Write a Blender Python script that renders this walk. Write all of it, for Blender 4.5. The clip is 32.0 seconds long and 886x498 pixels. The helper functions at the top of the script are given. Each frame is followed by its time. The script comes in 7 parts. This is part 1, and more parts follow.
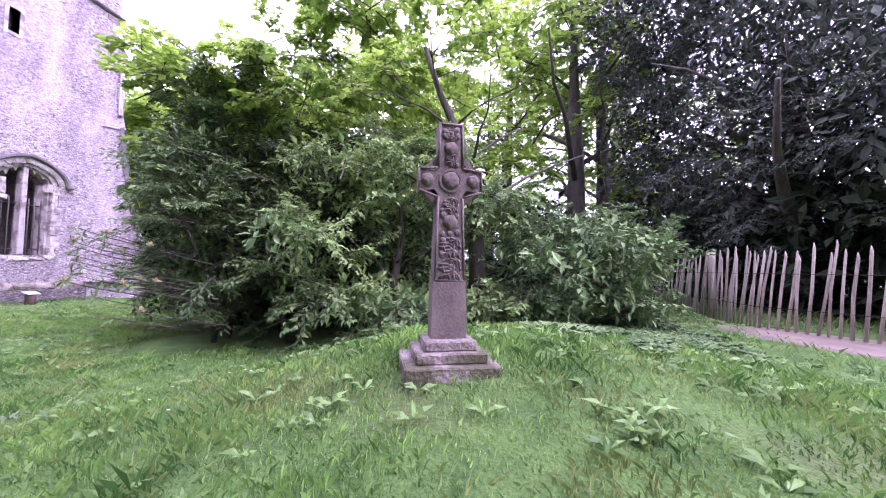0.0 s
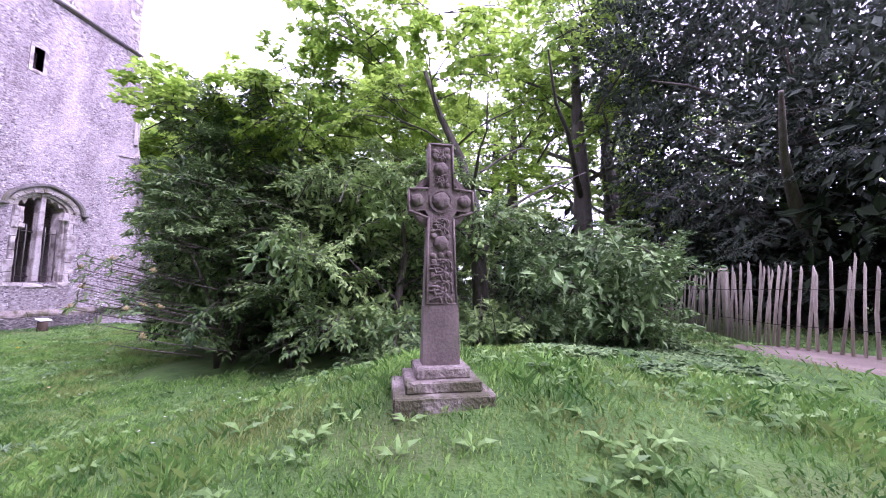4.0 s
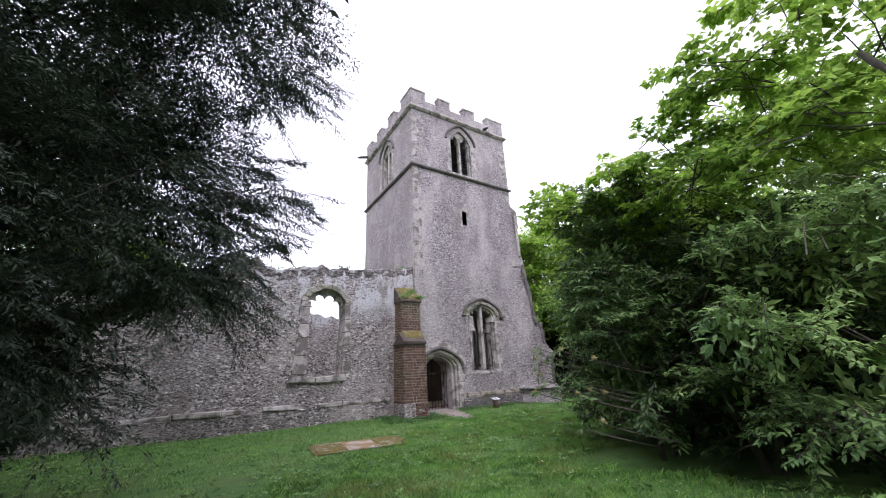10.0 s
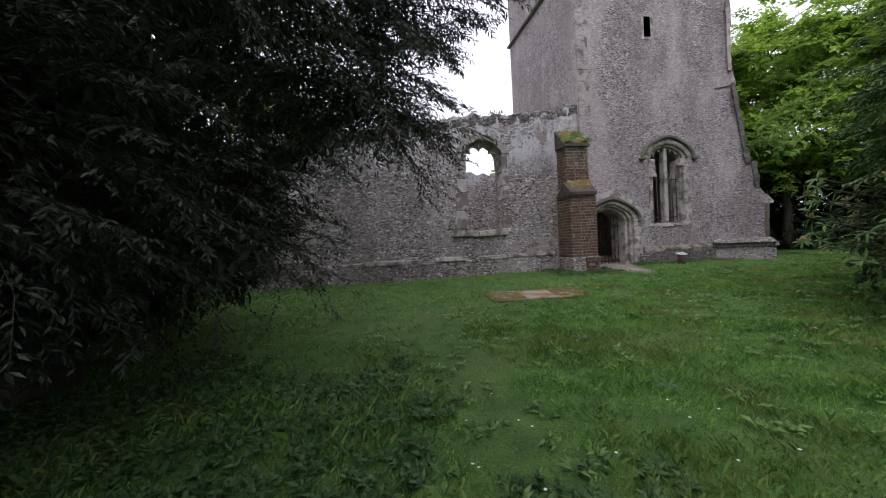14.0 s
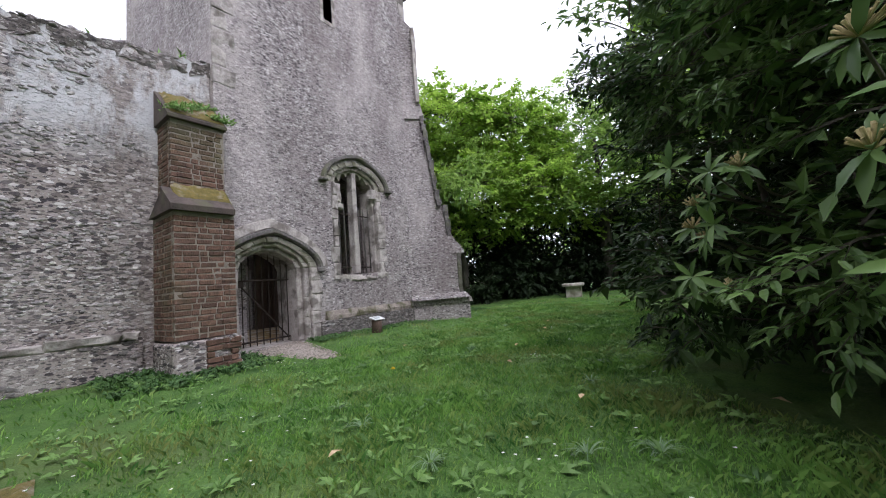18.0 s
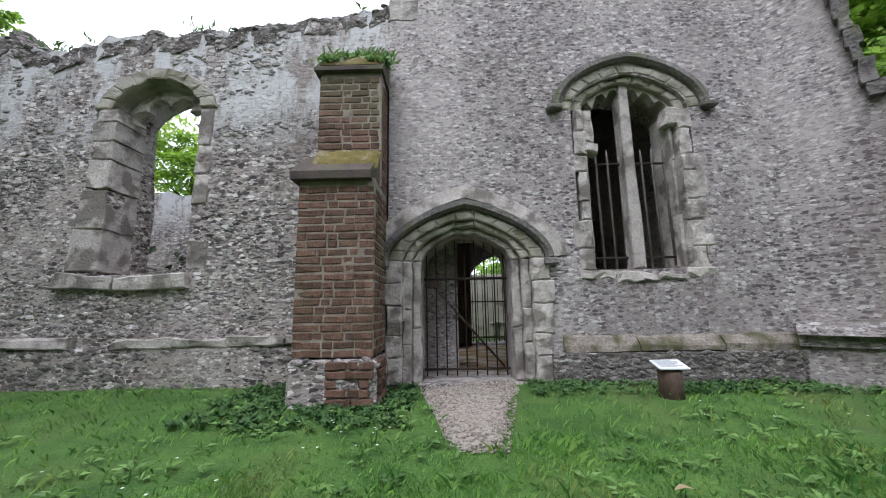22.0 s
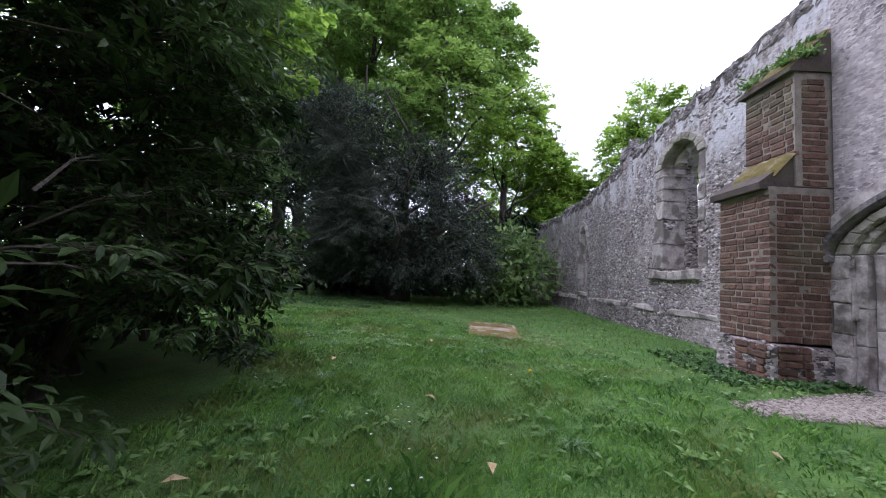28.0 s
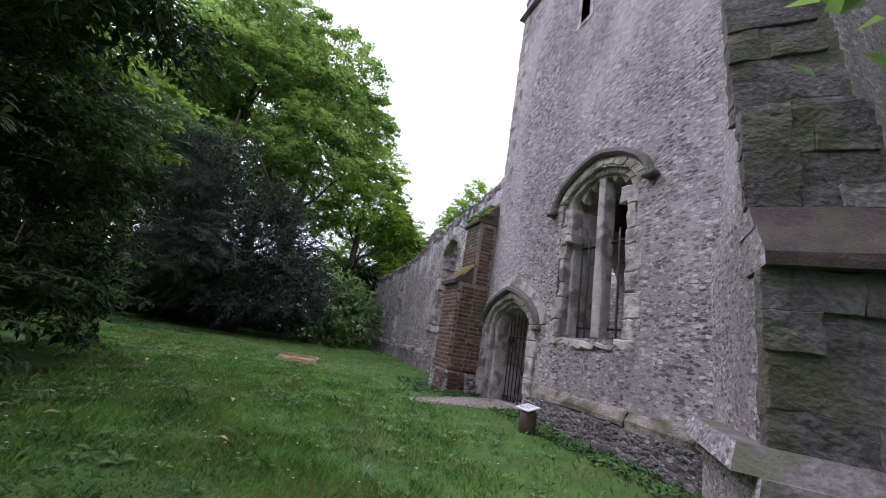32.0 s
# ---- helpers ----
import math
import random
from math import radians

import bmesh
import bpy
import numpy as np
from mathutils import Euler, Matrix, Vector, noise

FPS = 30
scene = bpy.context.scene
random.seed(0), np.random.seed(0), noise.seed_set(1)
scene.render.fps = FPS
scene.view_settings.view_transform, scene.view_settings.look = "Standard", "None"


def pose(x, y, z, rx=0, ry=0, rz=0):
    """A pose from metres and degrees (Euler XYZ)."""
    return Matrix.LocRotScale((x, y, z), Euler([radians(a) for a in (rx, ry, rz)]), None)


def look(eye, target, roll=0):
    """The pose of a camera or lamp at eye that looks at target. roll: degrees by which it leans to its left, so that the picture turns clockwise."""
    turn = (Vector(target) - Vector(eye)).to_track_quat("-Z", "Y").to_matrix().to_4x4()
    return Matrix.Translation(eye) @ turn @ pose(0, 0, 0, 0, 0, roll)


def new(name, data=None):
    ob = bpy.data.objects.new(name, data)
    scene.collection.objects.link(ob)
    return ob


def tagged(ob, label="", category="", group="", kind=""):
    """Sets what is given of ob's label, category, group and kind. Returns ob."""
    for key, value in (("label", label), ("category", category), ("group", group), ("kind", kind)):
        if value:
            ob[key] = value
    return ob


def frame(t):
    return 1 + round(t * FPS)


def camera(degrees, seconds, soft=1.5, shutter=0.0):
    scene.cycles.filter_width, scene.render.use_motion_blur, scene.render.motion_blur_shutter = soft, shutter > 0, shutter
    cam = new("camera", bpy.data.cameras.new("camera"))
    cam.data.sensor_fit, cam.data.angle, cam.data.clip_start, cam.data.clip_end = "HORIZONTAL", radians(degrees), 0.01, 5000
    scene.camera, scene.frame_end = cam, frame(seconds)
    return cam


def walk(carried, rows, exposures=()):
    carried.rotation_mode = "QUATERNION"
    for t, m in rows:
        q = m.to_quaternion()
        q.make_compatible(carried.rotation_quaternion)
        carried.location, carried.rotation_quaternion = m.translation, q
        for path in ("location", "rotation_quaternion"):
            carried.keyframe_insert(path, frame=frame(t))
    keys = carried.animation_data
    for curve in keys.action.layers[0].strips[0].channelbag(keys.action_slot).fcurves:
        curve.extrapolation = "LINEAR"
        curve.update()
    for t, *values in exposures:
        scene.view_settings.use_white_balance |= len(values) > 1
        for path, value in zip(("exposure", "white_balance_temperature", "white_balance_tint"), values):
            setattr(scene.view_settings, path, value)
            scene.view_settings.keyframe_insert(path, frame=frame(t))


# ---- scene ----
cam = camera(101, 32.0, soft=1.05)
PATH = [
    (0, (-7.678, -13.868, 1.235), (-5.689, -13.682, 1.340), 0.9),
    (0.5, (-7.657, -13.892, 1.240), (-5.695, -13.547, 1.412), 3.2),
    (1, (-7.635, -13.921, 1.240), (-5.680, -13.557, 1.450), 1.5),
    (1.5, (-7.612, -13.941, 1.233), (-5.642, -13.653, 1.423), 0.1),
    (2, (-7.594, -13.952, 1.221), (-5.615, -13.687, 1.328), -0.2),
    (2.5, (-7.583, -13.961, 1.210), (-5.599, -13.720, 1.291), -0.0),
    (4.5, (-7.618, -13.976, 1.265), (-5.651, -13.740, 1.545), 0.3),
    (5, (-7.640, -13.982, 1.268), (-5.681, -13.750, 1.596), 0.6),
    (5.5, (-7.668, -13.991, 1.272), (-5.711, -13.760, 1.616), 0.2),
    (6, (-7.713, -13.989, 1.280), (-5.796, -13.467, 1.516), -0.8),
    (6.5, (-7.786, -13.944, 1.299), (-6.025, -12.996, 1.314), -4.9),
    (7, (-7.871, -13.882, 1.323), (-6.299, -12.645, 1.288), -3.1),
    (7.5, (-7.933, -13.825, 1.347), (-6.659, -12.284, 1.347), -4.2),
    (8, (-7.971, -13.710, 1.366), (-6.962, -11.985, 1.454), -3.7),
    (8.5, (-8.004, -13.554, 1.389), (-7.111, -11.776, 1.598), -4.3),
    (9, (-8.049, -13.394, 1.411), (-7.282, -11.604, 1.863), -2.9),
    (9.5, (-8.114, -13.249, 1.410), (-7.192, -11.576, 2.003), -2.6),
    (10, (-8.192, -13.120, 1.390), (-7.161, -11.531, 2.032), -2.8),
    (10.5, (-8.272, -13.004, 1.367), (-7.232, -11.446, 2.068), -4.2),
    (11, (-8.345, -12.889, 1.353), (-7.337, -11.313, 2.059), -5.2),
    (11.5, (-8.405, -12.765, 1.348), (-7.449, -11.148, 2.035), -5.7),
    (12, (-8.451, -12.618, 1.349), (-7.638, -10.900, 1.972), -5.8),
    (12.5, (-8.477, -12.439, 1.342), (-7.791, -10.633, 1.859), -5.6),
    (13, (-8.476, -12.217, 1.321), (-7.797, -10.367, 1.664), -5.7),
    (13.5, (-8.431, -11.946, 1.281), (-7.813, -10.044, 1.331), -1.0),
    (14, (-8.329, -11.626, 1.224), (-7.968, -9.660, 1.175), -3.1),
    (14.5, (-8.168, -11.272, 1.154), (-7.419, -9.418, 1.190), -4.7),
    (15, (-7.963, -10.897, 1.079), (-6.635, -9.402, 1.089), -7.5),
    (15.5, (-7.650, -10.484, 1.010), (-6.178, -9.130, 1.018), -3.9),
    (17.5, (-4.696, -7.711, 0.977), (-3.172, -6.438, 1.215), -5.1),
    (18, (-4.079, -7.340, 0.983), (-2.475, -6.161, 1.175), -4.7),
    (18.5, (-3.460, -6.969, 0.990), (-1.860, -5.779, 1.145), -4.3),
    (19, (-2.830, -6.587, 0.998), (-1.359, -5.236, 1.111), -2.0),
    (19.5, (-2.227, -6.231, 1.000), (-0.932, -4.711, 1.130), -4.3),
    (20, (-1.663, -5.900, 0.998), (-0.651, -4.204, 1.307), -5.7),
    (20.5, (-1.174, -5.594, 0.990), (-0.278, -3.822, 1.230), -2.8),
    (21, (-0.791, -5.334, 0.970), (-0.414, -3.396, 1.290), -4.1),
    (21.5, (-0.544, -5.103, 0.952), (-0.594, -3.142, 1.342), -1.8),
    (22, (-0.346, -4.868, 0.936), (-0.371, -2.895, 1.266), -1.0),
    (22.5, (-0.112, -4.676, 0.944), (-0.054, -2.711, 1.314), -1.0),
    (23, (0.150, -4.582, 0.967), (-0.211, -2.630, 1.210), 0.4),
    (23.5, (0.452, -4.678, 1.003), (-0.639, -3.010, 1.175), -1.6),
    (24, (0.801, -4.923, 1.018), (-0.787, -3.729, 1.248), -0.4),
    (24.5, (1.196, -5.147, 1.011), (-0.624, -4.390, 1.348), 1.2),
    (25, (1.607, -5.319, 0.990), (-0.258, -4.689, 1.341), 3.1),
    (25.5, (1.980, -5.478, 0.973), (0.139, -4.848, 1.435), 4.5),
    (27.5, (3.203, -5.028, 0.998), (1.243, -4.685, 1.199), 2.5),
    (28, (3.670, -4.924, 1.006), (1.677, -4.980, 1.161), 3.6),
    (28.5, (4.137, -4.835, 1.006), (2.158, -5.006, 1.244), 4.5),
    (29, (4.594, -4.789, 1.002), (2.639, -4.944, 1.393), 8.3),
    (29.5, (5.034, -4.751, 0.991), (3.096, -4.545, 1.440), 5.3),
    (30, (5.447, -4.690, 0.989), (3.512, -4.332, 1.351), 7.2),
    (30.5, (5.840, -4.598, 0.990), (3.908, -4.244, 1.363), 10.4),
    (31, (6.229, -4.455, 0.995), (4.298, -4.151, 1.415), 11.0),
    (31.5, (6.573, -4.260, 1.014), (4.695, -3.762, 1.487), 9.9),
    (32, (6.861, -4.062, 1.031), (5.022, -3.441, 1.516), 9.6),
]
walk(cam, [(t, look(eye, target, roll)) for t, eye, target, roll in PATH],
     exposures=[(0.0, 1.98, 5450, 62), (2.5, 1.9, 5450, 62), (5.5, 1.55, 5550, 46), (7.5, 1.25, 5750, 32), (9.0, 1.12, 5850, 20), (10.5, 0.52, 5850, 19), (13.0, -0.22, 5950, 17), (14.0, 0.1, 6000, 18), (15.0, 0.7, 6000, 11), (17.5, 0.7, 5950, 15), (22.0, 0.8, 5850, 9), (25.0, 0.92, 5750, 11), (28.0, 0.82, 5550, 23), (30.0, 0.64, 5700, 23), (32.0, 0.47, 5700, 23)])

# ---- overcast daylight ----
world = bpy.data.worlds.new("overcast_sky")
scene.world = world
world.use_nodes = True
wn, wl = world.node_tree.nodes, world.node_tree.links
wn.clear()
sky = wn.new("ShaderNodeTexSky")
sky.sky_type = "NISHITA"
sky.sun_disc = False
sky.sun_elevation, sky.sun_rotation = radians(52), radians(215)
sky.air_density, sky.dust_density, sky.ozone_density = 1.0, 6.0, 1.0
pale = wn.new("ShaderNodeHueSaturation")
pale.inputs["Saturation"].default_value = 0.12
cloud = wn.new("ShaderNodeMixRGB")
cloud.inputs[0].default_value = 0.75
cloud.inputs[2].default_value = (12.0, 11.8, 12.3, 1)
bg = wn.new("ShaderNodeBackground")
bg.inputs["Strength"].default_value = 0.12
wout = wn.new("ShaderNodeOutputWorld")
wl.new(sky.outputs[0], pale.inputs["Color"])
wl.new(pale.outputs[0], cloud.inputs[1])
wl.new(cloud.outputs[0], bg.inputs["Color"])
wl.new(bg.outputs[0], wout.inputs["Surface"])
sun = new("sun", bpy.data.lights.new("sun", "SUN"))
sun.data.energy, sun.data.angle, sun.data.color = 0.8, radians(30), (1.0, 0.97, 0.93)
sun.matrix_world = look((-8, -11, 18), (0, 0, 0))
tagged(sun, "soft daylight through overcast cloud", "sunlight")

# ---- helpers for meshes ----
rng = np.random.default_rng(7)
R = random.Random(5)


def part(name, bm, material, parent, label=""):
    """Links a bmesh as one mesh object under a thing or a part."""
    me = bpy.data.meshes.new(name)
    bm.to_mesh(me)
    bm.free()
    me.materials.append(material)
    ob = new(name, me)
    ob.parent = parent
    if label:
        ob["label"] = label
    return ob


def thing(name, label, category, x=0, y=0, z=0, group="", kind="", rz=0):
    ob = new(name)
    ob.matrix_world = pose(x, y, z, 0, 0, rz)
    return tagged(ob, label, category, group, kind)


def fast_mesh(name, verts, faces, material, smooth=False):
    """A mesh from arrays; faces: (n, 3) or (n, 4)."""
    verts, faces = np.asarray(verts, np.float32), np.asarray(faces, np.int32)
    me = bpy.data.meshes.new(name)
    me.vertices.add(len(verts))
    me.vertices.foreach_set("co", verts.ravel())
    n, k = faces.shape
    me.loops.add(n * k)
    me.loops.foreach_set("vertex_index", faces.ravel())
    me.polygons.add(n)
    me.polygons.foreach_set("loop_start", np.arange(0, n * k, k, dtype=np.int32))
    me.polygons.foreach_set("loop_total", np.full(n, k, np.int32))
    me.polygons.foreach_set("use_smooth", np.full(n, smooth))
    me.update(calc_edges=True)
    me.materials.append(material)
    return me


def box_bm(x0, y0, z0, x1, y1, z1, bevel=0.0, jitter=0.0):
    bm = bmesh.new()
    bmesh.ops.create_cube(bm, size=1)
    for v in bm.verts:
        v.co = Vector(((x0 + x1) / 2 + v.co.x * (x1 - x0), (y0 + y1) / 2 + v.co.y * (y1 - y0), (z0 + z1) / 2 + v.co.z * (z1 - z0)))
        v.co += Vector((R.uniform(-1, 1), R.uniform(-1, 1), R.uniform(-1, 1))) * jitter
    if bevel:
        bmesh.ops.bevel(bm, geom=bm.edges[:], offset=bevel, segments=1, affect="EDGES", profile=0.5)
    return bm


def tube_bm(points, radii, sides=8, bm=None):
    """A bent tapered tube along points."""
    bm = bm or bmesh.new()
    rings = []
    for i, p in enumerate(points):
        a, b = Vector(points[max(i - 1, 0)]), Vector(points[min(i + 1, len(points) - 1)])
        d = (b - a).normalized()
        u = d.cross(Vector((0.3, 0.2, 1)) if abs(d.z) < 0.95 else Vector((1, 0, 0))).normalized()
        w = d.cross(u)
        rings.append([bm.verts.new(Vector(p) + (u * math.cos(k * math.tau / sides) + w * math.sin(k * math.tau / sides)) * radii[i]) for k in range(sides)])
    for r0, r1 in zip(rings, rings[1:]):
        for k in range(sides):
            bm.faces.new((r0[k], r0[(k + 1) % sides], r1[(k + 1) % sides], r1[k]))
    bm.faces.new(rings[0][::-1])
    bm.faces.new(rings[-1])
    for f in bm.faces:
        f.smooth = True
    return bm


def arch_line(w, h, n=12, point=0.2):
    """A pointed arch from (-w, 0) over (0, h) to (w, 0)."""
    half = []
    for i in range(n + 1):
        s = 1 - math.cos(i / n * math.pi / 2)
        half.append((-w + w * s, h * ((1 - point) * math.sqrt(max(0, 1 - (1 - s) ** 2)) + point * s)))
    return half + [(-x, z) for x, z in half[-2::-1]]


def opening(cx, z0, w, zs, h, n=10, point=0.2):
    """The outline of an arched opening, from its foot at the left round to the right."""
    return [(cx - w, z0)] + [(cx + x, zs + z) for x, z in arch_line(w, h, n, point)] + [(cx + w, z0)]


def prism_bm(outer, holes, y0, y1):
    """A slab in the x-z plane between y0 and y1 with holes through it."""
    from mathutils.geometry import tessellate_polygon
    loops = [outer] + list(holes)
    tris = tessellate_polygon([[Vector((x, z, 0)) for x, z in lp] for lp in loops])
    flat = [p for lp in loops for p in lp]
    bm = bmesh.new()
    front = [bm.verts.new((x, y0, z)) for x, z in flat]
    back = [bm.verts.new((x, y1, z)) for x, z in flat]
    for a, b, c in tris:
        for vs in ((front[a], front[b], front[c]), (back[c], back[b], back[a])):
            try:
                bm.faces.new(vs)
            except ValueError:
                pass
    start = 0
    for lp in loops:
        n = len(lp)
        for i in range(n):
            a, b = start + i, start + (i + 1) % n
            bm.faces.new((front[a], front[b], back[b], back[a]))
        start += n
    bmesh.ops.recalc_face_normals(bm, faces=bm.faces[:])
    return bm


def sweep_bm(line, profile, y):
    """A moulding along a line in the x-z plane; profile: (out, forward) pairs, forward is towards -y."""
    bm = bmesh.new()
    rings = []
    n = len(line)
    for i, (x, z) in enumerate(line):
        ax, az = line[max(i - 1, 0)]
        bx, bz = line[min(i + 1, n - 1)]
        d = Vector((bx - ax, bz - az)).normalized()
        nx, nz = -d.y, d.x
        rings.append([bm.verts.new((x + nx * o, y - f, z + nz * o)) for o, f in profile])
    k = len(profile)
    for r0, r1 in zip(rings, rings[1:]):
        for j in range(k):
            bm.faces.new((r0[j], r0[(j + 1) % k], r1[(j + 1) % k], r1[j]))
    bm.faces.new(rings[0])
    bm.faces.new(rings[-1][::-1])
    bmesh.ops.recalc_face_normals(bm, faces=bm.faces[:])
    return bm


def worn(bm, amount=0.022, cuts=3, longer=0.12):
    """Wears a block: breaks its faces up and makes them uneven."""
    bmesh.ops.subdivide_edges(bm, edges=[e for e in bm.edges if e.calc_length() > longer], cuts=cuts, use_grid_fill=True)
    for v in bm.verts:
        v.co += noise.noise_vector(v.co * 5.5) * amount + noise.noise_vector(v.co * 17) * amount * 0.6
    return bm


def wedge_bm(corners, y0, y1, jitter=0.004):
    """A block with four corners in the x-z plane."""
    bm = bmesh.new()
    a = [bm.verts.new((x + R.uniform(-1, 1) * jitter, y0 + R.uniform(-1, 1) * jitter, z + R.uniform(-1, 1) * jitter)) for x, z in corners]
    b = [bm.verts.new((x, y1, z)) for x, z in corners]
    bm.faces.new(a)
    bm.faces.new(b[::-1])
    for i in range(4):
        bm.faces.new((a[i], b[i], b[(i + 1) % 4], a[(i + 1) % 4]))
    bmesh.ops.recalc_face_normals(bm, faces=bm.faces[:])
    bmesh.ops.bevel(bm, geom=[e for e in bm.edges if all(v in a for v in e.verts)], offset=0.018, segments=1, affect="EDGES", profile=0.5)
    return worn(bm)


# ---- materials ----
def material(name, base, other, scale=6.0, fine=60.0, rough=0.85, bump=0.3, third=None, third_scale=1.2, third_edge=(0.5, 0.65), island=0.0, spec=0.3, dist=0.02, stretch=None, metal=0.0):
    """A surface whose colour runs between base and other at two scales, with stains of a third colour."""
    m = bpy.data.materials.new(name)
    m.use_nodes = True
    nt = m.node_tree
    N, L = nt.nodes, nt.links
    p = N["Principled BSDF"]
    p.inputs["Roughness"].default_value = rough
    p.inputs["Specular IOR Level"].default_value = spec
    p.inputs["Metallic"].default_value = metal
    tc = N.new("ShaderNodeNewGeometry")
    co = tc.outputs["Position"]
    if stretch:
        mp = N.new("ShaderNodeMapping")
        mp.inputs["Scale"].default_value = stretch
        L.new(co, mp.inputs["Vector"])
        co = mp.outputs[0]
    n1, n2 = N.new("ShaderNodeTexNoise"), N.new("ShaderNodeTexNoise")
    n1.inputs["Scale"].default_value, n1.inputs["Detail"].default_value = scale, 6
    n2.inputs["Scale"].default_value, n2.inputs["Detail"].default_value = fine, 4
    for n in (n1, n2):
        L.new(co, n.inputs["Vector"])
    add = N.new("ShaderNodeMath")
    add.operation = "MULTIPLY_ADD"
    add.inputs[1].default_value = 0.55
    half = N.new("ShaderNodeMath")
    half.operation = "MULTIPLY"
    half.inputs[1].default_value = 0.45
    L.new(n2.outputs[0], half.inputs[0])
    L.new(n1.outputs[0], add.inputs[0])
    L.new(half.outputs[0], add.inputs[2])
    ramp = N.new("ShaderNodeValToRGB")
    ramp.color_ramp.elements[0].position, ramp.color_ramp.elements[1].position = 0.35, 0.65
    ramp.color_ramp.elements[0].color, ramp.color_ramp.elements[1].color = (*base, 1), (*other, 1)
    L.new(add.outputs[0], ramp.inputs[0])
    col = ramp.outputs[0]
    if third:
        n3 = N.new("ShaderNodeTexNoise")
        n3.inputs["Scale"].default_value, n3.inputs["Detail"].default_value = third_scale, 7
        L.new(co, n3.inputs["Vector"])
        r3 = N.new("ShaderNodeValToRGB")
        r3.color_ramp.elements[0].position, r3.color_ramp.elements[1].position = third_edge
        L.new(n3.outputs[0], r3.inputs[0])
        mx = N.new("ShaderNodeMixRGB")
        mx.inputs[2].default_value = (*third, 1)
        L.new(r3.outputs[0], mx.inputs[0])
        L.new(col, mx.inputs[1])
        col = mx.outputs[0]
    if island:
        hs = N.new("ShaderNodeHueSaturation")
        sums = N.new("ShaderNodeMath")
        sums.operation = "ADD"
        oi = N.new("ShaderNodeObjectInfo")
        L.new(tc.outputs["Random Per Island"], sums.inputs[0])
        L.new(oi.outputs["Random"], sums.inputs[1])
        fr = N.new("ShaderNodeMath")
        fr.operation = "FRACT"
        L.new(sums.outputs[0], fr.inputs[0])
        mr = N.new("ShaderNodeMapRange")
        mr.inputs[3].default_value, mr.inputs[4].default_value = 1 - island, 1 + island
        L.new(fr.outputs[0], mr.inputs[0])
        L.new(mr.outputs[0], hs.inputs["Value"])
        L.new(col, hs.inputs["Color"])
        col = hs.outputs[0]
    L.new(col, p.inputs["Base Color"])
    if bump:
        b = N.new("ShaderNodeBump")
        b.inputs["Strength"].default_value, b.inputs["Distance"].default_value = bump, dist
        L.new(add.outputs[0], b.inputs["Height"])
        L.new(b.outputs[0], p.inputs["Normal"])
    return m


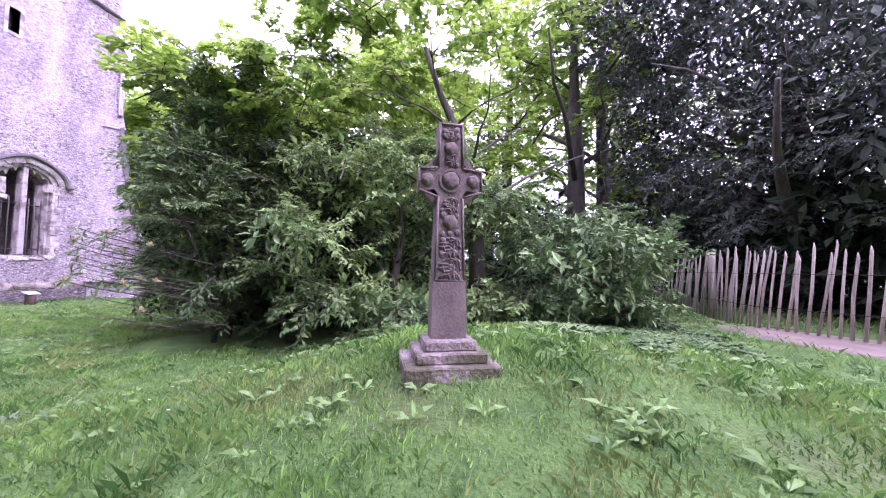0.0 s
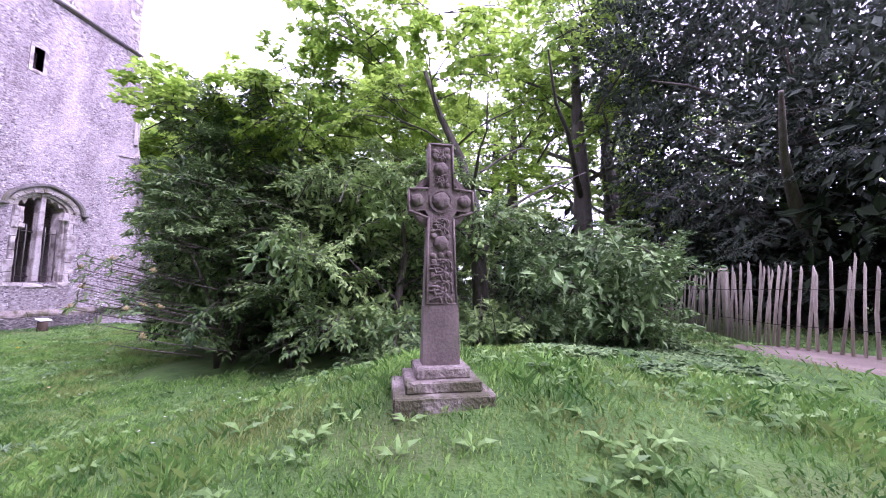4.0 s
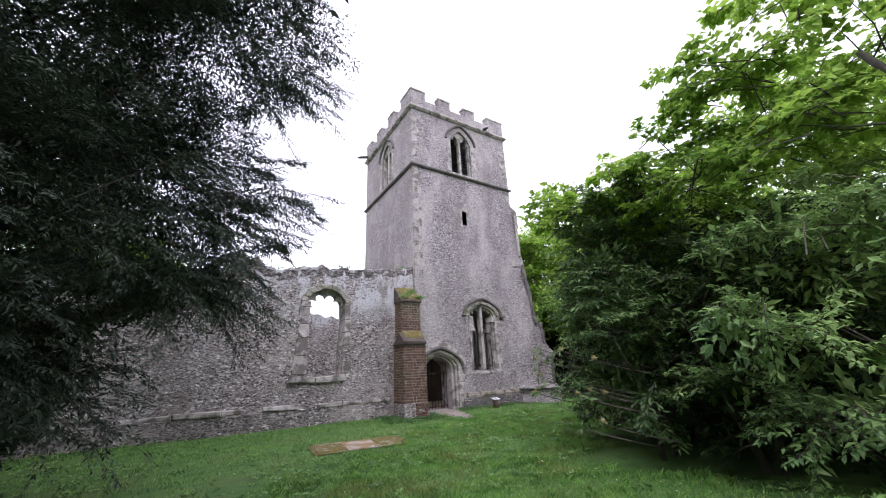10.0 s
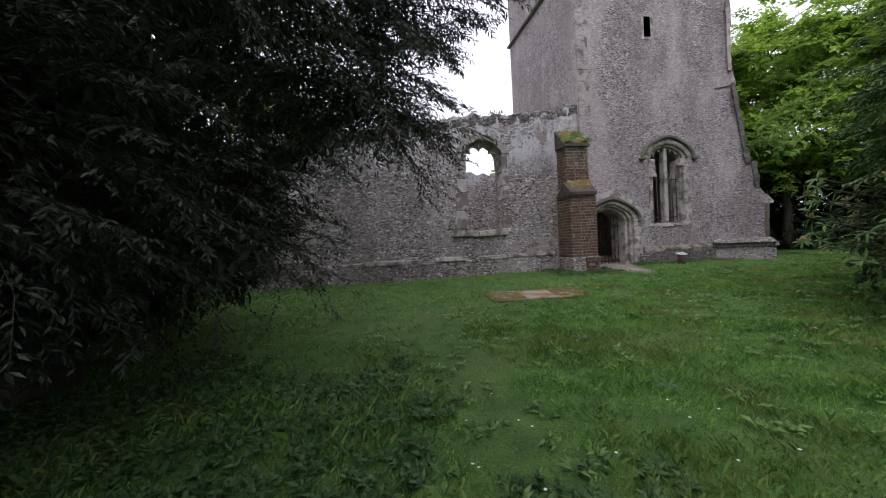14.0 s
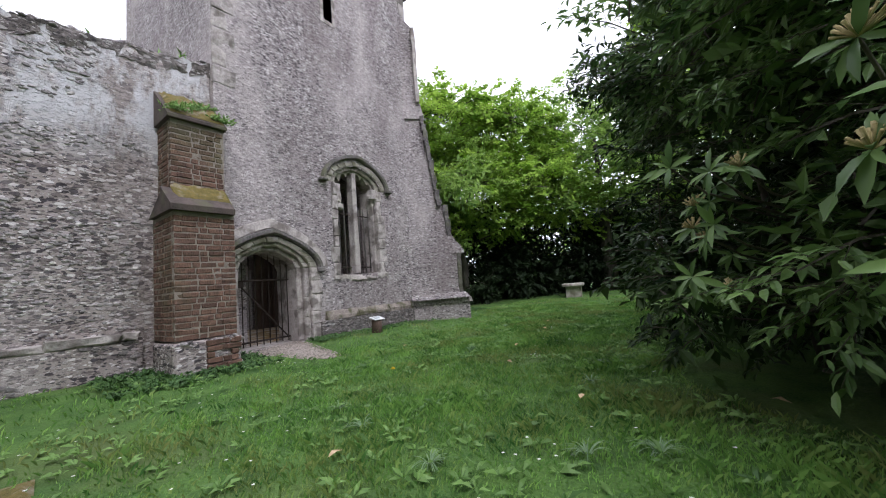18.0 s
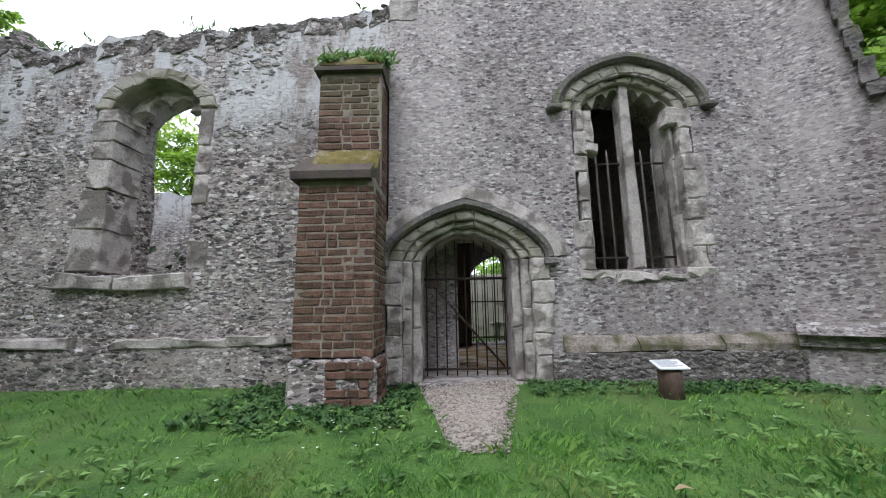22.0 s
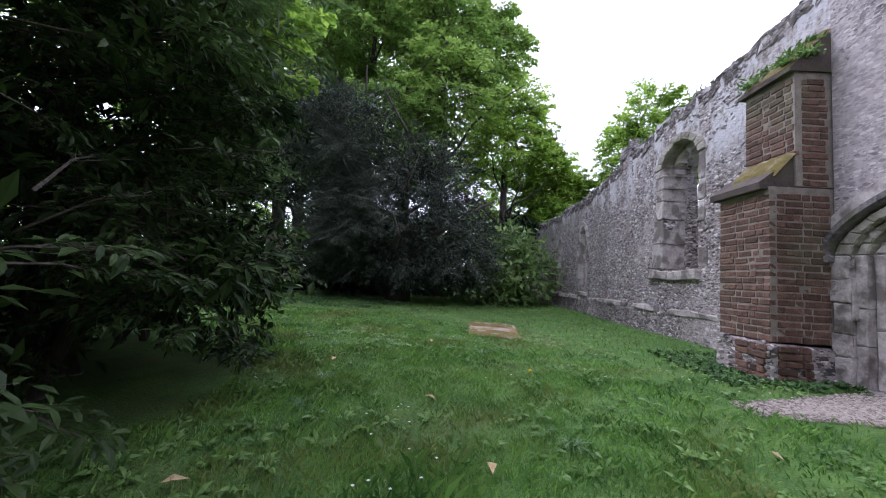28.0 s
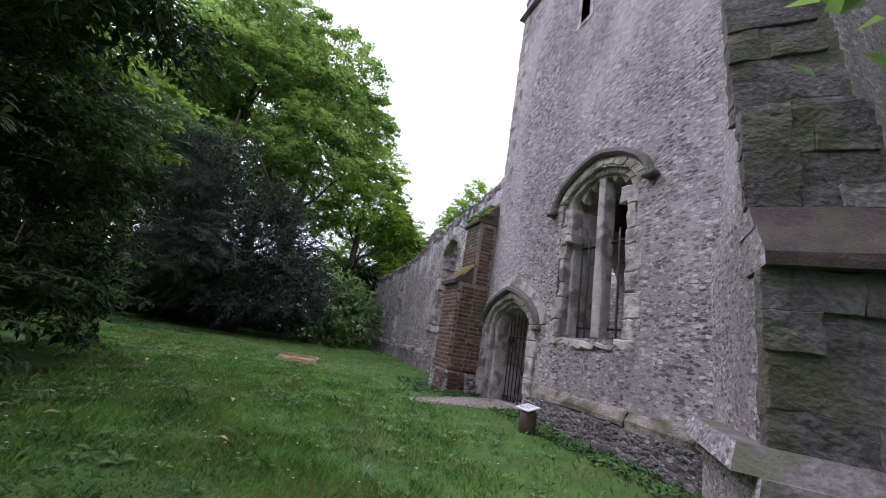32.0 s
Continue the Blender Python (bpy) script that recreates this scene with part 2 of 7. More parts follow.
def flint_material(name, mortar, stones, scale, lime, lime_edge, stain, stain_edge, bump=0.8, stretch=(1, 1, 2.2), cover=0.55, wash=None):
    """Flakes of flint in lime mortar at two sizes, with pits, lime wash and stains."""
    m = bpy.data.materials.new(name)
    m.use_nodes = True
    N, L = m.node_tree.nodes, m.node_tree.links
    p = N["Principled BSDF"]
    p.inputs["Roughness"].default_value = 0.9
    p.inputs["Specular IOR Level"].default_value = 0.2
    geo = N.new("ShaderNodeNewGeometry")
    pos = geo.outputs["Position"]

    def mapped(scale3, shift=(0, 0, 0)):
        q = N.new("ShaderNodeMapping")
        q.inputs["Scale"].default_value = scale3
        q.inputs["Location"].default_value = shift
        L.new(pos, q.inputs["Vector"])
        return q.outputs[0]

    def clouds(vec, sc, detail=6, rough=0.55):
        n = N.new("ShaderNodeTexNoise")
        n.inputs["Scale"].default_value, n.inputs["Detail"].default_value, n.inputs["Roughness"].default_value = sc, detail, rough
        L.new(vec, n.inputs["Vector"])
        return n

    def ranged(value, a, b, lo=0.0, hi=1.0):
        r = N.new("ShaderNodeMapRange")
        r.inputs[1].default_value, r.inputs[2].default_value, r.inputs[3].default_value, r.inputs[4].default_value = a, b, lo, hi
        L.new(value, r.inputs[0])
        return r.outputs[0]

    def calc(op, a, b):
        q = N.new("ShaderNodeMath")
        q.operation = op
        for k, w in enumerate((a, b)):
            if isinstance(w, float):
                q.inputs[k].default_value = w
            else:
                L.new(w, q.inputs[k])
        return q.outputs[0]

    def blend(fac, a, b):
        q = N.new("ShaderNodeMixRGB")
        L.new(fac, q.inputs[0])
        for k, w in ((1, a), (2, b)):
            if isinstance(w, tuple):
                q.inputs[k].default_value = (*w, 1)
            else:
                L.new(w, q.inputs[k])
        return q.outputs[0]

    base = mapped(stretch)
    warp = clouds(base, 14, 3)
    bent = N.new("ShaderNodeVectorMath")
    bent.operation = "MULTIPLY_ADD"
    bent.inputs[1].default_value = (0.07, 0.07, 0.07)
    L.new(warp.outputs["Color"], bent.inputs[0])
    L.new(base, bent.inputs[2])
    fine, mid, big = clouds(pos, 60, 5), clouds(pos, 9, 6, 0.65), clouds(pos, 0.9, 7, 0.6)
    ground = blend(fine.outputs[0], tuple(c * 0.72 for c in mortar), tuple(min(1, c * 1.25) for c in mortar))
    ground = blend(ranged(mid.outputs[0], 0.35, 0.65, 0.0, 0.55), ground, tuple(c * 0.62 for c in mortar))
    height = calc("MULTIPLY", fine.outputs[0], 0.5)
    col = ground
    for k, (sc, reach) in enumerate(((scale * 2.1, 0.52), (scale, 0.54))):
        vor = N.new("ShaderNodeTexVoronoi")
        vor.inputs["Scale"].default_value = sc
        L.new(bent.outputs[0], vor.inputs["Vector"])
        sep = N.new("ShaderNodeSeparateColor")
        L.new(vor.outputs["Color"], sep.inputs[0])
        ramp = N.new("ShaderNodeValToRGB")
        ramp.color_ramp.interpolation = "CONSTANT"
        el = ramp.color_ramp.elements
        el[0].color, el[1].color, el[1].position = (*stones[0], 1), (*stones[1], 1), 0.3
        for q, c in enumerate(stones[2:]):
            e = el.new(0.55 + 0.25 * q)
            e.color = (*c, 1)
        L.new(sep.outputs[0], ramp.inputs[0])
        flake = calc("MULTIPLY", ranged(vor.outputs["Distance"], reach - 0.04, reach, 1.0, 0.0), ranged(calc("ADD", sep.outputs[1], ranged(big.outputs[0], 0.35, 0.65, -0.25, 0.25)), cover, cover + 0.02, 1.0, 0.0))
        col = blend(flake, col, ramp.outputs[0])
        height = calc("ADD", height, calc("MULTIPLY", flake, calc("MULTIPLY", sep.outputs[2], 0.6)))
    pits = clouds(mapped((stretch[0] * 1.0, stretch[1] * 1.0, stretch[2] * 1.6), (4, 1, 7)), scale * 1.5, 3, 0.5)
    pit = calc("MULTIPLY", ranged(pits.outputs[0], 0.62, 0.67), ranged(mid.outputs[0], 0.4, 0.6, 0.3, 1.0))
    # the shadow in each pit is put into the colour, besides the dent
    col = blend(pit, col, (0.07, 0.06, 0.058))
    height = calc("SUBTRACT", height, pit)
    for colour, lim, sc, zs, most in ((lime, lime_edge, 0.8, 0.5, 0.5), (stain, stain_edge, 0.6, 0.3, 0.6)):
        n = clouds(mapped((1, 1, zs), (lim[0] * 17, 3, 1)), sc, 10, 0.68)
        col = blend(ranged(n.outputs[0], lim[0], lim[1], 0.0, most), col, colour)
    if wash:
        # lime run down from the wall head in streaks
        n = clouds(mapped((1.3, 1.3, 0.5)), 1.4, 10, 0.72)
        xyz = N.new("ShaderNodeSeparateXYZ")
        L.new(pos, xyz.inputs[0])
        col = blend(calc("MULTIPLY", ranged(n.outputs[0], 0.46, 0.56, 0.0, 0.9), ranged(xyz.outputs[2], wash[0], wash[1])), col, (0.66, 0.65, 0.67))
    L.new(col, p.inputs["Base Color"])
    b = N.new("ShaderNodeBump")
    b.inputs["Strength"].default_value, b.inputs["Distance"].default_value = bump, 0.02
    L.new(height, b.inputs["Height"])
    L.new(b.outputs[0], p.inputs["Normal"])
    return m


def leaf_material(name, dark, light, rough=0.5, translucent=0.35, scale=0.8, spec=0.35, patch=1.5, dry=None):
    """Leaves: colour differs from leaf to leaf and from bough to bough, with some light let through."""
    m = bpy.data.materials.new(name)
    m.use_nodes = True
    N, L = m.node_tree.nodes, m.node_tree.links
    p, out = N["Principled BSDF"], N["Material Output"]
    p.inputs["Roughness"].default_value = rough
    p.inputs["Specular IOR Level"].default_value = spec
    geo = N.new("ShaderNodeNewGeometry")
    n = N.new("ShaderNodeTexNoise")
    n.inputs["Scale"].default_value, n.inputs["Detail"].default_value = scale, 3
    L.new(geo.outputs["Position"], n.inputs["Vector"])
    f = N.new("ShaderNodeMath")
    f.operation = "MULTIPLY_ADD"
    f.inputs[1].default_value, f.inputs[2].default_value = 0.5, -0.1
    s = N.new("ShaderNodeMath")
    s.operation = "ADD"
    L.new(geo.outputs["Random Per Island"], f.inputs[0])
    spread = N.new("ShaderNodeMapRange")
    spread.clamp = False
    spread.inputs[3].default_value, spread.inputs[4].default_value = 0.5 - 0.5 * patch, 0.5 + 0.5 * patch
    L.new(n.outputs[0], spread.inputs[0])
    L.new(f.outputs[0], s.inputs[0])
    L.new(spread.outputs[0], s.inputs[1])
    r = N.new("ShaderNodeValToRGB")
    r.color_ramp.elements[0].position, r.color_ramp.elements[1].position = 0.3, 0.9
    r.color_ramp.elements[0].color, r.color_ramp.elements[1].color = (*dark, 1), (*light, 1)
    L.new(s.outputs[0], r.inputs[0])
    colour = r.outputs[0]
    if dry:
        # parched patches of lawn, with some straw-coloured blades among the green
        wide = N.new("ShaderNodeTexNoise")
        wide.inputs["Scale"].default_value, wide.inputs["Detail"].default_value = 0.85, 4
        L.new(geo.outputs["Position"], wide.inputs["Vector"])
        sift = N.new("ShaderNodeMath")
        sift.operation = "MULTIPLY_ADD"
        sift.inputs[1].default_value = 0.24
        L.new(geo.outputs["Random Per Island"], sift.inputs[0])
        L.new(wide.outputs[0], sift.inputs[2])
        edge = N.new("ShaderNodeMapRange")
        edge.inputs[1].default_value, edge.inputs[2].default_value, edge.inputs[4].default_value = 0.6, 0.84, 0.85
        L.new(sift.outputs[0], edge.inputs[0])
        mix = N.new("ShaderNodeMixRGB")
        mix.inputs[2].default_value = (*dry, 1)
        L.new(edge.outputs[0], mix.inputs[0])
        L.new(colour, mix.inputs[1])
        colour = mix.outputs[0]
    L.new(colour, p.inputs["Base Color"])
    t = N.new("ShaderNodeBsdfTranslucent")
    L.new(colour, t.inputs["Color"])
    mx = N.new("ShaderNodeMixShader")
    mx.inputs[0].default_value = translucent
    L.new(p.outputs[0], mx.inputs[1])
    L.new(t.outputs[0], mx.inputs[2])
    L.new(mx.outputs[0], out.inputs["Surface"])
    return m


M_TOWER = flint_material("rendered_flint", (0.42, 0.373, 0.37), [(0.12, 0.105, 0.11), (0.4, 0.36, 0.36), (0.24, 0.205, 0.21), (0.62, 0.585, 0.585)], 12,
                         (0.6, 0.535, 0.525), (0.46, 0.62), (0.22, 0.178, 0.178), (0.46, 0.64), bump=0.9, cover=0.74)
M_NAVE = flint_material("bare_flint_rubble", (0.42, 0.365, 0.34), [(0.085, 0.075, 0.082), (0.43, 0.38, 0.37), (0.2, 0.168, 0.165), (0.72, 0.68, 0.67)], 9,
                        (0.56, 0.5, 0.48), (0.5, 0.66), (0.19, 0.155, 0.135), (0.47, 0.68), bump=1.0, cover=0.78, wash=(3.2, 4.1))
M_HEAD = flint_material("dark_rubble", (0.2, 0.175, 0.165), [(0.07, 0.062, 0.066), (0.3, 0.265, 0.26), (0.14, 0.12, 0.118), (0.5, 0.47, 0.46)], 10,
                        (0.36, 0.33, 0.32), (0.54, 0.7), (0.1, 0.09, 0.075), (0.45, 0.64), bump=1.0, cover=0.8)
M_FLINT = material("knapped_flint", (0.13, 0.117, 0.12), (0.46, 0.42, 0.41), 5, 40, rough=0.6, bump=0.4, third=(0.58, 0.55, 0.535), third_scale=7, third_edge=(0.56, 0.66), island=0.45, spec=0.4)
# flint in a darker tone, for the wall footings
M_DARKFLINT = material("damp_flint", (0.075, 0.067, 0.066), (0.26, 0.235, 0.225), 5, 40, rough=0.65, bump=0.4, island=0.3)
M_STONE = material("limestone_dressing", (0.33, 0.293, 0.275), (0.56, 0.51, 0.485), 3.2, 26, bump=1.0, third=(0.2, 0.175, 0.16), third_scale=3.4, third_edge=(0.48, 0.6), island=0.14, dist=0.04)
M_GREENSTONE = material("algae_stained_limestone", (0.27, 0.25, 0.21), (0.46, 0.425, 0.375), 5, 45, bump=0.8, third=(0.17, 0.16, 0.11), third_scale=3.4, third_edge=(0.46, 0.66), island=0.08, dist=0.03)
M_DARKSTONE = material("weathered_ragstone", (0.07, 0.063, 0.063), (0.23, 0.208, 0.205), 2.4, 22, bump=1.0, third=(0.12, 0.12, 0.08), third_scale=2.2, third_edge=(0.48, 0.62), island=0.2, dist=0.06)
M_BRICK = material("old_red_brick", (0.07, 0.044, 0.034), (0.2, 0.112, 0.08), 11, 60, bump=1.3, third=(0.115, 0.1, 0.058), third_scale=0.8, third_edge=(0.53, 0.68), island=0.28)
M_MORTAR = material("brick_mortar", (0.17, 0.142, 0.12), (0.34, 0.3, 0.255), 8, 70, bump=0.6)
M_TILE = material("dark_clay_tile", (0.05, 0.04, 0.037), (0.13, 0.1, 0.09), 4, 50, bump=0.6, third=(0.1, 0.095, 0.06), third_scale=3, third_edge=(0.5, 0.7), dist=0.03)
M_MOSS = material("moss", (0.09, 0.08, 0.02), (0.2, 0.15, 0.045), 14, 120, bump=0.9, third=(0.3, 0.26, 0.2), third_scale=5, third_edge=(0.55, 0.7))
M_IRON = material("rusted_iron", (0.02, 0.016, 0.014), (0.06, 0.042, 0.034), 20, 120, rough=0.7, bump=0.3, metal=0.3)
M_BAR = material("weathered_grey_bars", (0.1, 0.088, 0.082), (0.2, 0.18, 0.17), 12, 90, rough=0.8, bump=0.3)
M_WOOD = material("dark_oak_boards", (0.06, 0.043, 0.034), (0.16, 0.12, 0.095), 5, 60, bump=0.4, stretch=(1, 1, 0.12), island=0.25)
M_PALE = material("split_chestnut", (0.24, 0.2, 0.165), (0.47, 0.41, 0.345), 6, 70, bump=0.5, stretch=(1, 1, 0.15), island=0.2)
M_LOUVRE = material("louvre_boards", (0.02, 0.019, 0.02), (0.05, 0.046, 0.045), 6, 60, bump=0.2)
M_CROSS = material("purple_grey_carved_stone", (0.115, 0.09, 0.082), (0.21, 0.165, 0.15), 6, 60, bump=0.5, third=(0.17, 0.16, 0.12), third_scale=4, third_edge=(0.55, 0.75))
M_STEP = material("lichened_step_stone", (0.15, 0.12, 0.108), (0.38, 0.33, 0.29), 5, 40, bump=0.9, third=(0.1, 0.095, 0.055), third_scale=4, third_edge=(0.47, 0.6), dist=0.04)
M_GROUND = material("turf_soil", (0.038, 0.095, 0.02), (0.115, 0.215, 0.045), 3.5, 45, bump=1.0, third=(0.105, 0.145, 0.045), third_scale=0.8, third_edge=(0.52, 0.72), dist=0.06)
M_DIRT = material("bare_trodden_earth", (0.16, 0.125, 0.1), (0.27, 0.22, 0.18), 3, 45, bump=0.7, third=(0.1, 0.12, 0.05), third_scale=2, third_edge=(0.6, 0.75))
M_GRAVEL = material("pea_gravel", (0.2, 0.165, 0.14), (0.42, 0.37, 0.33), 30, 110, bump=0.9, island=0.3)
M_SLAB = material("mossy_ledger_stone", (0.3, 0.24, 0.2), (0.48, 0.43, 0.38), 3, 40, bump=0.6, third=(0.24, 0.15, 0.06), third_scale=2.2, third_edge=(0.42, 0.55))
M_LIME = material("limewash", (0.6, 0.56, 0.49), (0.78, 0.75, 0.68), 3, 30, bump=0.4, third=(0.38, 0.34, 0.28), third_scale=2.5, third_edge=(0.55, 0.68))
M_WHITE = material("white_sign_board", (0.75, 0.76, 0.78), (0.82, 0.83, 0.85), 3, 40, rough=0.35, bump=0.02)
M_PRINT = material("grey_print", (0.35, 0.36, 0.38), (0.42, 0.43, 0.45), 30, 80, rough=0.4, bump=0)
M_RUSTPOST = material("brown_log_post", (0.07, 0.045, 0.035), (0.14, 0.095, 0.075), 8, 60, bump=0.6, stretch=(1, 1, 0.3))
M_BARK = material("tree_bark", (0.06, 0.05, 0.042), (0.14, 0.12, 0.1), 6, 40, bump=0.9, stretch=(1, 1, 0.25), dist=0.03)
M_GREYBARK = material("grey_bark", (0.05, 0.043, 0.038), (0.12, 0.105, 0.09), 6, 40, bump=0.8, stretch=(1, 1, 0.3), dist=0.03)
M_GRASS = leaf_material("grass_blades", (0.05, 0.145, 0.028), (0.25, 0.45, 0.1), rough=0.5, translucent=0.25, scale=1.9, spec=0.25, patch=1.4, dry=(0.25, 0.27, 0.09))
M_WEED = leaf_material("broadleaf_weeds", (0.06, 0.14, 0.028), (0.22, 0.37, 0.1), rough=0.45, translucent=0.25)
M_NETTLE = leaf_material("nettles", (0.03, 0.078, 0.022), (0.105, 0.2, 0.06), rough=0.55, translucent=0.2)
M_IVY = leaf_material("ivy_leaves", (0.055, 0.115, 0.04), (0.21, 0.32, 0.12), rough=0.45, translucent=0.15, scale=1.2, spec=0.22)
M_YEW = leaf_material("yew_needles", (0.02, 0.03, 0.022), (0.115, 0.142, 0.106), rough=0.65, translucent=0.1, scale=0.6, spec=0.12)
M_RHODO = leaf_material("rhododendron_leaves", (0.012, 0.028, 0.011), (0.07, 0.115, 0.036), rough=0.34, translucent=0.2, scale=0.8, spec=0.14)
M_SHRUB = leaf_material("shrub_leaves", (0.1, 0.185, 0.066), (0.32, 0.46, 0.15), rough=0.42, translucent=0.38, scale=0.7)
M_MAPLE = leaf_material("sycamore_leaves", (0.15, 0.27, 0.037), (0.43, 0.61, 0.1), rough=0.5, translucent=0.5, scale=0.5)
M_DARKLEAF = leaf_material("woodland_leaves", (0.13, 0.235, 0.052), (0.37, 0.53, 0.125), rough=0.5, translucent=0.6, scale=0.4)
M_FLOWER = material("faded_flower_heads", (0.3, 0.24, 0.1), (0.45, 0.38, 0.2), 12, 60, bump=0.2)
# near black: the shade under the trees is put into this leaf colour
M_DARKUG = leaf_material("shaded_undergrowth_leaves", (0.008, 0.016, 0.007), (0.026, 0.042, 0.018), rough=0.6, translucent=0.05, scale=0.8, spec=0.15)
M_STRAP = leaf_material("strap_leaves", (0.1, 0.18, 0.08), (0.22, 0.33, 0.17), rough=0.4, translucent=0.2)
M_DAISY = material("white_petals", (0.7, 0.7, 0.66), (0.8, 0.8, 0.78), 9, 50, bump=0)
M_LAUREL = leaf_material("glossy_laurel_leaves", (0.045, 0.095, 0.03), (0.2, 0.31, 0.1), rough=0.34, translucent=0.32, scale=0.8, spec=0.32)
M_FALLEN = material("fallen_leaf", (0.4, 0.26, 0.12), (0.6, 0.46, 0.3), 9, 50, bump=0.2, island=0.3)
M_YELLOW = material("yellow_petals", (0.6, 0.42, 0.02), (0.75, 0.55, 0.03), 9, 50, bump=0)

# ---- ground ----
def ramp01(a, b, v):
    s = min(1.0, max(0.0, (v - a) / (b - a)))
    return s * s * (3 - 2 * s)


def gz(x, y):
    """Height of the ground: a flat lawn, a little raised along the church and rising towards the cross."""
    z = -0.13 + 0.11 * ramp01(-2.6, -0.1, y) * ramp01(-24, -19, x) * (1 - ramp01(7, 10, x))
    z += 0.5 * ramp01(-9.0, -15.8, y) * ramp01(-14.0, -7.0, x)
    z += 0.42 * math.exp(-((x + 4.7) ** 2 + (y + 13.8) ** 2) / 4.0)
    if abs(x) < 40 and abs(y) < 40:
        z += 0.035 * noise.noise((x * 0.35, y * 0.35, 0)) + 0.02 * noise.noise((x * 1.3, y * 1.3, 4))
    return z


def ground_mesh():
    xs = sorted(set([-3000, -900, -300, -120, -70, -45] + [-34 + 0.8 * i for i in range(85)] + [40, 70, 120, 300, 900, 3000]))
    ys = sorted(set([-3000, -900, -300, -120, -70, -45] + [-32 + 0.8 * i for i in range(62)] + [22, 30, 50, 90, 300, 900, 3000]))
    verts = [(x, y, gz(x, y)) for y in ys for x in xs]
    n = len(xs)
    faces = [(j * n + i, j * n + i + 1, (j + 1) * n + i + 1, (j + 1) * n + i) for j in range(len(ys) - 1) for i in range(n - 1)]
    return fast_mesh("ground", verts, faces, M_GROUND, True)


ground = tagged(new("ground", ground_mesh()), "mown churchyard lawn of uneven green turf", "lawn", kind="structure")


def patch(name, outline, mat, lift, label, category):
    """A thin bed of loose material laid on the ground."""
    from mathutils.geometry import tessellate_polygon
    cx, cy = sum(p[0] for p in outline) / len(outline), sum(p[1] for p in outline) / len(outline)
    bm = bmesh.new()
    rings = []
    for s, dz in ((1.0, -0.02), (0.9, lift), (0.55, lift + 0.008), (0.2, lift + 0.01)):
        rings.append([bm.verts.new((cx + (x - cx) * s, cy + (y - cy) * s, gz(cx + (x - cx) * s, cy + (y - cy) * s) + dz)) for x, y in outline])
    for a, b in zip(rings, rings[1:]):
        for i in range(len(outline)):
            j = (i + 1) % len(outline)
            bm.faces.new((a[i], a[j], b[j], b[i]))
    bm.faces.new(rings[-1])
    bmesh.ops.recalc_face_normals(bm, faces=bm.faces[:])
    me = bpy.data.meshes.new(name)
    bm.to_mesh(me)
    bm.free()
    me.materials.append(mat)
    return tagged(new(name, me), label, category, kind="structure")


patch("gravel_path", [(-0.7, 0.25), (-0.72, -0.2), (-0.62, -0.7), (-0.52, -1.2), (-0.42, -1.7), (-0.22, -2.0), (0.02, -1.95), (0.14, -1.6), (0.22, -1.1), (0.34, -0.6), (0.52, -0.2), (0.54, 0.25)], M_GRAVEL, 0.012, "short bed of pale pea gravel before the church door", "gravel path")
patch("dirt_path", [(-4.4, -18.6), (-3.4, -17.9), (-2.2, -17.5), (-1.3, -17.6), (-1.4, -18.2), (-2.2, -18.8), (-3.0, -19.4), (-4.0, -20.2), (-5.6, -20.6)], M_DIRT, 0.03, "bare trodden earth beside the paling fence", "dirt path")

# ---- the west tower ----
TX0, TX1, TD = -1.15, 4.78, 5.9        # its south face runs along y = 0 from TX0 to TX1
STRING, CORNICE, PTOP = 10.68, 13.98, 15.08
tower = thing("church_tower", "square medieval tower of rendered flint with battlements", "church tower", 1.8, 0, 0)


def on_tower(name, bm, mat, label="", parent=None):
    """Part of the tower; the mesh is given in world metres."""
    ob = part(name, bm, mat, parent or tower, label)
    if parent is None:
        ob.matrix_parent_inverse = tower.matrix_world.inverted()
    return ob


DOOR_X, WIN_X, BEL_X = -0.1, 2.29, 1.72
DOOR = opening(DOOR_X, 0.0, 0.87, 1.6, 0.59, point=0.35)
WIN = opening(WIN_X, 1.43, 0.84, 3.72, 0.57, point=0.2)
SLIT = [(1.5, 8.08), (1.5, 8.8), (1.77, 8.8), (1.77, 8.08)]
BELFRY = opening(BEL_X, 10.88, 0.62, 12.7, 0.78, point=0.4)


def rough_edge(points, step=0.35, amount=0.02):
    """Breaks a straight outline into an uneven one."""
    out = []
    for (x0, z0), (x1, z1) in zip(points, points[1:] + points[:1]):
        k = max(1, int(math.hypot(x1 - x0, z1 - z0) / step))
        out += [(x0 + (x1 - x0) * i / k + R.uniform(-amount, amount), z0 + (z1 - z0) * i / k + R.uniform(-amount, amount)) for i in range(k)]
    return out


south = on_tower("south_wall", prism_bm([(TX0, -0.3), (TX0, CORNICE), (TX1, CORNICE), (TX1, -0.3)], [DOOR, WIN, SLIT, BELFRY, opening(-1.035, 0.86, 0.085, 1.1, 0.12, 6)], 0.0, 0.95), M_TOWER)
EBEL = opening(TD / 2, 10.88, 0.62, 12.7, 0.78, point=0.4)


def side_wall(x_out, x_in, holes, name):
    bm = prism_bm([(0.95, -0.3), (0.95, CORNICE), (TD - 0.95, CORNICE), (TD - 0.95, -0.3)], holes, x_out, x_in)
    for v in bm.verts:
        v.co = Vector((v.co.y, v.co.x, v.co.z))
    bmesh.ops.recalc_face_normals(bm, faces=bm.faces[:])
    return on_tower(name, bm, M_TOWER)


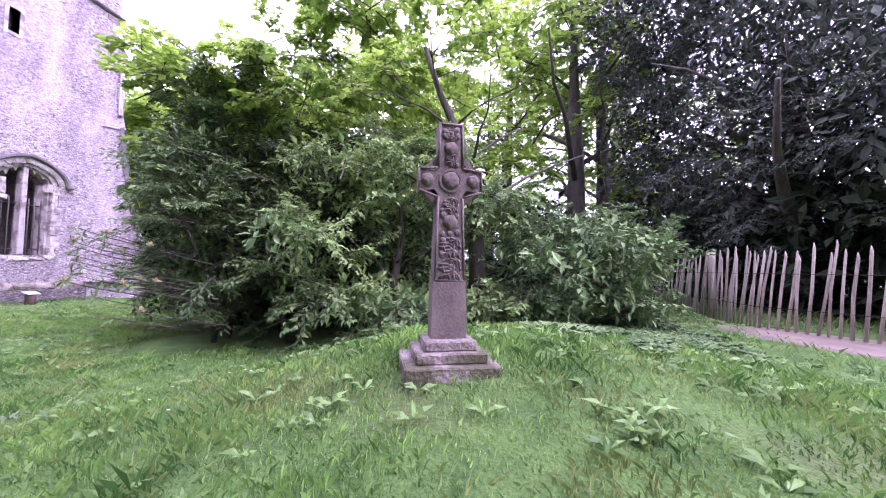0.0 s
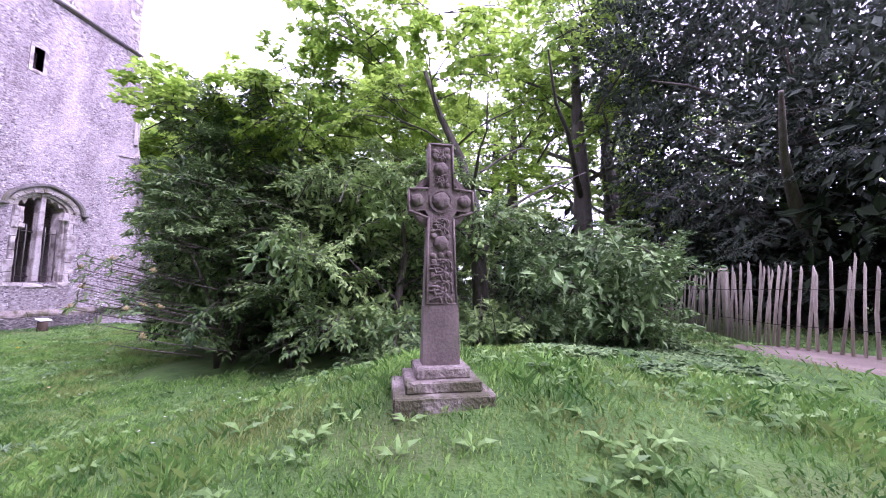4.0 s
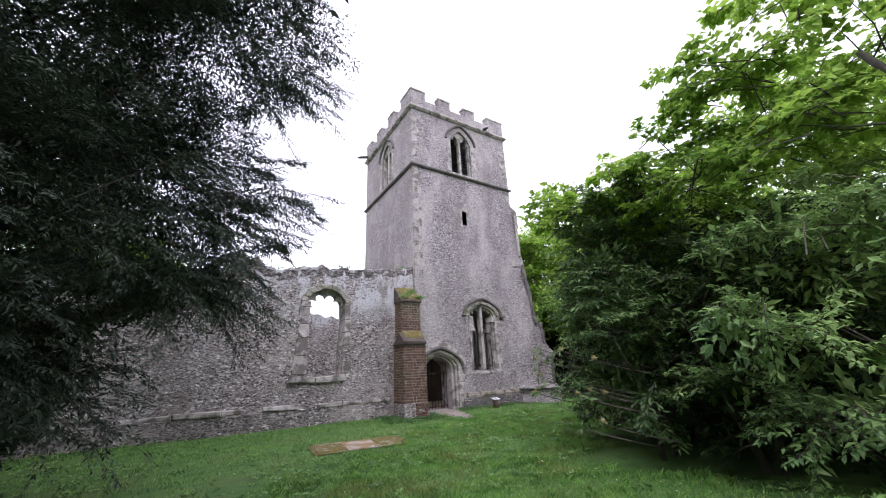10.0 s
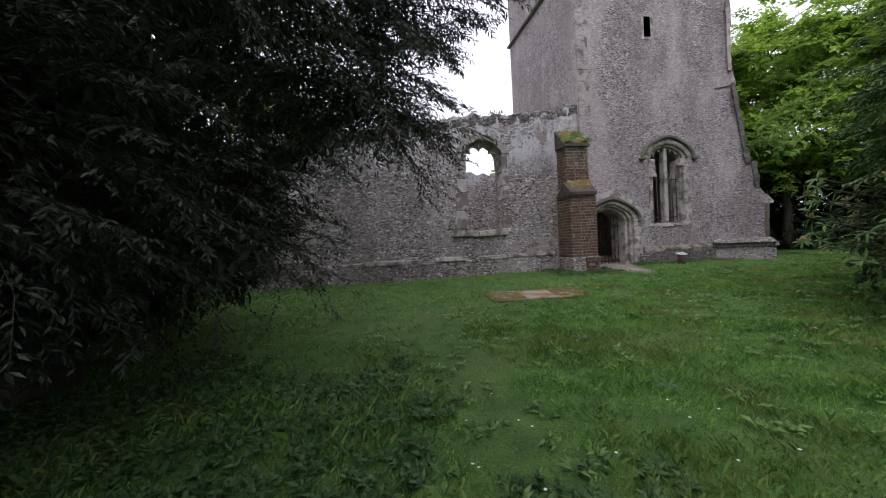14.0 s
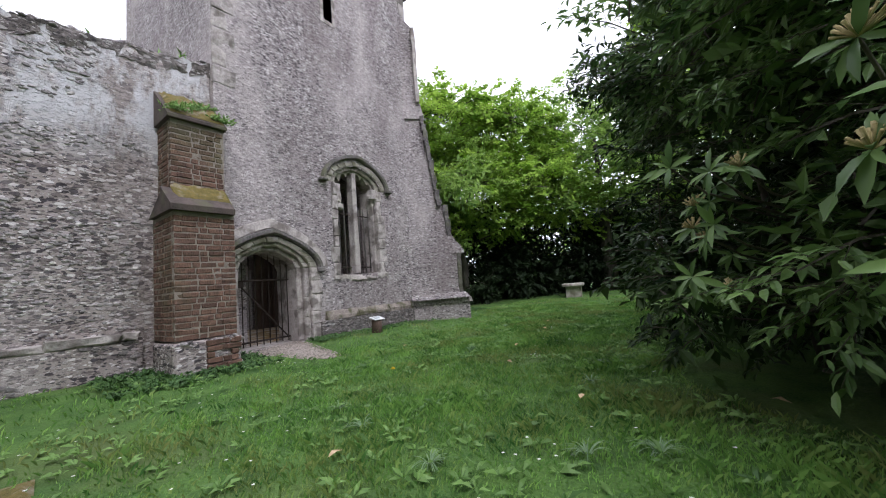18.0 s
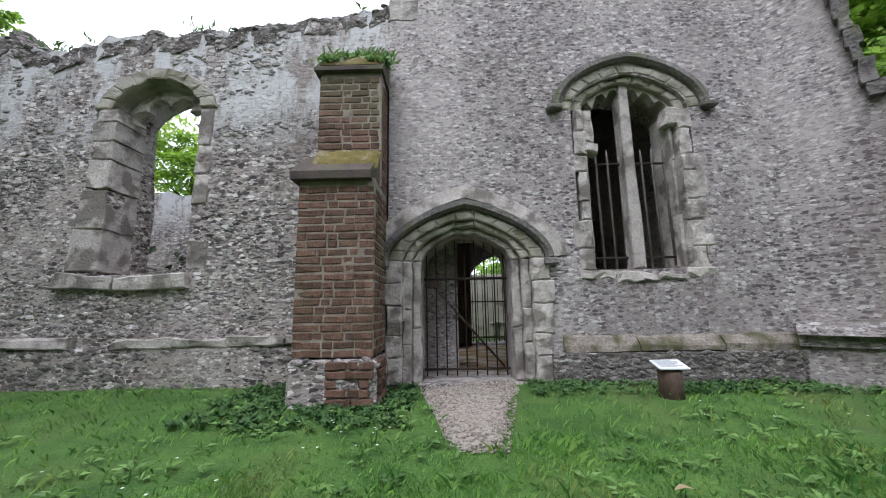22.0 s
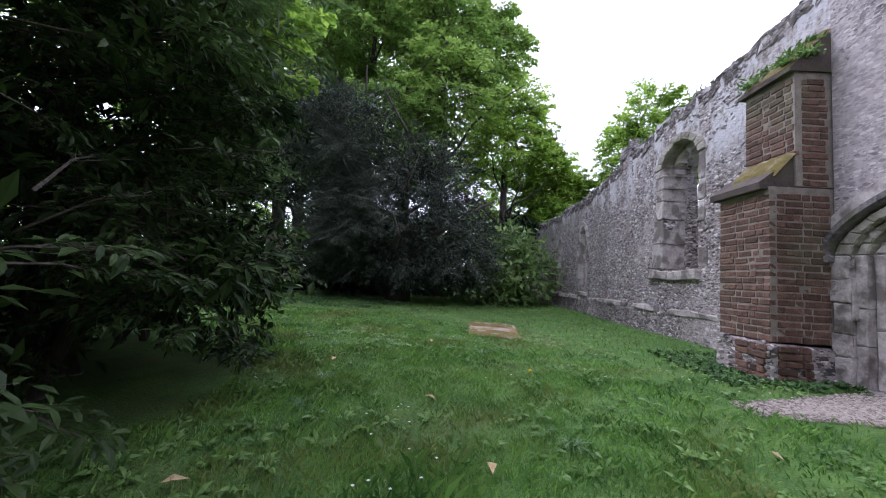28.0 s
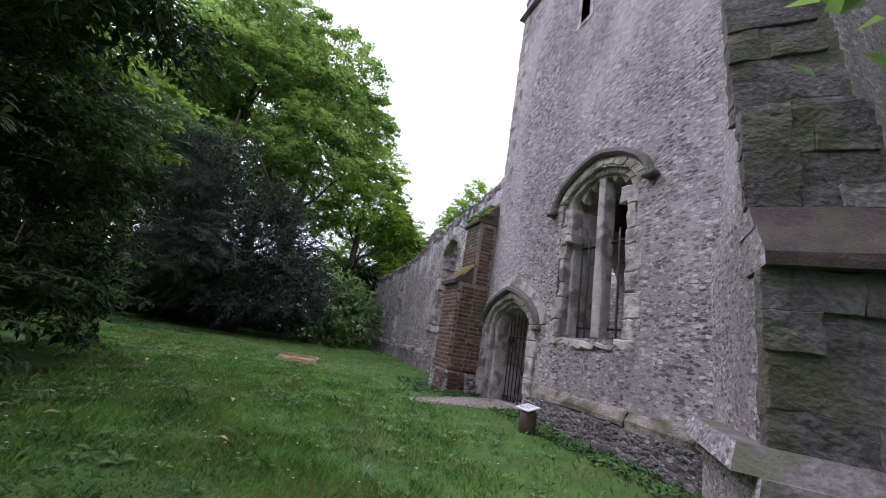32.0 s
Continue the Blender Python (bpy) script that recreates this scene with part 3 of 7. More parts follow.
side_wall(TX0, TX0 + 0.95, [EBEL, opening(TD / 2, 0.05, 1.1, 3.2, 1.3, point=0.35)], "east_wall")
side_wall(TX1, TX1 - 0.95, [EBEL], "west_wall")
on_tower("north_wall", prism_bm([(TX0, -0.3), (TX0, CORNICE), (TX1, CORNICE), (TX1, -0.3)], [opening(1.8, 10.88, 0.62, 12.7, 0.78), opening(1.05, 0.05, 0.8, 1.75, 0.75, point=0.35)], TD, TD - 0.95), M_TOWER)
on_tower("belfry_floor", box_bm(TX0 + 0.9, 0.9, 6.2, TX1 - 0.9, TD - 0.9, 6.45), M_WOOD)
on_tower("roof", box_bm(TX0 + 0.3, 0.3, CORNICE - 0.2, TX1 - 0.3, TD - 0.3, CORNICE + 0.1), M_TILE)
on_tower("floor", box_bm(TX0 + 0.9, -0.02 + 0.95, -0.2, TX1 - 0.9, TD - 0.9, 0.02), M_SLAB)


def belt(name, z0, z1, out, mat, drop=0.0):
    """A moulded course right round the tower."""
    bm = bmesh.new()
    prof = [(out * 0.35, z0), (out, z0 + (z1 - z0) * 0.4), (out, z1 - (z1 - z0) * 0.25), (0, z1 + drop), (-0.1, z1 + drop), (-0.1, z0)]
    rings = []
    for sx, sy in ((0, 0), (1, 0), (1, 1), (0, 1)):
        rings.append([bm.verts.new(((TX1 + o) if sx else (TX0 - o), (TD + o) if sy else -o, z)) for o, z in prof])
    for a, b in zip(rings, rings[1:] + rings[:1]):
        for j in range(len(prof)):
            bm.faces.new((a[j], b[j], b[(j + 1) % len(prof)], a[(j + 1) % len(prof)]))
    bmesh.ops.recalc_face_normals(bm, faces=bm.faces[:])
    return on_tower(name, bm, mat)


belt("string_course", STRING - 0.08, STRING + 0.08, 0.12, M_DARKSTONE, 0.04)
belt("cornice", CORNICE - 0.1, CORNICE + 0.12, 0.16, M_STONE, 0.05)


def battlements():
    """A low parapet with merlons on all four sides, each merlon with its own coping."""
    o, t = 0.03, 0.32
    z0, zc = CORNICE + 0.1, CORNICE + 0.6
    sides = [((TX0 - o, -o), (TX1 + o, -o)), ((TX1 + o, -o), (TX1 + o, TD + o)), ((TX1 + o, TD + o), (TX0 - o, TD + o)), ((TX0 - o, TD + o), (TX0 - o, -o))]
    for (ax, ay), (bx, by) in sides:
        L = math.hypot(bx - ax, by - ay)
        ux, uy = (bx - ax) / L, (by - ay) / L
        nx, ny = -uy, ux

        def slab(s0, s1, za, zb, grow=0.0):
            s0, s1 = s0 - grow, s1 + grow
            pts = [(s0, -grow), (s1, -grow), (s1, t + grow), (s0, t + grow)]
            bm = bmesh.new()
            lo = [bm.verts.new((ax + ux * s + nx * d, ay + uy * s + ny * d, za)) for s, d in pts]
            hi = [bm.verts.new((ax + ux * s + nx * d, ay + uy * s + ny * d, zb)) for s, d in pts]
            bm.faces.new(lo[::-1])
            bm.faces.new(hi)
            for i in range(4):
                bm.faces.new((lo[i], lo[(i + 1) % 4], hi[(i + 1) % 4], hi[i]))
            bmesh.ops.recalc_face_normals(bm, faces=bm.faces[:])
            return bm

        on_tower("parapet", slab(0, L - t, z0, zc), M_TOWER)
        w, gap, s = 1.18, 0.72, 0.0
        step = (L - t - w * 0.7) / 3.0
        for i in range(4):
            s0 = i * step
            wide = w * (0.7 if i in (0, 3) else 0.62)
            s1 = min(L - t - 0.002, s0 + wide)
            on_tower("merlon", slab(s0 + 0.001, s1, zc, PTOP - 0.06), M_TOWER)
            on_tower("coping", slab(s0 + 0.001, s1, PTOP - 0.06, PTOP + 0.03, 0.03), M_STONE)


battlements()
# water spouts on two sides
on_tower("spout", tube_bm([(3.25, 0.2, CORNICE + 0.12), (3.3, -0.3, CORNICE + 0.05), (3.3, -0.5, CORNICE)], [0.1, 0.09, 0.06], 6), M_DARKSTONE)
on_tower("spout", tube_bm([(TX0, TD - 0.6, CORNICE + 0.1), (TX0 - 0.5, TD - 0.4, CORNICE + 0.05), (TX0 - 0.75, TD - 0.3, CORNICE)], [0.1, 0.09, 0.05], 6), M_DARKSTONE)


def ring_blocks(parent, cx, zs, w0, h0, w1, h1, y0, y1, count, mat, name, point=0.3, inv=None):
    """Arch stones between an inner and an outer arch line, one block each."""
    a, b = arch_line(w0, h0, 24, point), arch_line(w1, h1, 24, point)
    n = len(a) - 1
    for k in range(count):
        i, j = k * n / count, (k + 1) * n / count

        def at(line, s):
            q = min(int(s), n - 1)
            f = s - q
            return (cx + line[q][0] * (1 - f) + line[q + 1][0] * f, zs + line[q][1] * (1 - f) + line[q + 1][1] * f)

        g = 0.014
        ob = part(name, wedge_bm([at(a, i + g), at(a, j - g), at(b, j - g), at(b, i + g)], y0, y1), mat, parent)
        if inv is not None:
            ob.matrix_parent_inverse = inv


def jamb_blocks(parent, cx, w0, w1, heights, y0, y1, mat, inv=None, ragged=0.06):
    for side in (-1, 1):
        for z0, z1 in zip(heights, heights[1:]):
            wo = w1 + R.uniform(-ragged, ragged)
            xs = sorted((cx + side * w0, cx + side * wo))
            ob = part("jamb_stone", wedge_bm([(xs[0], z0 + 0.004), (xs[1], z0 + 0.004), (xs[1], z1 - 0.004), (xs[0], z1 - 0.004)], y0, y1), mat, parent)
            if inv is not None:
                ob.matrix_parent_inverse = inv


TINV = tower.matrix_world.inverted()
HOOD = [(0.0, 0.0), (0.0, 0.05), (0.035, 0.1), (0.1, 0.1), (0.12, 0.03), (0.12, -0.02), (0.0, -0.02)]

# doorway: three receding orders of moulded stone under a hood
doorway = thing("door_1", "pointed stone doorway with moulded orders and worn jambs", "doorway", DOOR_X, 0, 0, kind="structure")
DI = doorway.matrix_world.inverted()
jamb_blocks(doorway, DOOR_X, 0.86, 1.1, [0.0, 0.34, 0.62, 1.0, 1.3, 1.6], -0.04, 0.12, M_STONE, DI)
jamb_blocks(doorway, DOOR_X, 0.74, 0.86, [0.0, 0.5, 0.95, 1.6], 0.03, 0.4, M_STONE, DI, 0)
jamb_blocks(doorway, DOOR_X, 0.62, 0.74, [0.0, 0.7, 1.6], 0.13, 0.96, M_STONE, DI, 0)
ring_blocks(doorway, DOOR_X, 1.602, 0.86, 0.58, 1.04, 0.7, -0.03, 0.12, 11, M_GREENSTONE, "voussoir", 0.35, DI)
ring_blocks(doorway, DOOR_X, 1.602, 0.74, 0.5, 0.86, 0.58, 0.04, 0.3, 9, M_GREENSTONE, "voussoir", 0.35, DI)
ring_blocks(doorway, DOOR_X, 1.602, 0.62, 0.43, 0.74, 0.5, 0.14, 0.96, 7, M_STONE, "voussoir", 0.35, DI)
ob = part("hood_mould", sweep_bm([(DOOR_X + x, 1.6 + z) for x, z in arch_line(1.05, 0.71, 14, 0.35)], HOOD, -0.02), M_DARKSTONE, doorway)
ob.matrix_parent_inverse = DI
for sx in (-1, 1):
    ob = part("label_stop", box_bm(DOOR_X + sx * 1.12 - 0.09, -0.13, 1.5, DOOR_X + sx * 1.12 + 0.09, 0.0, 1.6, 0.02, 0.008), M_DARKSTONE, doorway)
    ob.matrix_parent_inverse = DI
# lime render band round the hood
ob = part("lime_band", sweep_bm([(DOOR_X + x, 1.62 + z) for x, z in arch_line(1.18, 0.84, 14, 0.35)], [(0.0, -0.02), (0.0, 0.022), (0.17, 0.012), (0.2, -0.02)], 0.0), M_STONE, doorway, "pale lime render band over the arch")
ob.matrix_parent_inverse = DI
ob = part("threshold", box_bm(DOOR_X - 0.7, 0.1, -0.1, DOOR_X + 0.7, 0.95, 0.005, 0.01, 0.004), M_STONE, doorway)
ob.matrix_parent_inverse = DI

# stoup niche beside the door
niche = thing("niche", "small arched stone recess beside the doorway", "niche", -1.06, 0, 0.9, kind="structure")
NI = niche.matrix_world.inverted()
ob = part("surround", prism_bm([(-1.16, 0.8), (-1.155, 1.26), (-1.1, 1.33), (-0.94, 1.31), (-0.92, 0.8)], [opening(-1.035, 0.86, 0.083, 1.1, 0.12, 6)], -0.015, 0.1), M_STONE, niche)
ob.matrix_parent_inverse = NI
ob = part("recess", box_bm(-1.13, 0.16, 0.8, -0.93, 0.22, 1.3), M_DARKSTONE, niche)
ob.matrix_parent_inverse = NI

# ground-floor window
win = thing("window_1", "tall two-light stone window with broken tracery and iron bars", "window", WIN_X, 0, 1.4, kind="structure")
WI = win.matrix_world.inverted()


def wpart(name, bm, mat, label=""):
    o = part(name, bm, mat, win, label)
    o.matrix_parent_inverse = WI
    return o


jamb_blocks(win, WIN_X, 0.66, 0.86, [1.43, 1.72, 2.1, 2.38, 2.8, 3.05, 3.42, 3.74], -0.012, 0.5, M_STONE, WI, 0.1)
jamb_blocks(win, WIN_X, 0.6, 0.66, [1.45, 2.2, 3.0, 3.74], 0.12, 0.6, M_STONE, WI, 0)
# stump of a lost canopy in the left jamb
wpart("broken_bracket", wedge_bm([(WIN_X - 0.68, 3.1), (WIN_X - 0.5, 3.06), (WIN_X - 0.46, 3.2), (WIN_X - 0.68, 3.24)], -0.03, 0.2, 0.012), M_STONE)
wpart("broken_bracket", wedge_bm([(WIN_X - 0.68, 3.24), (WIN_X - 0.52, 3.22), (WIN_X - 0.55, 3.72), (WIN_X - 0.68, 3.74)], -0.01, 0.2, 0.012), M_STONE)
wpart("broken_bracket", wedge_bm([(WIN_X + 0.5, 3.5), (WIN_X + 0.68, 3.5), (WIN_X + 0.68, 3.74), (WIN_X + 0.53, 3.74)], 0.0, 0.2, 0.012), M_STONE)
ring_blocks(win, WIN_X, 3.742, 0.84, 0.56, 1.0, 0.68, -0.02, 0.16, 11, M_GREENSTONE, "voussoir", 0.2, WI)
ring_blocks(win, WIN_X, 3.742, 0.68, 0.46, 0.84, 0.56, 0.06, 0.6, 9, M_GREENSTONE, "voussoir", 0.2, WI)
wpart("hood_mould", sweep_bm([(WIN_X + x, 3.78 + z) for x, z in arch_line(0.99, 0.69, 14, 0.2)], HOOD, 0.0), M_DARKSTONE)
for sx in (-1, 1):
    wpart("label_stop", box_bm(WIN_X + sx * 1.09 - 0.11, -0.13, 3.7, WIN_X + sx * 1.09 + 0.11, 0.0, 3.78, 0.02, 0.006), M_DARKSTONE)
for x0, x1, za, zb in ((-0.88, -0.42, 1.3, 1.4), (-0.41, 0.12, 1.26, 1.38), (0.13, 0.52, 1.28, 1.36), (0.53, 0.88, 1.3, 1.43)):
    wpart("sill", worn(wedge_bm([(WIN_X + x0, za), (WIN_X + x1, za + 0.02), (WIN_X + x1, zb), (WIN_X + x0, zb + 0.03)], -0.025, 0.42, 0.015), 0.02, 2), M_STONE)
wpart("mullion", wedge_bm([(WIN_X - 0.09, 1.45), (WIN_X + 0.09, 1.45), (WIN_X + 0.07, 4.2), (WIN_X - 0.07, 4.2)], 0.12, 0.34, 0.006), M_STONE)


head = [(WIN_X + x, 3.73 + z) for x, z in arch_line(0.7, 0.5, 12, 0.2)]
for sx in (-1, 1):
    lower = []
    for k in range(49):
        u = 0.68 - 0.62 * k / 48
        top = 3.73 + np.interp(u, sorted(abs(q[0] - WIN_X) for q in head), sorted((q[1] - 3.73 for q in head), reverse=True))
        drop = 0.07 + 0.16 * max(0, 1 - abs(u - 0.46) / 0.07) ** 0.8 * (1.0 if sx < 0 else 0.55) + 0.1 * max(0, 1 - abs(u - 0.24) / 0.06) + 0.16 * ramp01(0.6, 0.66, u) + 0.06 * ramp01(0.12, 0.06, u)
        lower.append((WIN_X + sx * u, top - drop))
    upper = [(WIN_X + sx * u, 3.75 + np.interp(u, sorted(abs(q[0] - WIN_X) for q in head), sorted((q[1] - 3.73 for q in head), reverse=True))) for u in np.linspace(0.06, 0.68, 14)]
    wpart("tracery", prism_bm(lower + upper, [], 0.15, 0.3), M_GREENSTONE, "eroded cusped tracery")
for zb in (1.62, 3.02):
    wpart("cross_bar", tube_bm([(WIN_X - 0.7, 0.3, zb), (WIN_X + 0.7, 0.3, zb)], [0.018, 0.018], 6), M_IRON)
for k in range(8):
    xb = WIN_X - 0.58 + k * 0.166
    if abs(xb - WIN_X) > 0.1:
        wpart("iron_bar", tube_bm([(xb, 0.3, 1.45), (xb + R.uniform(-0.012, 0.012), 0.3, 3.1), (xb, 0.3, 3.24)], [0.018, 0.018, 0.01], 6), M_BAR)

# slit and belfry windows
on_tower("slit_frame", prism_bm([(1.4, 7.98), (1.4, 8.9), (1.87, 8.9), (1.87, 7.98)], [SLIT], -0.015, 0.3), M_STONE)


def foil(cx, zs, w, h):
    """A cusped head of one light."""
    pts = [(cx - w, zs - 0.05)]
    for k in range(25):
        a = math.pi - math.pi * k / 24
        cusp = 1 - 0.32 * abs(math.cos(1.5 * a)) ** 6 * (0.2 < a < 2.94)
        pts.append((cx + w * math.cos(a) * cusp, zs + h * math.sin(a) * cusp))
    return pts + [(cx + w, zs - 0.05)]


def belfry(cx, parent_fn, name):
    """Louvred two-light belfry window; returns its meshes in the plane of the south face."""
    made = [("belfry_hood", sweep_bm([(cx + x, 13.1 + z) for x, z in arch_line(0.85, 0.95, 12, 0.35)], HOOD, 0.0), M_DARKSTONE),
            ("belfry_tracery", prism_bm(opening(cx, 11.2, 0.66, 13.05, 0.82, point=0.4), [foil(cx - 0.31, 13.0, 0.25, 0.5)[1:-1] + [(cx - 0.06, 11.25), (cx - 0.56, 11.25)], foil(cx + 0.31, 13.0, 0.25, 0.5)[1:-1] + [(cx + 0.56, 11.25), (cx + 0.06, 11.25)][::1]], 0.12, 0.3), M_STONE),
            ("belfry_sill", box_bm(cx - 0.8, -0.04, 11.08, cx + 0.8, 0.3, 11.2, 0.01, 0.004), M_STONE)]
    for side in (-1, 1):
        for k in range(4):
            z0 = 11.25 + 0.45 * k
            made.append(("belfry_jamb", wedge_bm([(cx + side * 0.66, z0), (cx + side * R.uniform(0.82, 0.98), z0), (cx + side * R.uniform(0.82, 0.98), z0 + 0.44), (cx + side * 0.66, z0 + 0.44)], -0.02, 0.2), M_STONE))
        for k in range(11):
            z0 = 11.3 + 0.18 * k
            bm = box_bm(cx + side * 0.31 - 0.27, -0.1, -0.012, cx + side * 0.31 + 0.27, 0.12, 0.012)
            bmesh.ops.rotate(bm, verts=bm.verts[:], cent=(0, 0, 0), matrix=Matrix.Rotation(radians(38), 3, "X"))
            bmesh.ops.translate(bm, verts=bm.verts[:], vec=(0, 0.42, z0))
            made.append(("louvre", bm, M_LOUVRE))
    for nm, bm, mt in made:
        bmesh.ops.translate(bm, verts=bm.verts[:], vec=(0, 0, -0.33))
        parent_fn(nm, bm, mt)


belfry(BEL_X, lambda n, b, m: on_tower(n, b, m), "south")


def east_part(n, bm, m):
    for v in bm.verts:
        x, y = v.co.x, v.co.y
        v.co.x, v.co.y = TX0 + y, TD - x
    bmesh.ops.recalc_face_normals(bm, faces=bm.faces[:])
    on_tower(n, bm, m)


belfry(TD / 2, east_part, "east")
# roof scar of the lost nave on the east face and corner quoins
for k in range(34):
    z0 = 0.9 + k * 0.395
    if abs(z0 - STRING) < 0.25 or z0 > CORNICE - 0.45:
        continue
    w = 0.42 if k % 2 else 0.26
    if z0 > 5.2:
        on_tower("quoin", wedge_bm([(TX0 - 0.012, z0), (TX0 + w, z0), (TX0 + w, z0 + 0.37), (TX0 - 0.012, z0 + 0.37)], -0.014, 0.03, 0.006), M_STONE)
    w = 0.3 if k % 2 else 0.48
    if z0 > 9.6:
        on_tower("quoin", wedge_bm([(TX1 - w, z0), (TX1 + 0.012, z0), (TX1 + 0.012, z0 + 0.37), (TX1 - w, z0 + 0.37)], -0.014, 0.03, 0.006), M_STONE)

# plinth: a chamfered course broken by the door, on rubble footings
for x0, x1 in ((1.12, 2.05), (2.06, 3.1), (3.12, 4.2), (4.22, 4.95)):
    bm = bmesh.new()
    prof = [(0.0, 0.58), (-0.04, 0.55), (-0.1, 0.45), (-0.1, 0.38), (0.0, 0.36)]
    a = [bm.verts.new((x0, y + R.uniform(-0.01, 0.01), z + R.uniform(-0.015, 0.015))) for y, z in prof]
    b = [bm.verts.new((x1, y + R.uniform(-0.01, 0.01), z + R.uniform(-0.015, 0.015))) for y, z in prof]
    for i in range(len(prof)):
        bm.faces.new((a[i], b[i], b[(i + 1) % len(prof)], a[(i + 1) % len(prof)]))
    bm.faces.new(a)
    bm.faces.new(b[::-1])
    bmesh.ops.recalc_face_normals(bm, faces=bm.faces[:])
    on_tower("plinth_course", worn(bm, 0.018, 4, 0.12), M_STEP)
on_tower("footing", box_bm(0.96, -0.1, -0.3, 4.95, 0.0, 0.37, 0.01, 0.01), M_HEAD)


# diagonal corner buttress, stepped back in stages
def diagonal(x, y, rz, name="corner_buttress"):
    root = thing(name, "diagonal corner buttress of weathered ragstone with sloping offsets", "buttress", x, y, 0, rz=rz)
    h = 0.48

    def block(z0, z1, l0, l1, hw0, hw1, mat, nm, jit=0.012, back=-0.4):
        bm = bmesh.new()
        lo = [bm.verts.new((sx * hw0, -l, z0)) for sx, l in ((-1, back), (1, back), (1, l0), (-1, l0))]
        hi = [bm.verts.new((sx * hw1 + R.uniform(-jit, jit), -l + R.uniform(-jit, jit), z1)) for sx, l in ((-1, back), (1, back), (1, l1), (-1, l1))]
        bm.faces.new(lo[::-1])
        bm.faces.new(hi)
        for i in range(4):
            bm.faces.new((lo[i], lo[(i + 1) % 4], hi[(i + 1) % 4], hi[i]))
        bmesh.ops.recalc_face_normals(bm, faces=bm.faces[:])
        for f in bm.faces:
            f.material_index = int(abs(f.normal.x) > 0.6)
        part(nm, bm, mat, root).data.materials.append(M_TOWER)

    def course(z0, z1, length, hw, mat, off=0.0):
        """One course of the front face: two or three eroded blocks before the core."""
        block(z0, z1, length - 0.06, length - 0.06, hw - 0.01, hw - 0.01, mat, "course_core", 0.0)
        root.children[-1].location.x = off
        n = R.choice((1, 2, 2, 3))
        cuts = [-hw] + sorted(-hw + 2 * hw * (k + R.uniform(-0.25, 0.25)) / n for k in range(1, n)) + [hw]
        for a, b in zip(cuts, cuts[1:]):
            out = R.uniform(-0.045, 0.02)
            bm = box_bm(a - 0.004 - 0.01 * (a == -hw), -length - out, z0 - 0.004, b + 0.004 + 0.012 * (b == hw), -length + 0.14, z1 + 0.004, 0.006, 0.012)
            part("block_stone", worn(bm, 0.02, 4, 0.08), mat, root).location.x = off

    block(-0.3, 0.42, 1.34, 1.34, 0.58, 0.58, M_BRICK, "brick_footing")
    block(0.42, 0.56, 1.42, 1.38, 0.62, 0.58, M_DARKSTONE, "plinth_course")
    block(0.56, 0.72, 1.34, 1.2, 0.55, h, M_DARKSTONE, "plinth_slope")
    z = 0.72
    for k in range(4):
        z1 = z + (1.9 - 0.72) * (0.2, 0.33, 0.22, 0.25)[k]
        course(z, z1, 1.2, h, M_DARKSTONE)
        z = z1
    block(1.9, 2.0, 1.2, 1.2, h - 0.01, h - 0.01, M_DARKSTONE, "course_core", 0.0)
    block(2.0, 2.46, 0.95, 0.95, h - 0.01, h - 0.01, M_DARKSTONE, "course_core", 0.0)
    block(1.9, 2.0, 1.3, 1.3, h + 0.012, h + 0.012, M_TILE, "offset_slab", back=0.86)
    block(2.0, 2.24, 1.3, 1.12, h + 0.012, h + 0.006, M_TILE, "offset_slab", back=0.8)
    block(2.24, 2.46, 1.1, 0.97, h + 0.006, h + 0.002, M_TILE, "offset_slab", back=0.7)
    z = 2.46
    for k in range(16):
        z1 = z + (6.3 - 2.46) / 16 * (0.75, 1.3, 0.95, 1.0)[k % 4]
        course(z, z1, 0.98 - 0.15 * (k > 3) - 0.028 * k, h - 0.07 - 0.009 * k, M_DARKSTONE, -0.07 - 0.009 * k)
        z = z1
    block(6.3, 6.8, 0.42, 0.32, h - 0.16, h - 0.17, M_STONE, "offset_slope")
    root.children[-1].location.x = -0.16
    z = 6.8
    for k in range(6):
        z1 = z + 2.5 / 6
        course(z, z1, 0.32, h - 0.18, M_STONE, -0.18)
        z = z1
    block(9.3, 9.8, 0.32, -0.1, h - 0.18, h - 0.2, M_STONE, "offset_slope")
    root.children[-1].location.x = -0.18
    return root


diagonal(4.75, 0.05, 45)
diagonal(4.68, TD - 0.1, 135)

# ---- ruined nave ----
NY = 0.15
NTOP = [(-20.8, 4.3), (-20.0, 4.5), (-19.0, 4.4), (-18.2, 4.55), (-17.0, 4.3), (-15.6, 4.42), (-14.2, 4.3), (-12.8, 4.45), (-11.4, 4.38), (-10.2, 4.5), (-9.4, 4.55), (-8.6, 4.72), (-7.75, 4.85), (-7.62, 5.25), (-7.1, 5.36), (-6.9, 5.15), (-6.3, 5.02), (-5.6, 5.2), (-4.9, 5.3), (-3.8, 5.28), (-2.9, 5.36), (-2.0, 5.5), (-1.4, 5.62), (-1.16, 5.7)]


def ragged(line, step=0.22, amount=0.05):
    out = []
    for (x0, z0), (x1, z1) in zip(line, line[1:]):
        k = max(1, int(math.hypot(x1 - x0, z1 - z0) / step))
        out += [(x0 + (x1 - x0) * i / k, z0 + (z1 - z0) * i / k + R.uniform(-amount, amount)) for i in range(k)]
    return out + [line[-1]]


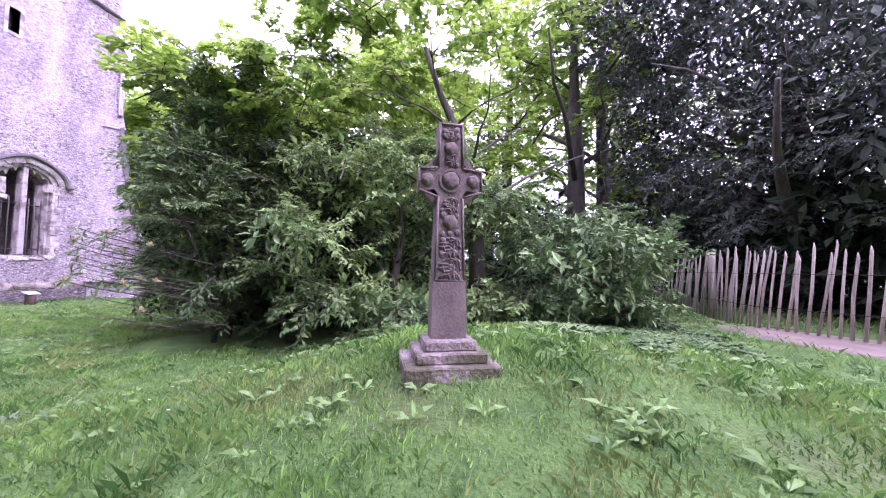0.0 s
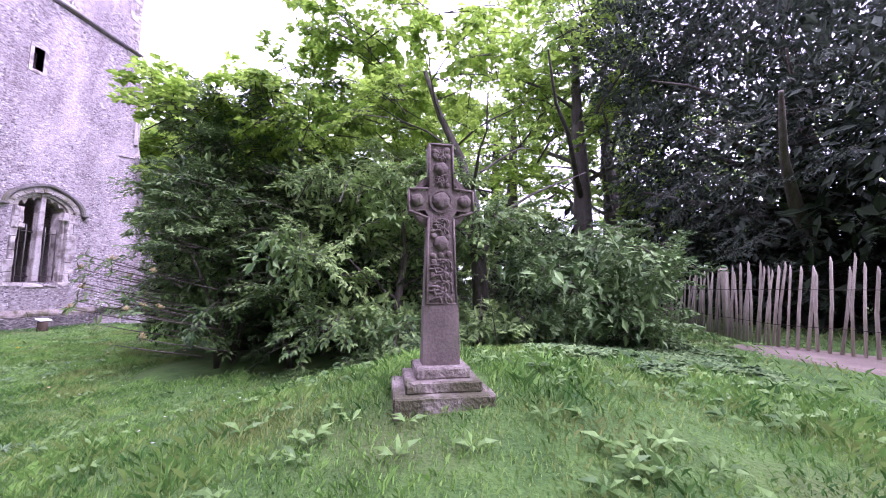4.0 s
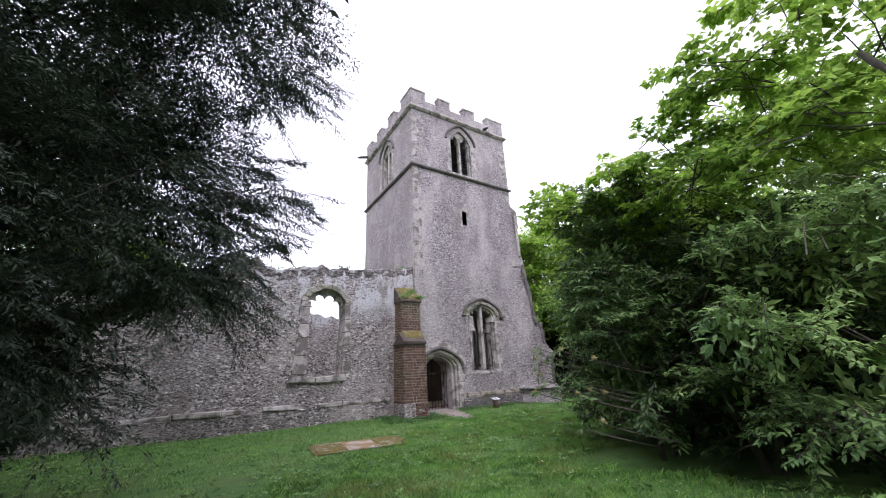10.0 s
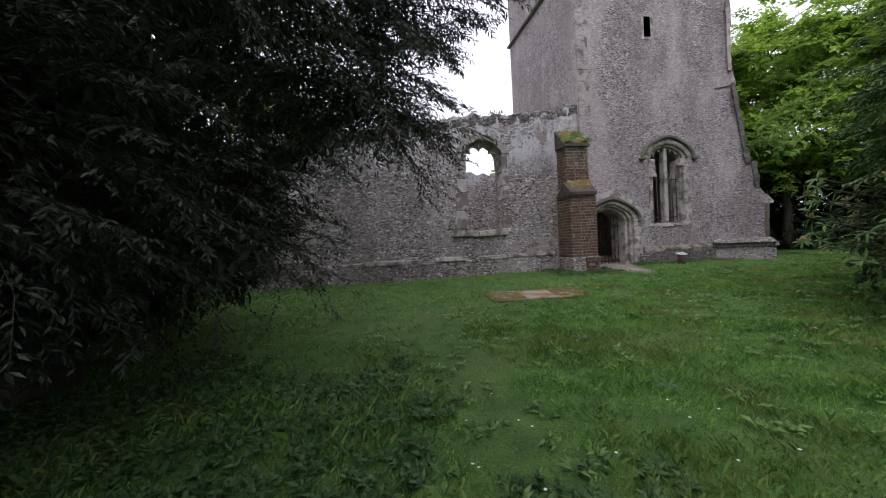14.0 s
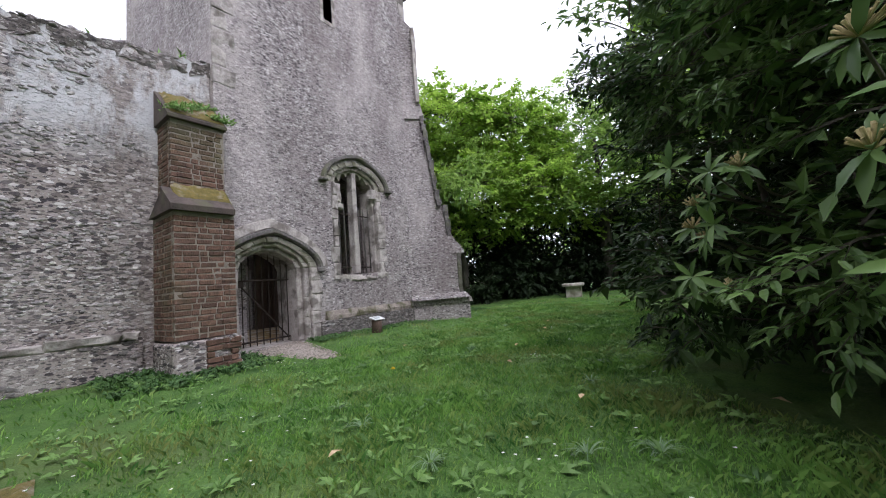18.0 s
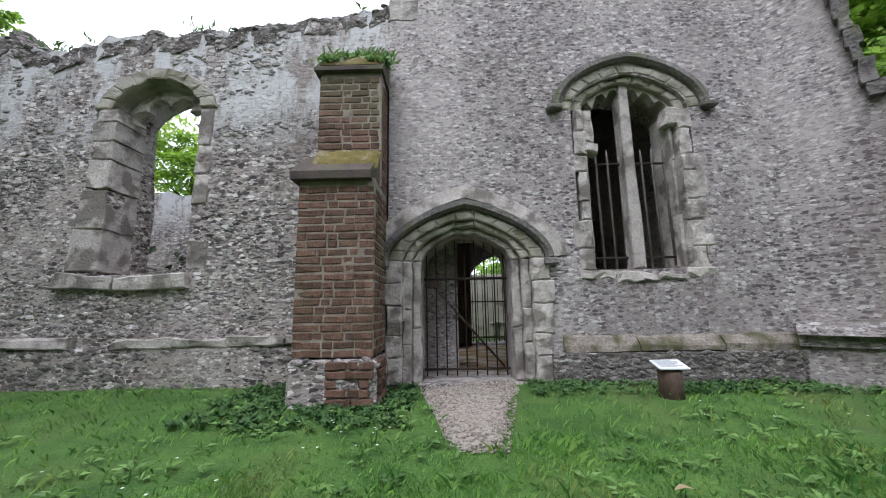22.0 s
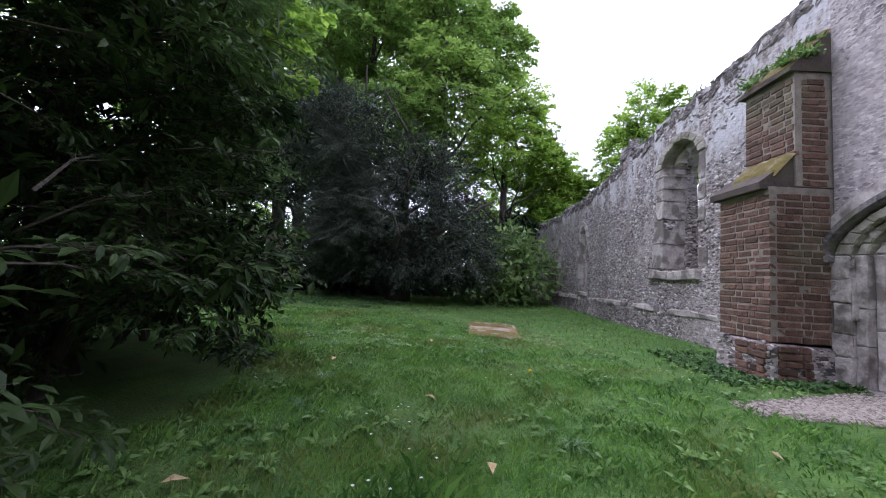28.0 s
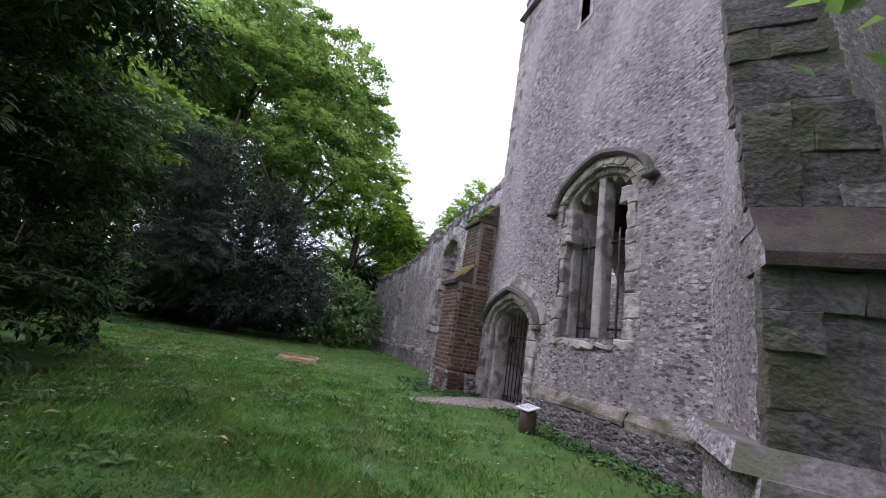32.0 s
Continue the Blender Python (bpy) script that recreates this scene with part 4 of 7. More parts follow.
NWIN_X = -4.68
NWIN = [(-5.28, 1.5), (-5.25, 2.6), (-5.33, 3.3), (-5.36, 3.98)] + [(NWIN_X + x * 0.98, 3.98 + z) for x, z in arch_line(0.7, 0.56, 10, 0.25)][1:-1] + [(-3.99, 3.98), (-3.95, 3.2), (-4.02, 2.3), (-4.0, 1.5)]
FAR1 = opening(-10.7, 0.8, 0.33, 2.9, 0.5, 6)
FAR2 = opening(-13.8, 0.7, 0.4, 2.7, 0.5, 6)
nave = thing("wall_nave_south", "roofless flint rubble wall of the ruined nave with empty windows", "ruined wall", -10, NY, 0, kind="structure")
VI = nave.matrix_world.inverted()


def npart(name, bm, mat, label=""):
    o = part(name, bm, mat, nave, label)
    o.matrix_parent_inverse = VI
    return o


npart("rubble_core", prism_bm([(-20.8, -0.3)] + ragged(NTOP, 0.16, 0.09) + [(-1.16, -0.3)], [NWIN, FAR1, FAR2], NY, NY + 0.85), M_NAVE)
npart("wall_head", worn(sweep_bm(ragged(NTOP, 0.2, 0.09), [(-0.3, 0.012), (-0.04, 0.02), (0.05, -0.1), (0.08, -0.4), (0.03, -0.8), (-0.12, -0.92)], NY), 0.06, 2, 0.12), M_HEAD)
# plinth ledge of the nave wall: worn stones over rubble footings
x = -20.6
while x < -2.4:
    w = R.uniform(0.5, 1.3)
    if R.random() > 0.12:
        z = 0.5 + R.uniform(-0.03, 0.03)
        npart("plinth_stone", wedge_bm([(x, z), (min(x + w - 0.02, -2.3), z - 0.01), (min(x + w - 0.02, -2.3), z + 0.13), (x, z + 0.14)], NY - R.uniform(0.09, 0.17), NY + 0.05, 0.03), M_STONE)
    x += w
npart("footing", box_bm(-20.7, NY - 0.09, -0.3, -2.22, NY + 0.001, 0.5, 0.02, 0.0), M_NAVE)

# nave window dressings
nwin = thing("window_2", "empty pointed nave window with worn stone jambs and no tracery", "window", NWIN_X, NY, 1.4, kind="structure")
NWI = nwin.matrix_world.inverted()


def nwpart(name, bm, mat):
    o = part(name, bm, mat, nwin)
    o.matrix_parent_inverse = NWI
    return o


for z0, z1, wo in ((1.55, 2.15, -5.72), (2.16, 2.75, -5.66), (2.76, 3.2, -5.6), (3.21, 3.5, -5.55), (3.51, 3.8, -5.62), (3.81, 4.0, -5.56)):
    nwpart("jamb_stone", wedge_bm([(wo, z0), (-5.24, z0), (-5.26, z1), (wo + 0.03, z1)], NY - 0.03, NY + 0.5, 0.012), M_STONE)
for z0, z1, wo in ((1.55, 1.95, -3.72), (2.5, 2.95, -3.8), (2.96, 3.4, -3.78), (3.41, 3.98, -3.8)):
    nwpart("jamb_stone", wedge_bm([(-4.03, z0), (wo, z0), (wo, z1), (-4.0, z1)], NY - 0.02, NY + 0.5, 0.012), M_STONE)
ring_blocks(nwin, NWIN_X, 4.0, 0.68, 0.5, 0.92, 0.7, NY - 0.05, NY + 0.45, 9, M_GREENSTONE, "voussoir", 0.25, NWI)
nwpart("sill", wedge_bm([(-5.85, 1.3), (-4.95, 1.28), (-4.95, 1.47), (-5.75, 1.55)], NY - 0.12, NY + 0.6, 0.012), M_STONE)
nwpart("sill", wedge_bm([(-4.93, 1.28), (-3.92, 1.3), (-3.95, 1.5), (-4.93, 1.45)], NY - 0.1, NY + 0.6, 0.012), M_STONE)
cus = [(NWIN_X + x, 4.0 + z) for x, z in arch_line(0.7, 0.52, 10, 0.25)]
low = []
for k in range(65):
    a = math.pi * k / 64
    q = 0.62 + 0.3 * abs(math.sin(4 * a)) ** 0.7
    low.append((NWIN_X + 0.7 * q * math.cos(a), 3.86 + 0.52 * q * math.sin(a)))
nwpart("tracery_remains", prism_bm(cus + low, [], NY + 0.25, NY + 0.4), M_STONE)
for wx, z0, hw, zs in ((-10.7, 0.8, 0.33, 2.9), (-13.8, 0.7, 0.4, 2.7)):
    nm = "window_3" if wx > -12 else "window_4"
    fw = thing(nm, "narrow ruined nave window with pale stone jambs", "window", wx, NY, z0, kind="structure")
    fi = fw.matrix_world.inverted()
    jamb_blocks(fw, wx, hw - 0.02, hw + 0.22, [z0, z0 + 0.5, z0 + 1.1, z0 + 1.6, zs], NY - 0.04, NY + 0.4, M_STONE, fi, 0.08)
    ring_blocks(fw, wx, zs, hw - 0.02, 0.48, hw + 0.18, 0.66, NY - 0.04, NY + 0.4, 6, M_STONE, "voussoir", 0.3, fi)
    o = part("sill", box_bm(wx - hw - 0.2, NY - 0.1, z0 - 0.16, wx + hw + 0.2, NY + 0.5, z0 - 0.002, 0.02, 0.01), M_STONE, fw)
    o.matrix_parent_inverse = fi

# the north and east walls of the nave, seen through the openings
NTOP2 = [(-19.0, 4.2), (-16, 4.5), (-13, 4.3), (-10, 4.7), (-8.3, 4.6), (-6.5, 4.4), (-4.4, 4.55), (-2.6, 4.3), (-1.16, 4.9)]
north = tagged(new("wall_nave_north", None), "inner face of the ruined north nave wall in flint", "ruined wall", kind="structure")
part("rubble_core", prism_bm([(-20.8, -0.3)] + ragged([(-20.8, 4.2)] + NTOP2, 0.3, 0.1) + [(-1.16, -0.3)], [opening(-10.1, 1.8, 0.5, 3.1, 0.6), opening(-14.5, 1.5, 0.7, 3.3, 0.7)], TD, TD + 0.85), M_NAVE, north)
part("east_return", prism_bm([(0, -0.3), (0, 4.4), (1.2, 4.1), (2.2, 3.3), (4.0, 3.6), (5.0, 4.2), (5.0, -0.3)], [], 0, 0.9), M_NAVE, north).matrix_basis = pose(-20.8, 6.0, 0, 0, 0, -90)

# ---- brick buttress between nave and tower ----
butt = thing("brick_buttress", "two-stage old red brick buttress with mossy tiled offset and rubble foot", "buttress", -1.72, 0, 0)
BI = butt.matrix_world.inverted()


def bpart(name, bm, mat, label=""):
    o = part(name, bm, mat, butt, label)
    o.matrix_parent_inverse = BI
    return o


BX0, BX1, BY = -2.07, -1.18, -0.8
bpart("mortar_core", box_bm(BX0 + 0.004, BY + 0.004, 0.45, BX1 - 0.004, 0.15, 2.48), M_MORTAR)
bpart("rubble_foot", box_bm(BX0 - 0.03, BY - 0.05, -0.3, BX1 + 0.05, 0.1, 0.42, 0.04, 0.02), M_NAVE)
UX0, UX1, UY = -2.0, -1.18, -0.46
bpart("upper_core", box_bm(UX0 + 0.004, UY + 0.004, 2.5, UX1 - 0.004, 0.15, 4.08), M_MORTAR)
# sloping offset of tiles grown over with moss
bm = bmesh.new()
pr = [(BY - 0.1, 2.45), (BY - 0.11, 2.54), (UY + 0.0, 2.9), (UY + 0.0, 2.8), (0.1, 2.45)]
a = [bm.verts.new((BX0 - 0.07, y, z)) for y, z in pr]
b = [bm.verts.new((BX1 - 0.03, y, z)) for y, z in pr]
for i in range(5):
    bm.faces.new((a[i], b[i], b[(i + 1) % 5], a[(i + 1) % 5]))
bm.faces.new(a)
bm.faces.new(b[::-1])
bmesh.ops.recalc_face_normals(bm, faces=bm.faces[:])
bpart("offset_slab", bm, M_TILE)


def cushion(x0, x1, y0, z0, y1, z1, lift, n=14):
    """A lumpy moss blanket on a slope."""
    bm = bmesh.new()
    g = [[bm.verts.new((x0 + (x1 - x0) * i / n, y0 + (y1 - y0) * j / 8, z0 + (z1 - z0) * j / 8 + (lift * (0.4 + abs(noise.noise((i * 0.7, j * 0.7, x0))) * 1.6) if 0 < i < n and 0 < j < 8 else -0.02))) for i in range(n + 1)] for j in range(9)]
    for j in range(8):
        for i in range(n):
            f = bm.faces.new((g[j][i], g[j][i + 1], g[j + 1][i + 1], g[j + 1][i]))
            f.smooth = True
    return bm


bpart("moss", cushion(BX0 + 0.06, BX1 + 0.01, BY + 0.06, 2.64, UY - 0.0, 2.96, 0.075), M_MOSS, "orange-green moss on the offset")
bm = bmesh.new()
pr = [(UY - 0.08, 4.08), (UY - 0.08, 4.13), (0.12, 4.75), (0.12, 4.08)]
a = [bm.verts.new((UX0 - 0.06, y, z)) for y, z in pr]
b = [bm.verts.new((UX1 + 0.03, y, z)) for y, z in pr]
for i in range(4):
    bm.faces.new((a[i], b[i], b[(i + 1) % 4], a[(i + 1) % 4]))
bm.faces.new(a)
bm.faces.new(b[::-1])
bmesh.ops.recalc_face_normals(bm, faces=bm.faces[:])
bpart("top_slab", bm, M_TILE)
bpart("moss", cushion(UX0, UX1, UY - 0.04, 4.2, 0.08, 4.76, 0.08), M_MOSS, "green moss and grass on the top")

# ---- iron gate in the doorway ----
gate = thing("iron_gate", "tall rusted iron bar gate standing in the church doorway", "gate", DOOR_X, 0.45, 0)
for zb in (0.12, 1.38):
    part("rail", tube_bm([(-0.6, 0, zb), (0.6, 0, zb)], [0.02, 0.02], 6), M_IRON, gate)
for k in range(9):
    xb = -0.56 + k * 0.14
    top = 1.62 + 0.4 * math.sqrt(max(0, 1 - (xb / 0.64) ** 2)) * 0.85
    part("bar", tube_bm([(xb, 0, 0.03), (xb, 0, top - 0.08), (xb, 0, top)], [0.011, 0.011, 0.002], 6), M_IRON, gate)
part("brace", tube_bm([(-0.5, -0.02, 1.32), (0.52, -0.02, 0.15)], [0.016, 0.016], 6), M_IRON, gate, "diagonal iron brace")
part("lock", box_bm(-0.56, -0.05, 1.25, -0.4, 0.03, 1.36, 0.01), M_IRON, gate)
for sx, n in ((-1.55, 9), (1.86, 9)):
    screen = thing("wooden_screen", "dark upright oak boards standing at the back of the tower", "wooden screen", sx, TD - 1.1, 0.022, group="boards in the tower")
    for k in range(n):
        part("board", box_bm(k * 0.2, -0.02, 0.0, k * 0.2 + 0.188, 0.02, 3.1 + 0.05 * (k % 3), 0.004, 0.004), M_WOOD, screen)
    for zb in (0.5, 1.7):
        part("ledge", box_bm(0.0, 0.021, zb, n * 0.2 - 0.012, 0.06, zb + 0.12, 0.005), M_WOOD, screen)
# second grille in the north doorway, and what stands in the yard beyond it
grille = thing("iron_grille", "rusted iron grille filling the far doorway of the tower", "grille", 1.05, TD - 0.3, 0.05)
for zb in (0.12, 1.1, 1.75):
    part("rail", tube_bm([(-0.8, 0, zb), (0.8, 0, zb)], [0.018, 0.018], 6), M_IRON, grille)
for k in range(11):
    xb = -0.72 + k * 0.144
    part("bar", tube_bm([(xb, 0, 0.0), (xb, 0, 2.2 - 0.5 * abs(xb)), (xb, 0, 2.28 - 0.5 * abs(xb))], [0.011, 0.011, 0.003], 6), M_IRON, grille)
bench = thing("stone_bench", "plain weathered stone bench in the yard behind the tower", "bench", 1.75, TD + 1.3, gz(1.75, TD + 1.3))
part("seat", worn(box_bm(-0.75, -0.22, 0.42, 0.75, 0.22, 0.54, 0.02, 0.006), 0.01, 3, 0.2), M_STONE, bench)
for lx in (-0.55, 0.55):
    part("support", box_bm(lx - 0.09, -0.18, -0.1, lx + 0.09, 0.18, 0.42, 0.015, 0.008), M_STONE, bench)
yard = worn(box_bm(-1.2, TD + 2.8, -0.4, 6.0, TD + 3.2, 2.25, 0.02, 0.02), 0.04, 6, 0.4)
o = part("wall_yard", yard, M_LIME, None)
tagged(o, "limewashed yard wall behind the tower", "wall", kind="structure")

# ---- small sign on a log post ----
sign = thing("information_sign", "small tilted white sign board on a squat brown log post", "sign", 2.02, -0.72, gz(2.02, -0.72))
part("post", tube_bm([(0, 0, -0.1), (0.005, 0, 0.15), (0, 0, 0.27), (0, -0.01, 0.3)], [0.125, 0.12, 0.12, 0.1], 14), M_RUSTPOST, sign)
bm = box_bm(-0.16, -0.11, -0.01, 0.16, 0.11, 0.01, 0.005)
bmesh.ops.rotate(bm, verts=bm.verts[:], cent=(0, 0, 0), matrix=Matrix.Rotation(radians(17), 3, "X"))
bmesh.ops.translate(bm, verts=bm.verts[:], vec=(0, -0.02, 0.335))
board = part("board", bm, M_WHITE, sign, "white printed board")
for k in range(7):
    bm = box_bm(-0.13, 0.075 - k * 0.025, 0.0115, -0.13 + R.uniform(0.16, 0.25), 0.083 - k * 0.025, 0.0135)
    bmesh.ops.rotate(bm, verts=bm.verts[:], cent=(0, 0, 0), matrix=Matrix.Rotation(radians(17), 3, "X"))
    bmesh.ops.translate(bm, verts=bm.verts[:], vec=(0, -0.02, 0.335))
    part("text_line", bm, M_PRINT, board)

# ---- ledger stone in the lawn ----
ledger = thing("ledger_stone", "flat broken grave slab sunk in the grass, edged with orange moss", "grave slab", -4.85, -3.9, gz(-4.85, -3.9), rz=-6)
bm = box_bm(-0.95, -0.55, -0.05, 0.95, 0.55, 0.05, 0.02, 0.02)
bmesh.ops.subdivide_edges(bm, edges=bm.edges[:], cuts=3, use_grid_fill=True)
for v in bm.verts:
    v.co += Vector((noise.noise(v.co * 3), noise.noise(v.co * 3 + Vector((5, 0, 0))), 0.3 * noise.noise(v.co * 4))) * 0.05
part("slab", bm, M_SLAB, ledger)
part("moss", cushion(-1.05, -0.3, -0.6, 0.04, 0.6, 0.04, 0.03), M_MOSS, ledger, "orange-brown moss")
part("moss", cushion(0.35, 1.1, -0.6, 0.04, 0.6, 0.04, 0.03), M_MOSS, ledger, "orange-brown moss")

# ---- chest tomb under the trees ----
tomb = thing("chest_tomb", "low stone chest tomb with overhanging lid under dark trees", "tomb", 14.4, -1.6, gz(14.4, -1.6), rz=15)
part("chest", box_bm(-0.75, -0.35, -0.1, 0.75, 0.35, 0.5, 0.02, 0.01), M_GREENSTONE, tomb)
part("lid", box_bm(-0.95, -0.5, 0.5, 0.95, 0.5, 0.64, 0.03, 0.01), M_STONE, tomb)

# ---- carved memorial cross ----
cross = thing("celtic_cross", "tall carved purple-grey stone wheel cross on three rough steps", "stone cross", -5.34, -13.68, gz(-5.34, -13.68) - 0.06, rz=-74)
cross.scale = (0.6, 0.6, 0.6)


def crosspart(name, bm, mat, label=""):
    return part(name, bm, mat, cross, label)


for hw, z0, z1, d in ((0.47, -0.25, 0.165, 0.44), (0.36, 0.165, 0.27, 0.34), (0.265, 0.27, 0.375, 0.245)):
    bm = box_bm(-hw, -d, z0, hw, d, z1, 0.015)
    bmesh.ops.subdivide_edges(bm, edges=[e for e in bm.edges if e.calc_length() > 0.3], cuts=5, use_grid_fill=True)
    for v in bm.verts:
        v.co += noise.noise_vector(v.co * 7) * 0.012
    crosspart("step", bm, M_STEP)
CT = 2.62
bm = bmesh.new()
lv = [(0.37, 0.186, 0.125), (0.95, 0.175, 0.12), (0.951, 0.168, 0.112), (1.86, 0.14, 0.1)]
rr = [[bm.verts.new((sx * w, sy * d, z)) for sx, sy in ((-1, -1), (1, -1), (1, 1), (-1, 1))] for z, w, d in lv]
for r0, r1 in zip(rr, rr[1:]):
    for i in range(4):
        bm.faces.new((r0[i], r0[(i + 1) % 4], r1[(i + 1) % 4], r1[i]))
bm.faces.new(rr[0][::-1])
bm.faces.new(rr[-1])
crosspart("shaft", bm, M_CROSS)
HC = 2.02
pts = []
for k in range(4):
    a = k * math.pi / 2
    arm = [(0.135, 0.36), (0.135, 0.62)] if k == 1 else [(0.115, 0.2), (0.12, 0.335)] if k in (0, 2) else [(0.14, 0.17), (0.14, 0.17)]
    c, s = math.cos(a), math.sin(a)
    for w, l in ((-arm[0][0] * 0.86, 0.17), (-arm[1][0], arm[1][1]), (arm[1][0], arm[1][1]), (arm[0][0] * 0.86, 0.17)):
        pts.append((l * c - w * s, HC + l * s + w * c))
crosspart("cross_head", prism_bm(pts, [], -0.1, 0.1), M_CROSS)
ringo = [(0.3 * math.cos(k * math.tau / 40), HC + 0.3 * math.sin(k * math.tau / 40)) for k in range(40)]
ringi = [(0.235 * math.cos(k * math.tau / 40), HC + 0.235 * math.sin(k * math.tau / 40)) for k in range(40)]
crosspart("wheel_ring", prism_bm(ringo, [ringi], -0.07, 0.07), M_CROSS)


def boss(x, z, r, y=-0.1, squash=0.6):
    bm = bmesh.new()
    bmesh.ops.create_icosphere(bm, subdivisions=3, radius=r)
    for v in bm.verts:
        v.co *= 1 + 0.1 * math.sin(9 * math.atan2(v.co.z, v.co.x)) * math.sin(16 * v.co.length_squared ** 0.5 / r + v.co.x * 60)
        v.co += noise.noise_vector(v.co * 30) * r * 0.08
        v.co = Vector((x + v.co.x, y + v.co.y * squash, z + v.co.z))
    for f in bm.faces:
        f.smooth = True
    crosspart("carved_boss", bm, M_CROSS)


boss(0, HC, 0.095)
boss(-0.245, HC, 0.07)
boss(0.245, HC, 0.07)
boss(0, HC + 0.34, 0.075)
boss(0, HC - 0.44, 0.08, -0.105)
crosspart("rim", prism_bm([(0.125 * math.cos(k * math.tau / 32), HC + 0.125 * math.sin(k * math.tau / 32)) for k in range(32)], [[(0.1 * math.cos(k * math.tau / 32), HC + 0.1 * math.sin(k * math.tau / 32)) for k in range(32)]], -0.118, -0.098), M_CROSS)
# raised border round the arms and up the shaft
for pl in ([(-0.153, 0.97), (-0.13, 1.84), (-0.335, 1.91), (-0.335, 2.13), (-0.13, 2.15), (-0.12, 2.62), (0.12, 2.62), (0.13, 2.15), (0.335, 2.13), (0.335, 1.91), (0.13, 1.84), (0.153, 0.97), (-0.153, 0.97)],):
    for (x0, z0), (x1, z1) in zip(pl, pl[1:]):
        crosspart("border", tube_bm([(x0, -0.108, z0), (x1, -0.108, z1)], [0.013, 0.013], 6), M_CROSS)
# interlace down the shaft: knots of winding strands
for z0, sc in ((1.08, 0.115), (1.3, 0.11), (2.5, 0.06), (2.24, 0.06), (1.75, 0.08)):
    for ph in range(4):
        line = []
        for k in range(33):
            a = k / 32 * math.tau
            line.append((sc * (math.sin(a + ph * math.pi / 2) * 0.75 + 0.25 * math.sin(3 * a)), -0.112 - 0.009 * math.sin(4 * a + ph * 1.57), z0 + sc * (math.cos(a) * 0.7 + 0.3 * math.cos(2 * a + ph))))
        crosspart("interlace", tube_bm(line, [sc * 0.13] * 33, 5), M_CROSS)
for z0 in (1.02, 1.14, 1.26, 1.38, 1.46, 1.66, 1.72, 2.2, 2.48, 2.55):
    for sx in (-0.075, 0.0, 0.075):
        if R.random() < 0.85:
            boss(sx * (1.0 if z0 < 1.9 else 0.8) + R.uniform(-0.01, 0.01), z0 + R.uniform(-0.02, 0.02), R.uniform(0.024, 0.036), -0.108)

# ---- chestnut paling fence ----
fence = thing("paling_fence", "leaning cleft chestnut paling fence strung on wire", "fence", -1.7, -18.1, 0)
FI = fence.matrix_world.inverted()
FLINE = [(-4.6, -19.8), (-3.0, -18.75), (-1.7, -18.1), (1.5, -18.5), (3.2, -18.1)]
pos = []
for (x0, y0), (x1, y1) in zip(FLINE, FLINE[1:]):
    k = int(math.hypot(x1 - x0, y1 - y0) / 0.108)
    pos += [(x0 + (x1 - x0) * i / k, y0 + (y1 - y0) * i / k) for i in range(k)]
for x, y in pos:
    g = gz(x, y)
    hgt = R.uniform(1.1, 1.35)
    lean = Vector((R.uniform(-0.07, 0.03), R.uniform(-0.07, 0.07) - 0.13, 0))
    pts = [Vector((x, y, g - 0.05)), Vector((x, y, g)) + lean * 0.5 + Vector((R.uniform(-0.02, 0.02), R.uniform(-0.02, 0.02), hgt * 0.5)), Vector((x, y, g)) + lean + Vector((0, 0, hgt - 0.07)), Vector((x, y, g)) + lean + Vector((0, 0, hgt))]
    r = R.uniform(0.016, 0.024)
    o = part("pale", tube_bm(pts, [r, r * 0.95, r * 0.85, r * 0.25], 5), M_PALE, fence)
    o.matrix_parent_inverse = FI
for zw in (0.35, 0.85):
    o = part("wire", tube_bm([(x, y, gz(x, y) + zw) for x, y in FLINE], [0.004] * 5, 4), M_IRON, fence)
    o.matrix_parent_inverse = FI
o = part("fence_post", tube_bm([(-0.2, -18.35, 0.2), (-0.2, -18.37, 1.5), (-0.2, -18.37, 1.62)], [0.07, 0.065, 0.06], 8), M_PALE, fence, "stout round post")
o.matrix_parent_inverse = FI

# ---- leaves and crowns ----
def unit(v):
    return v / np.maximum(np.linalg.norm(v, axis=-1, keepdims=True), 1e-6)


def leaf_arrays(base, along, up, length, width, fold=0.25, bend=0.2):
    """Folded leaves: six points and four triangles each."""
    n = len(base)
    along = unit(along)
    side = unit(np.cross(along, up))
    nor = np.cross(side, along)
    length, width = np.broadcast_to(length, n)[:, None], np.broadcast_to(width, n)[:, None]
    mid = base + along * length * 0.5 + nor * length * bend * 0.35
    tip = base + along * length - nor * length * bend * 0.3
    lf = base + along * length * 0.42 + side * width * 0.5 + nor * width * fold
    rt = base + along * length * 0.42 - side * width * 0.5 + nor * width * fold
    v = np.stack([base, lf, tip, rt, mid], 1).reshape(-1, 3)
    i = np.arange(n)[:, None] * 5
    f = np.concatenate([i + [0, 4, 1], i + [1, 4, 2], i + [0, 3, 4], i + [4, 3, 2]], 1).reshape(-1, 3)
    return v, f


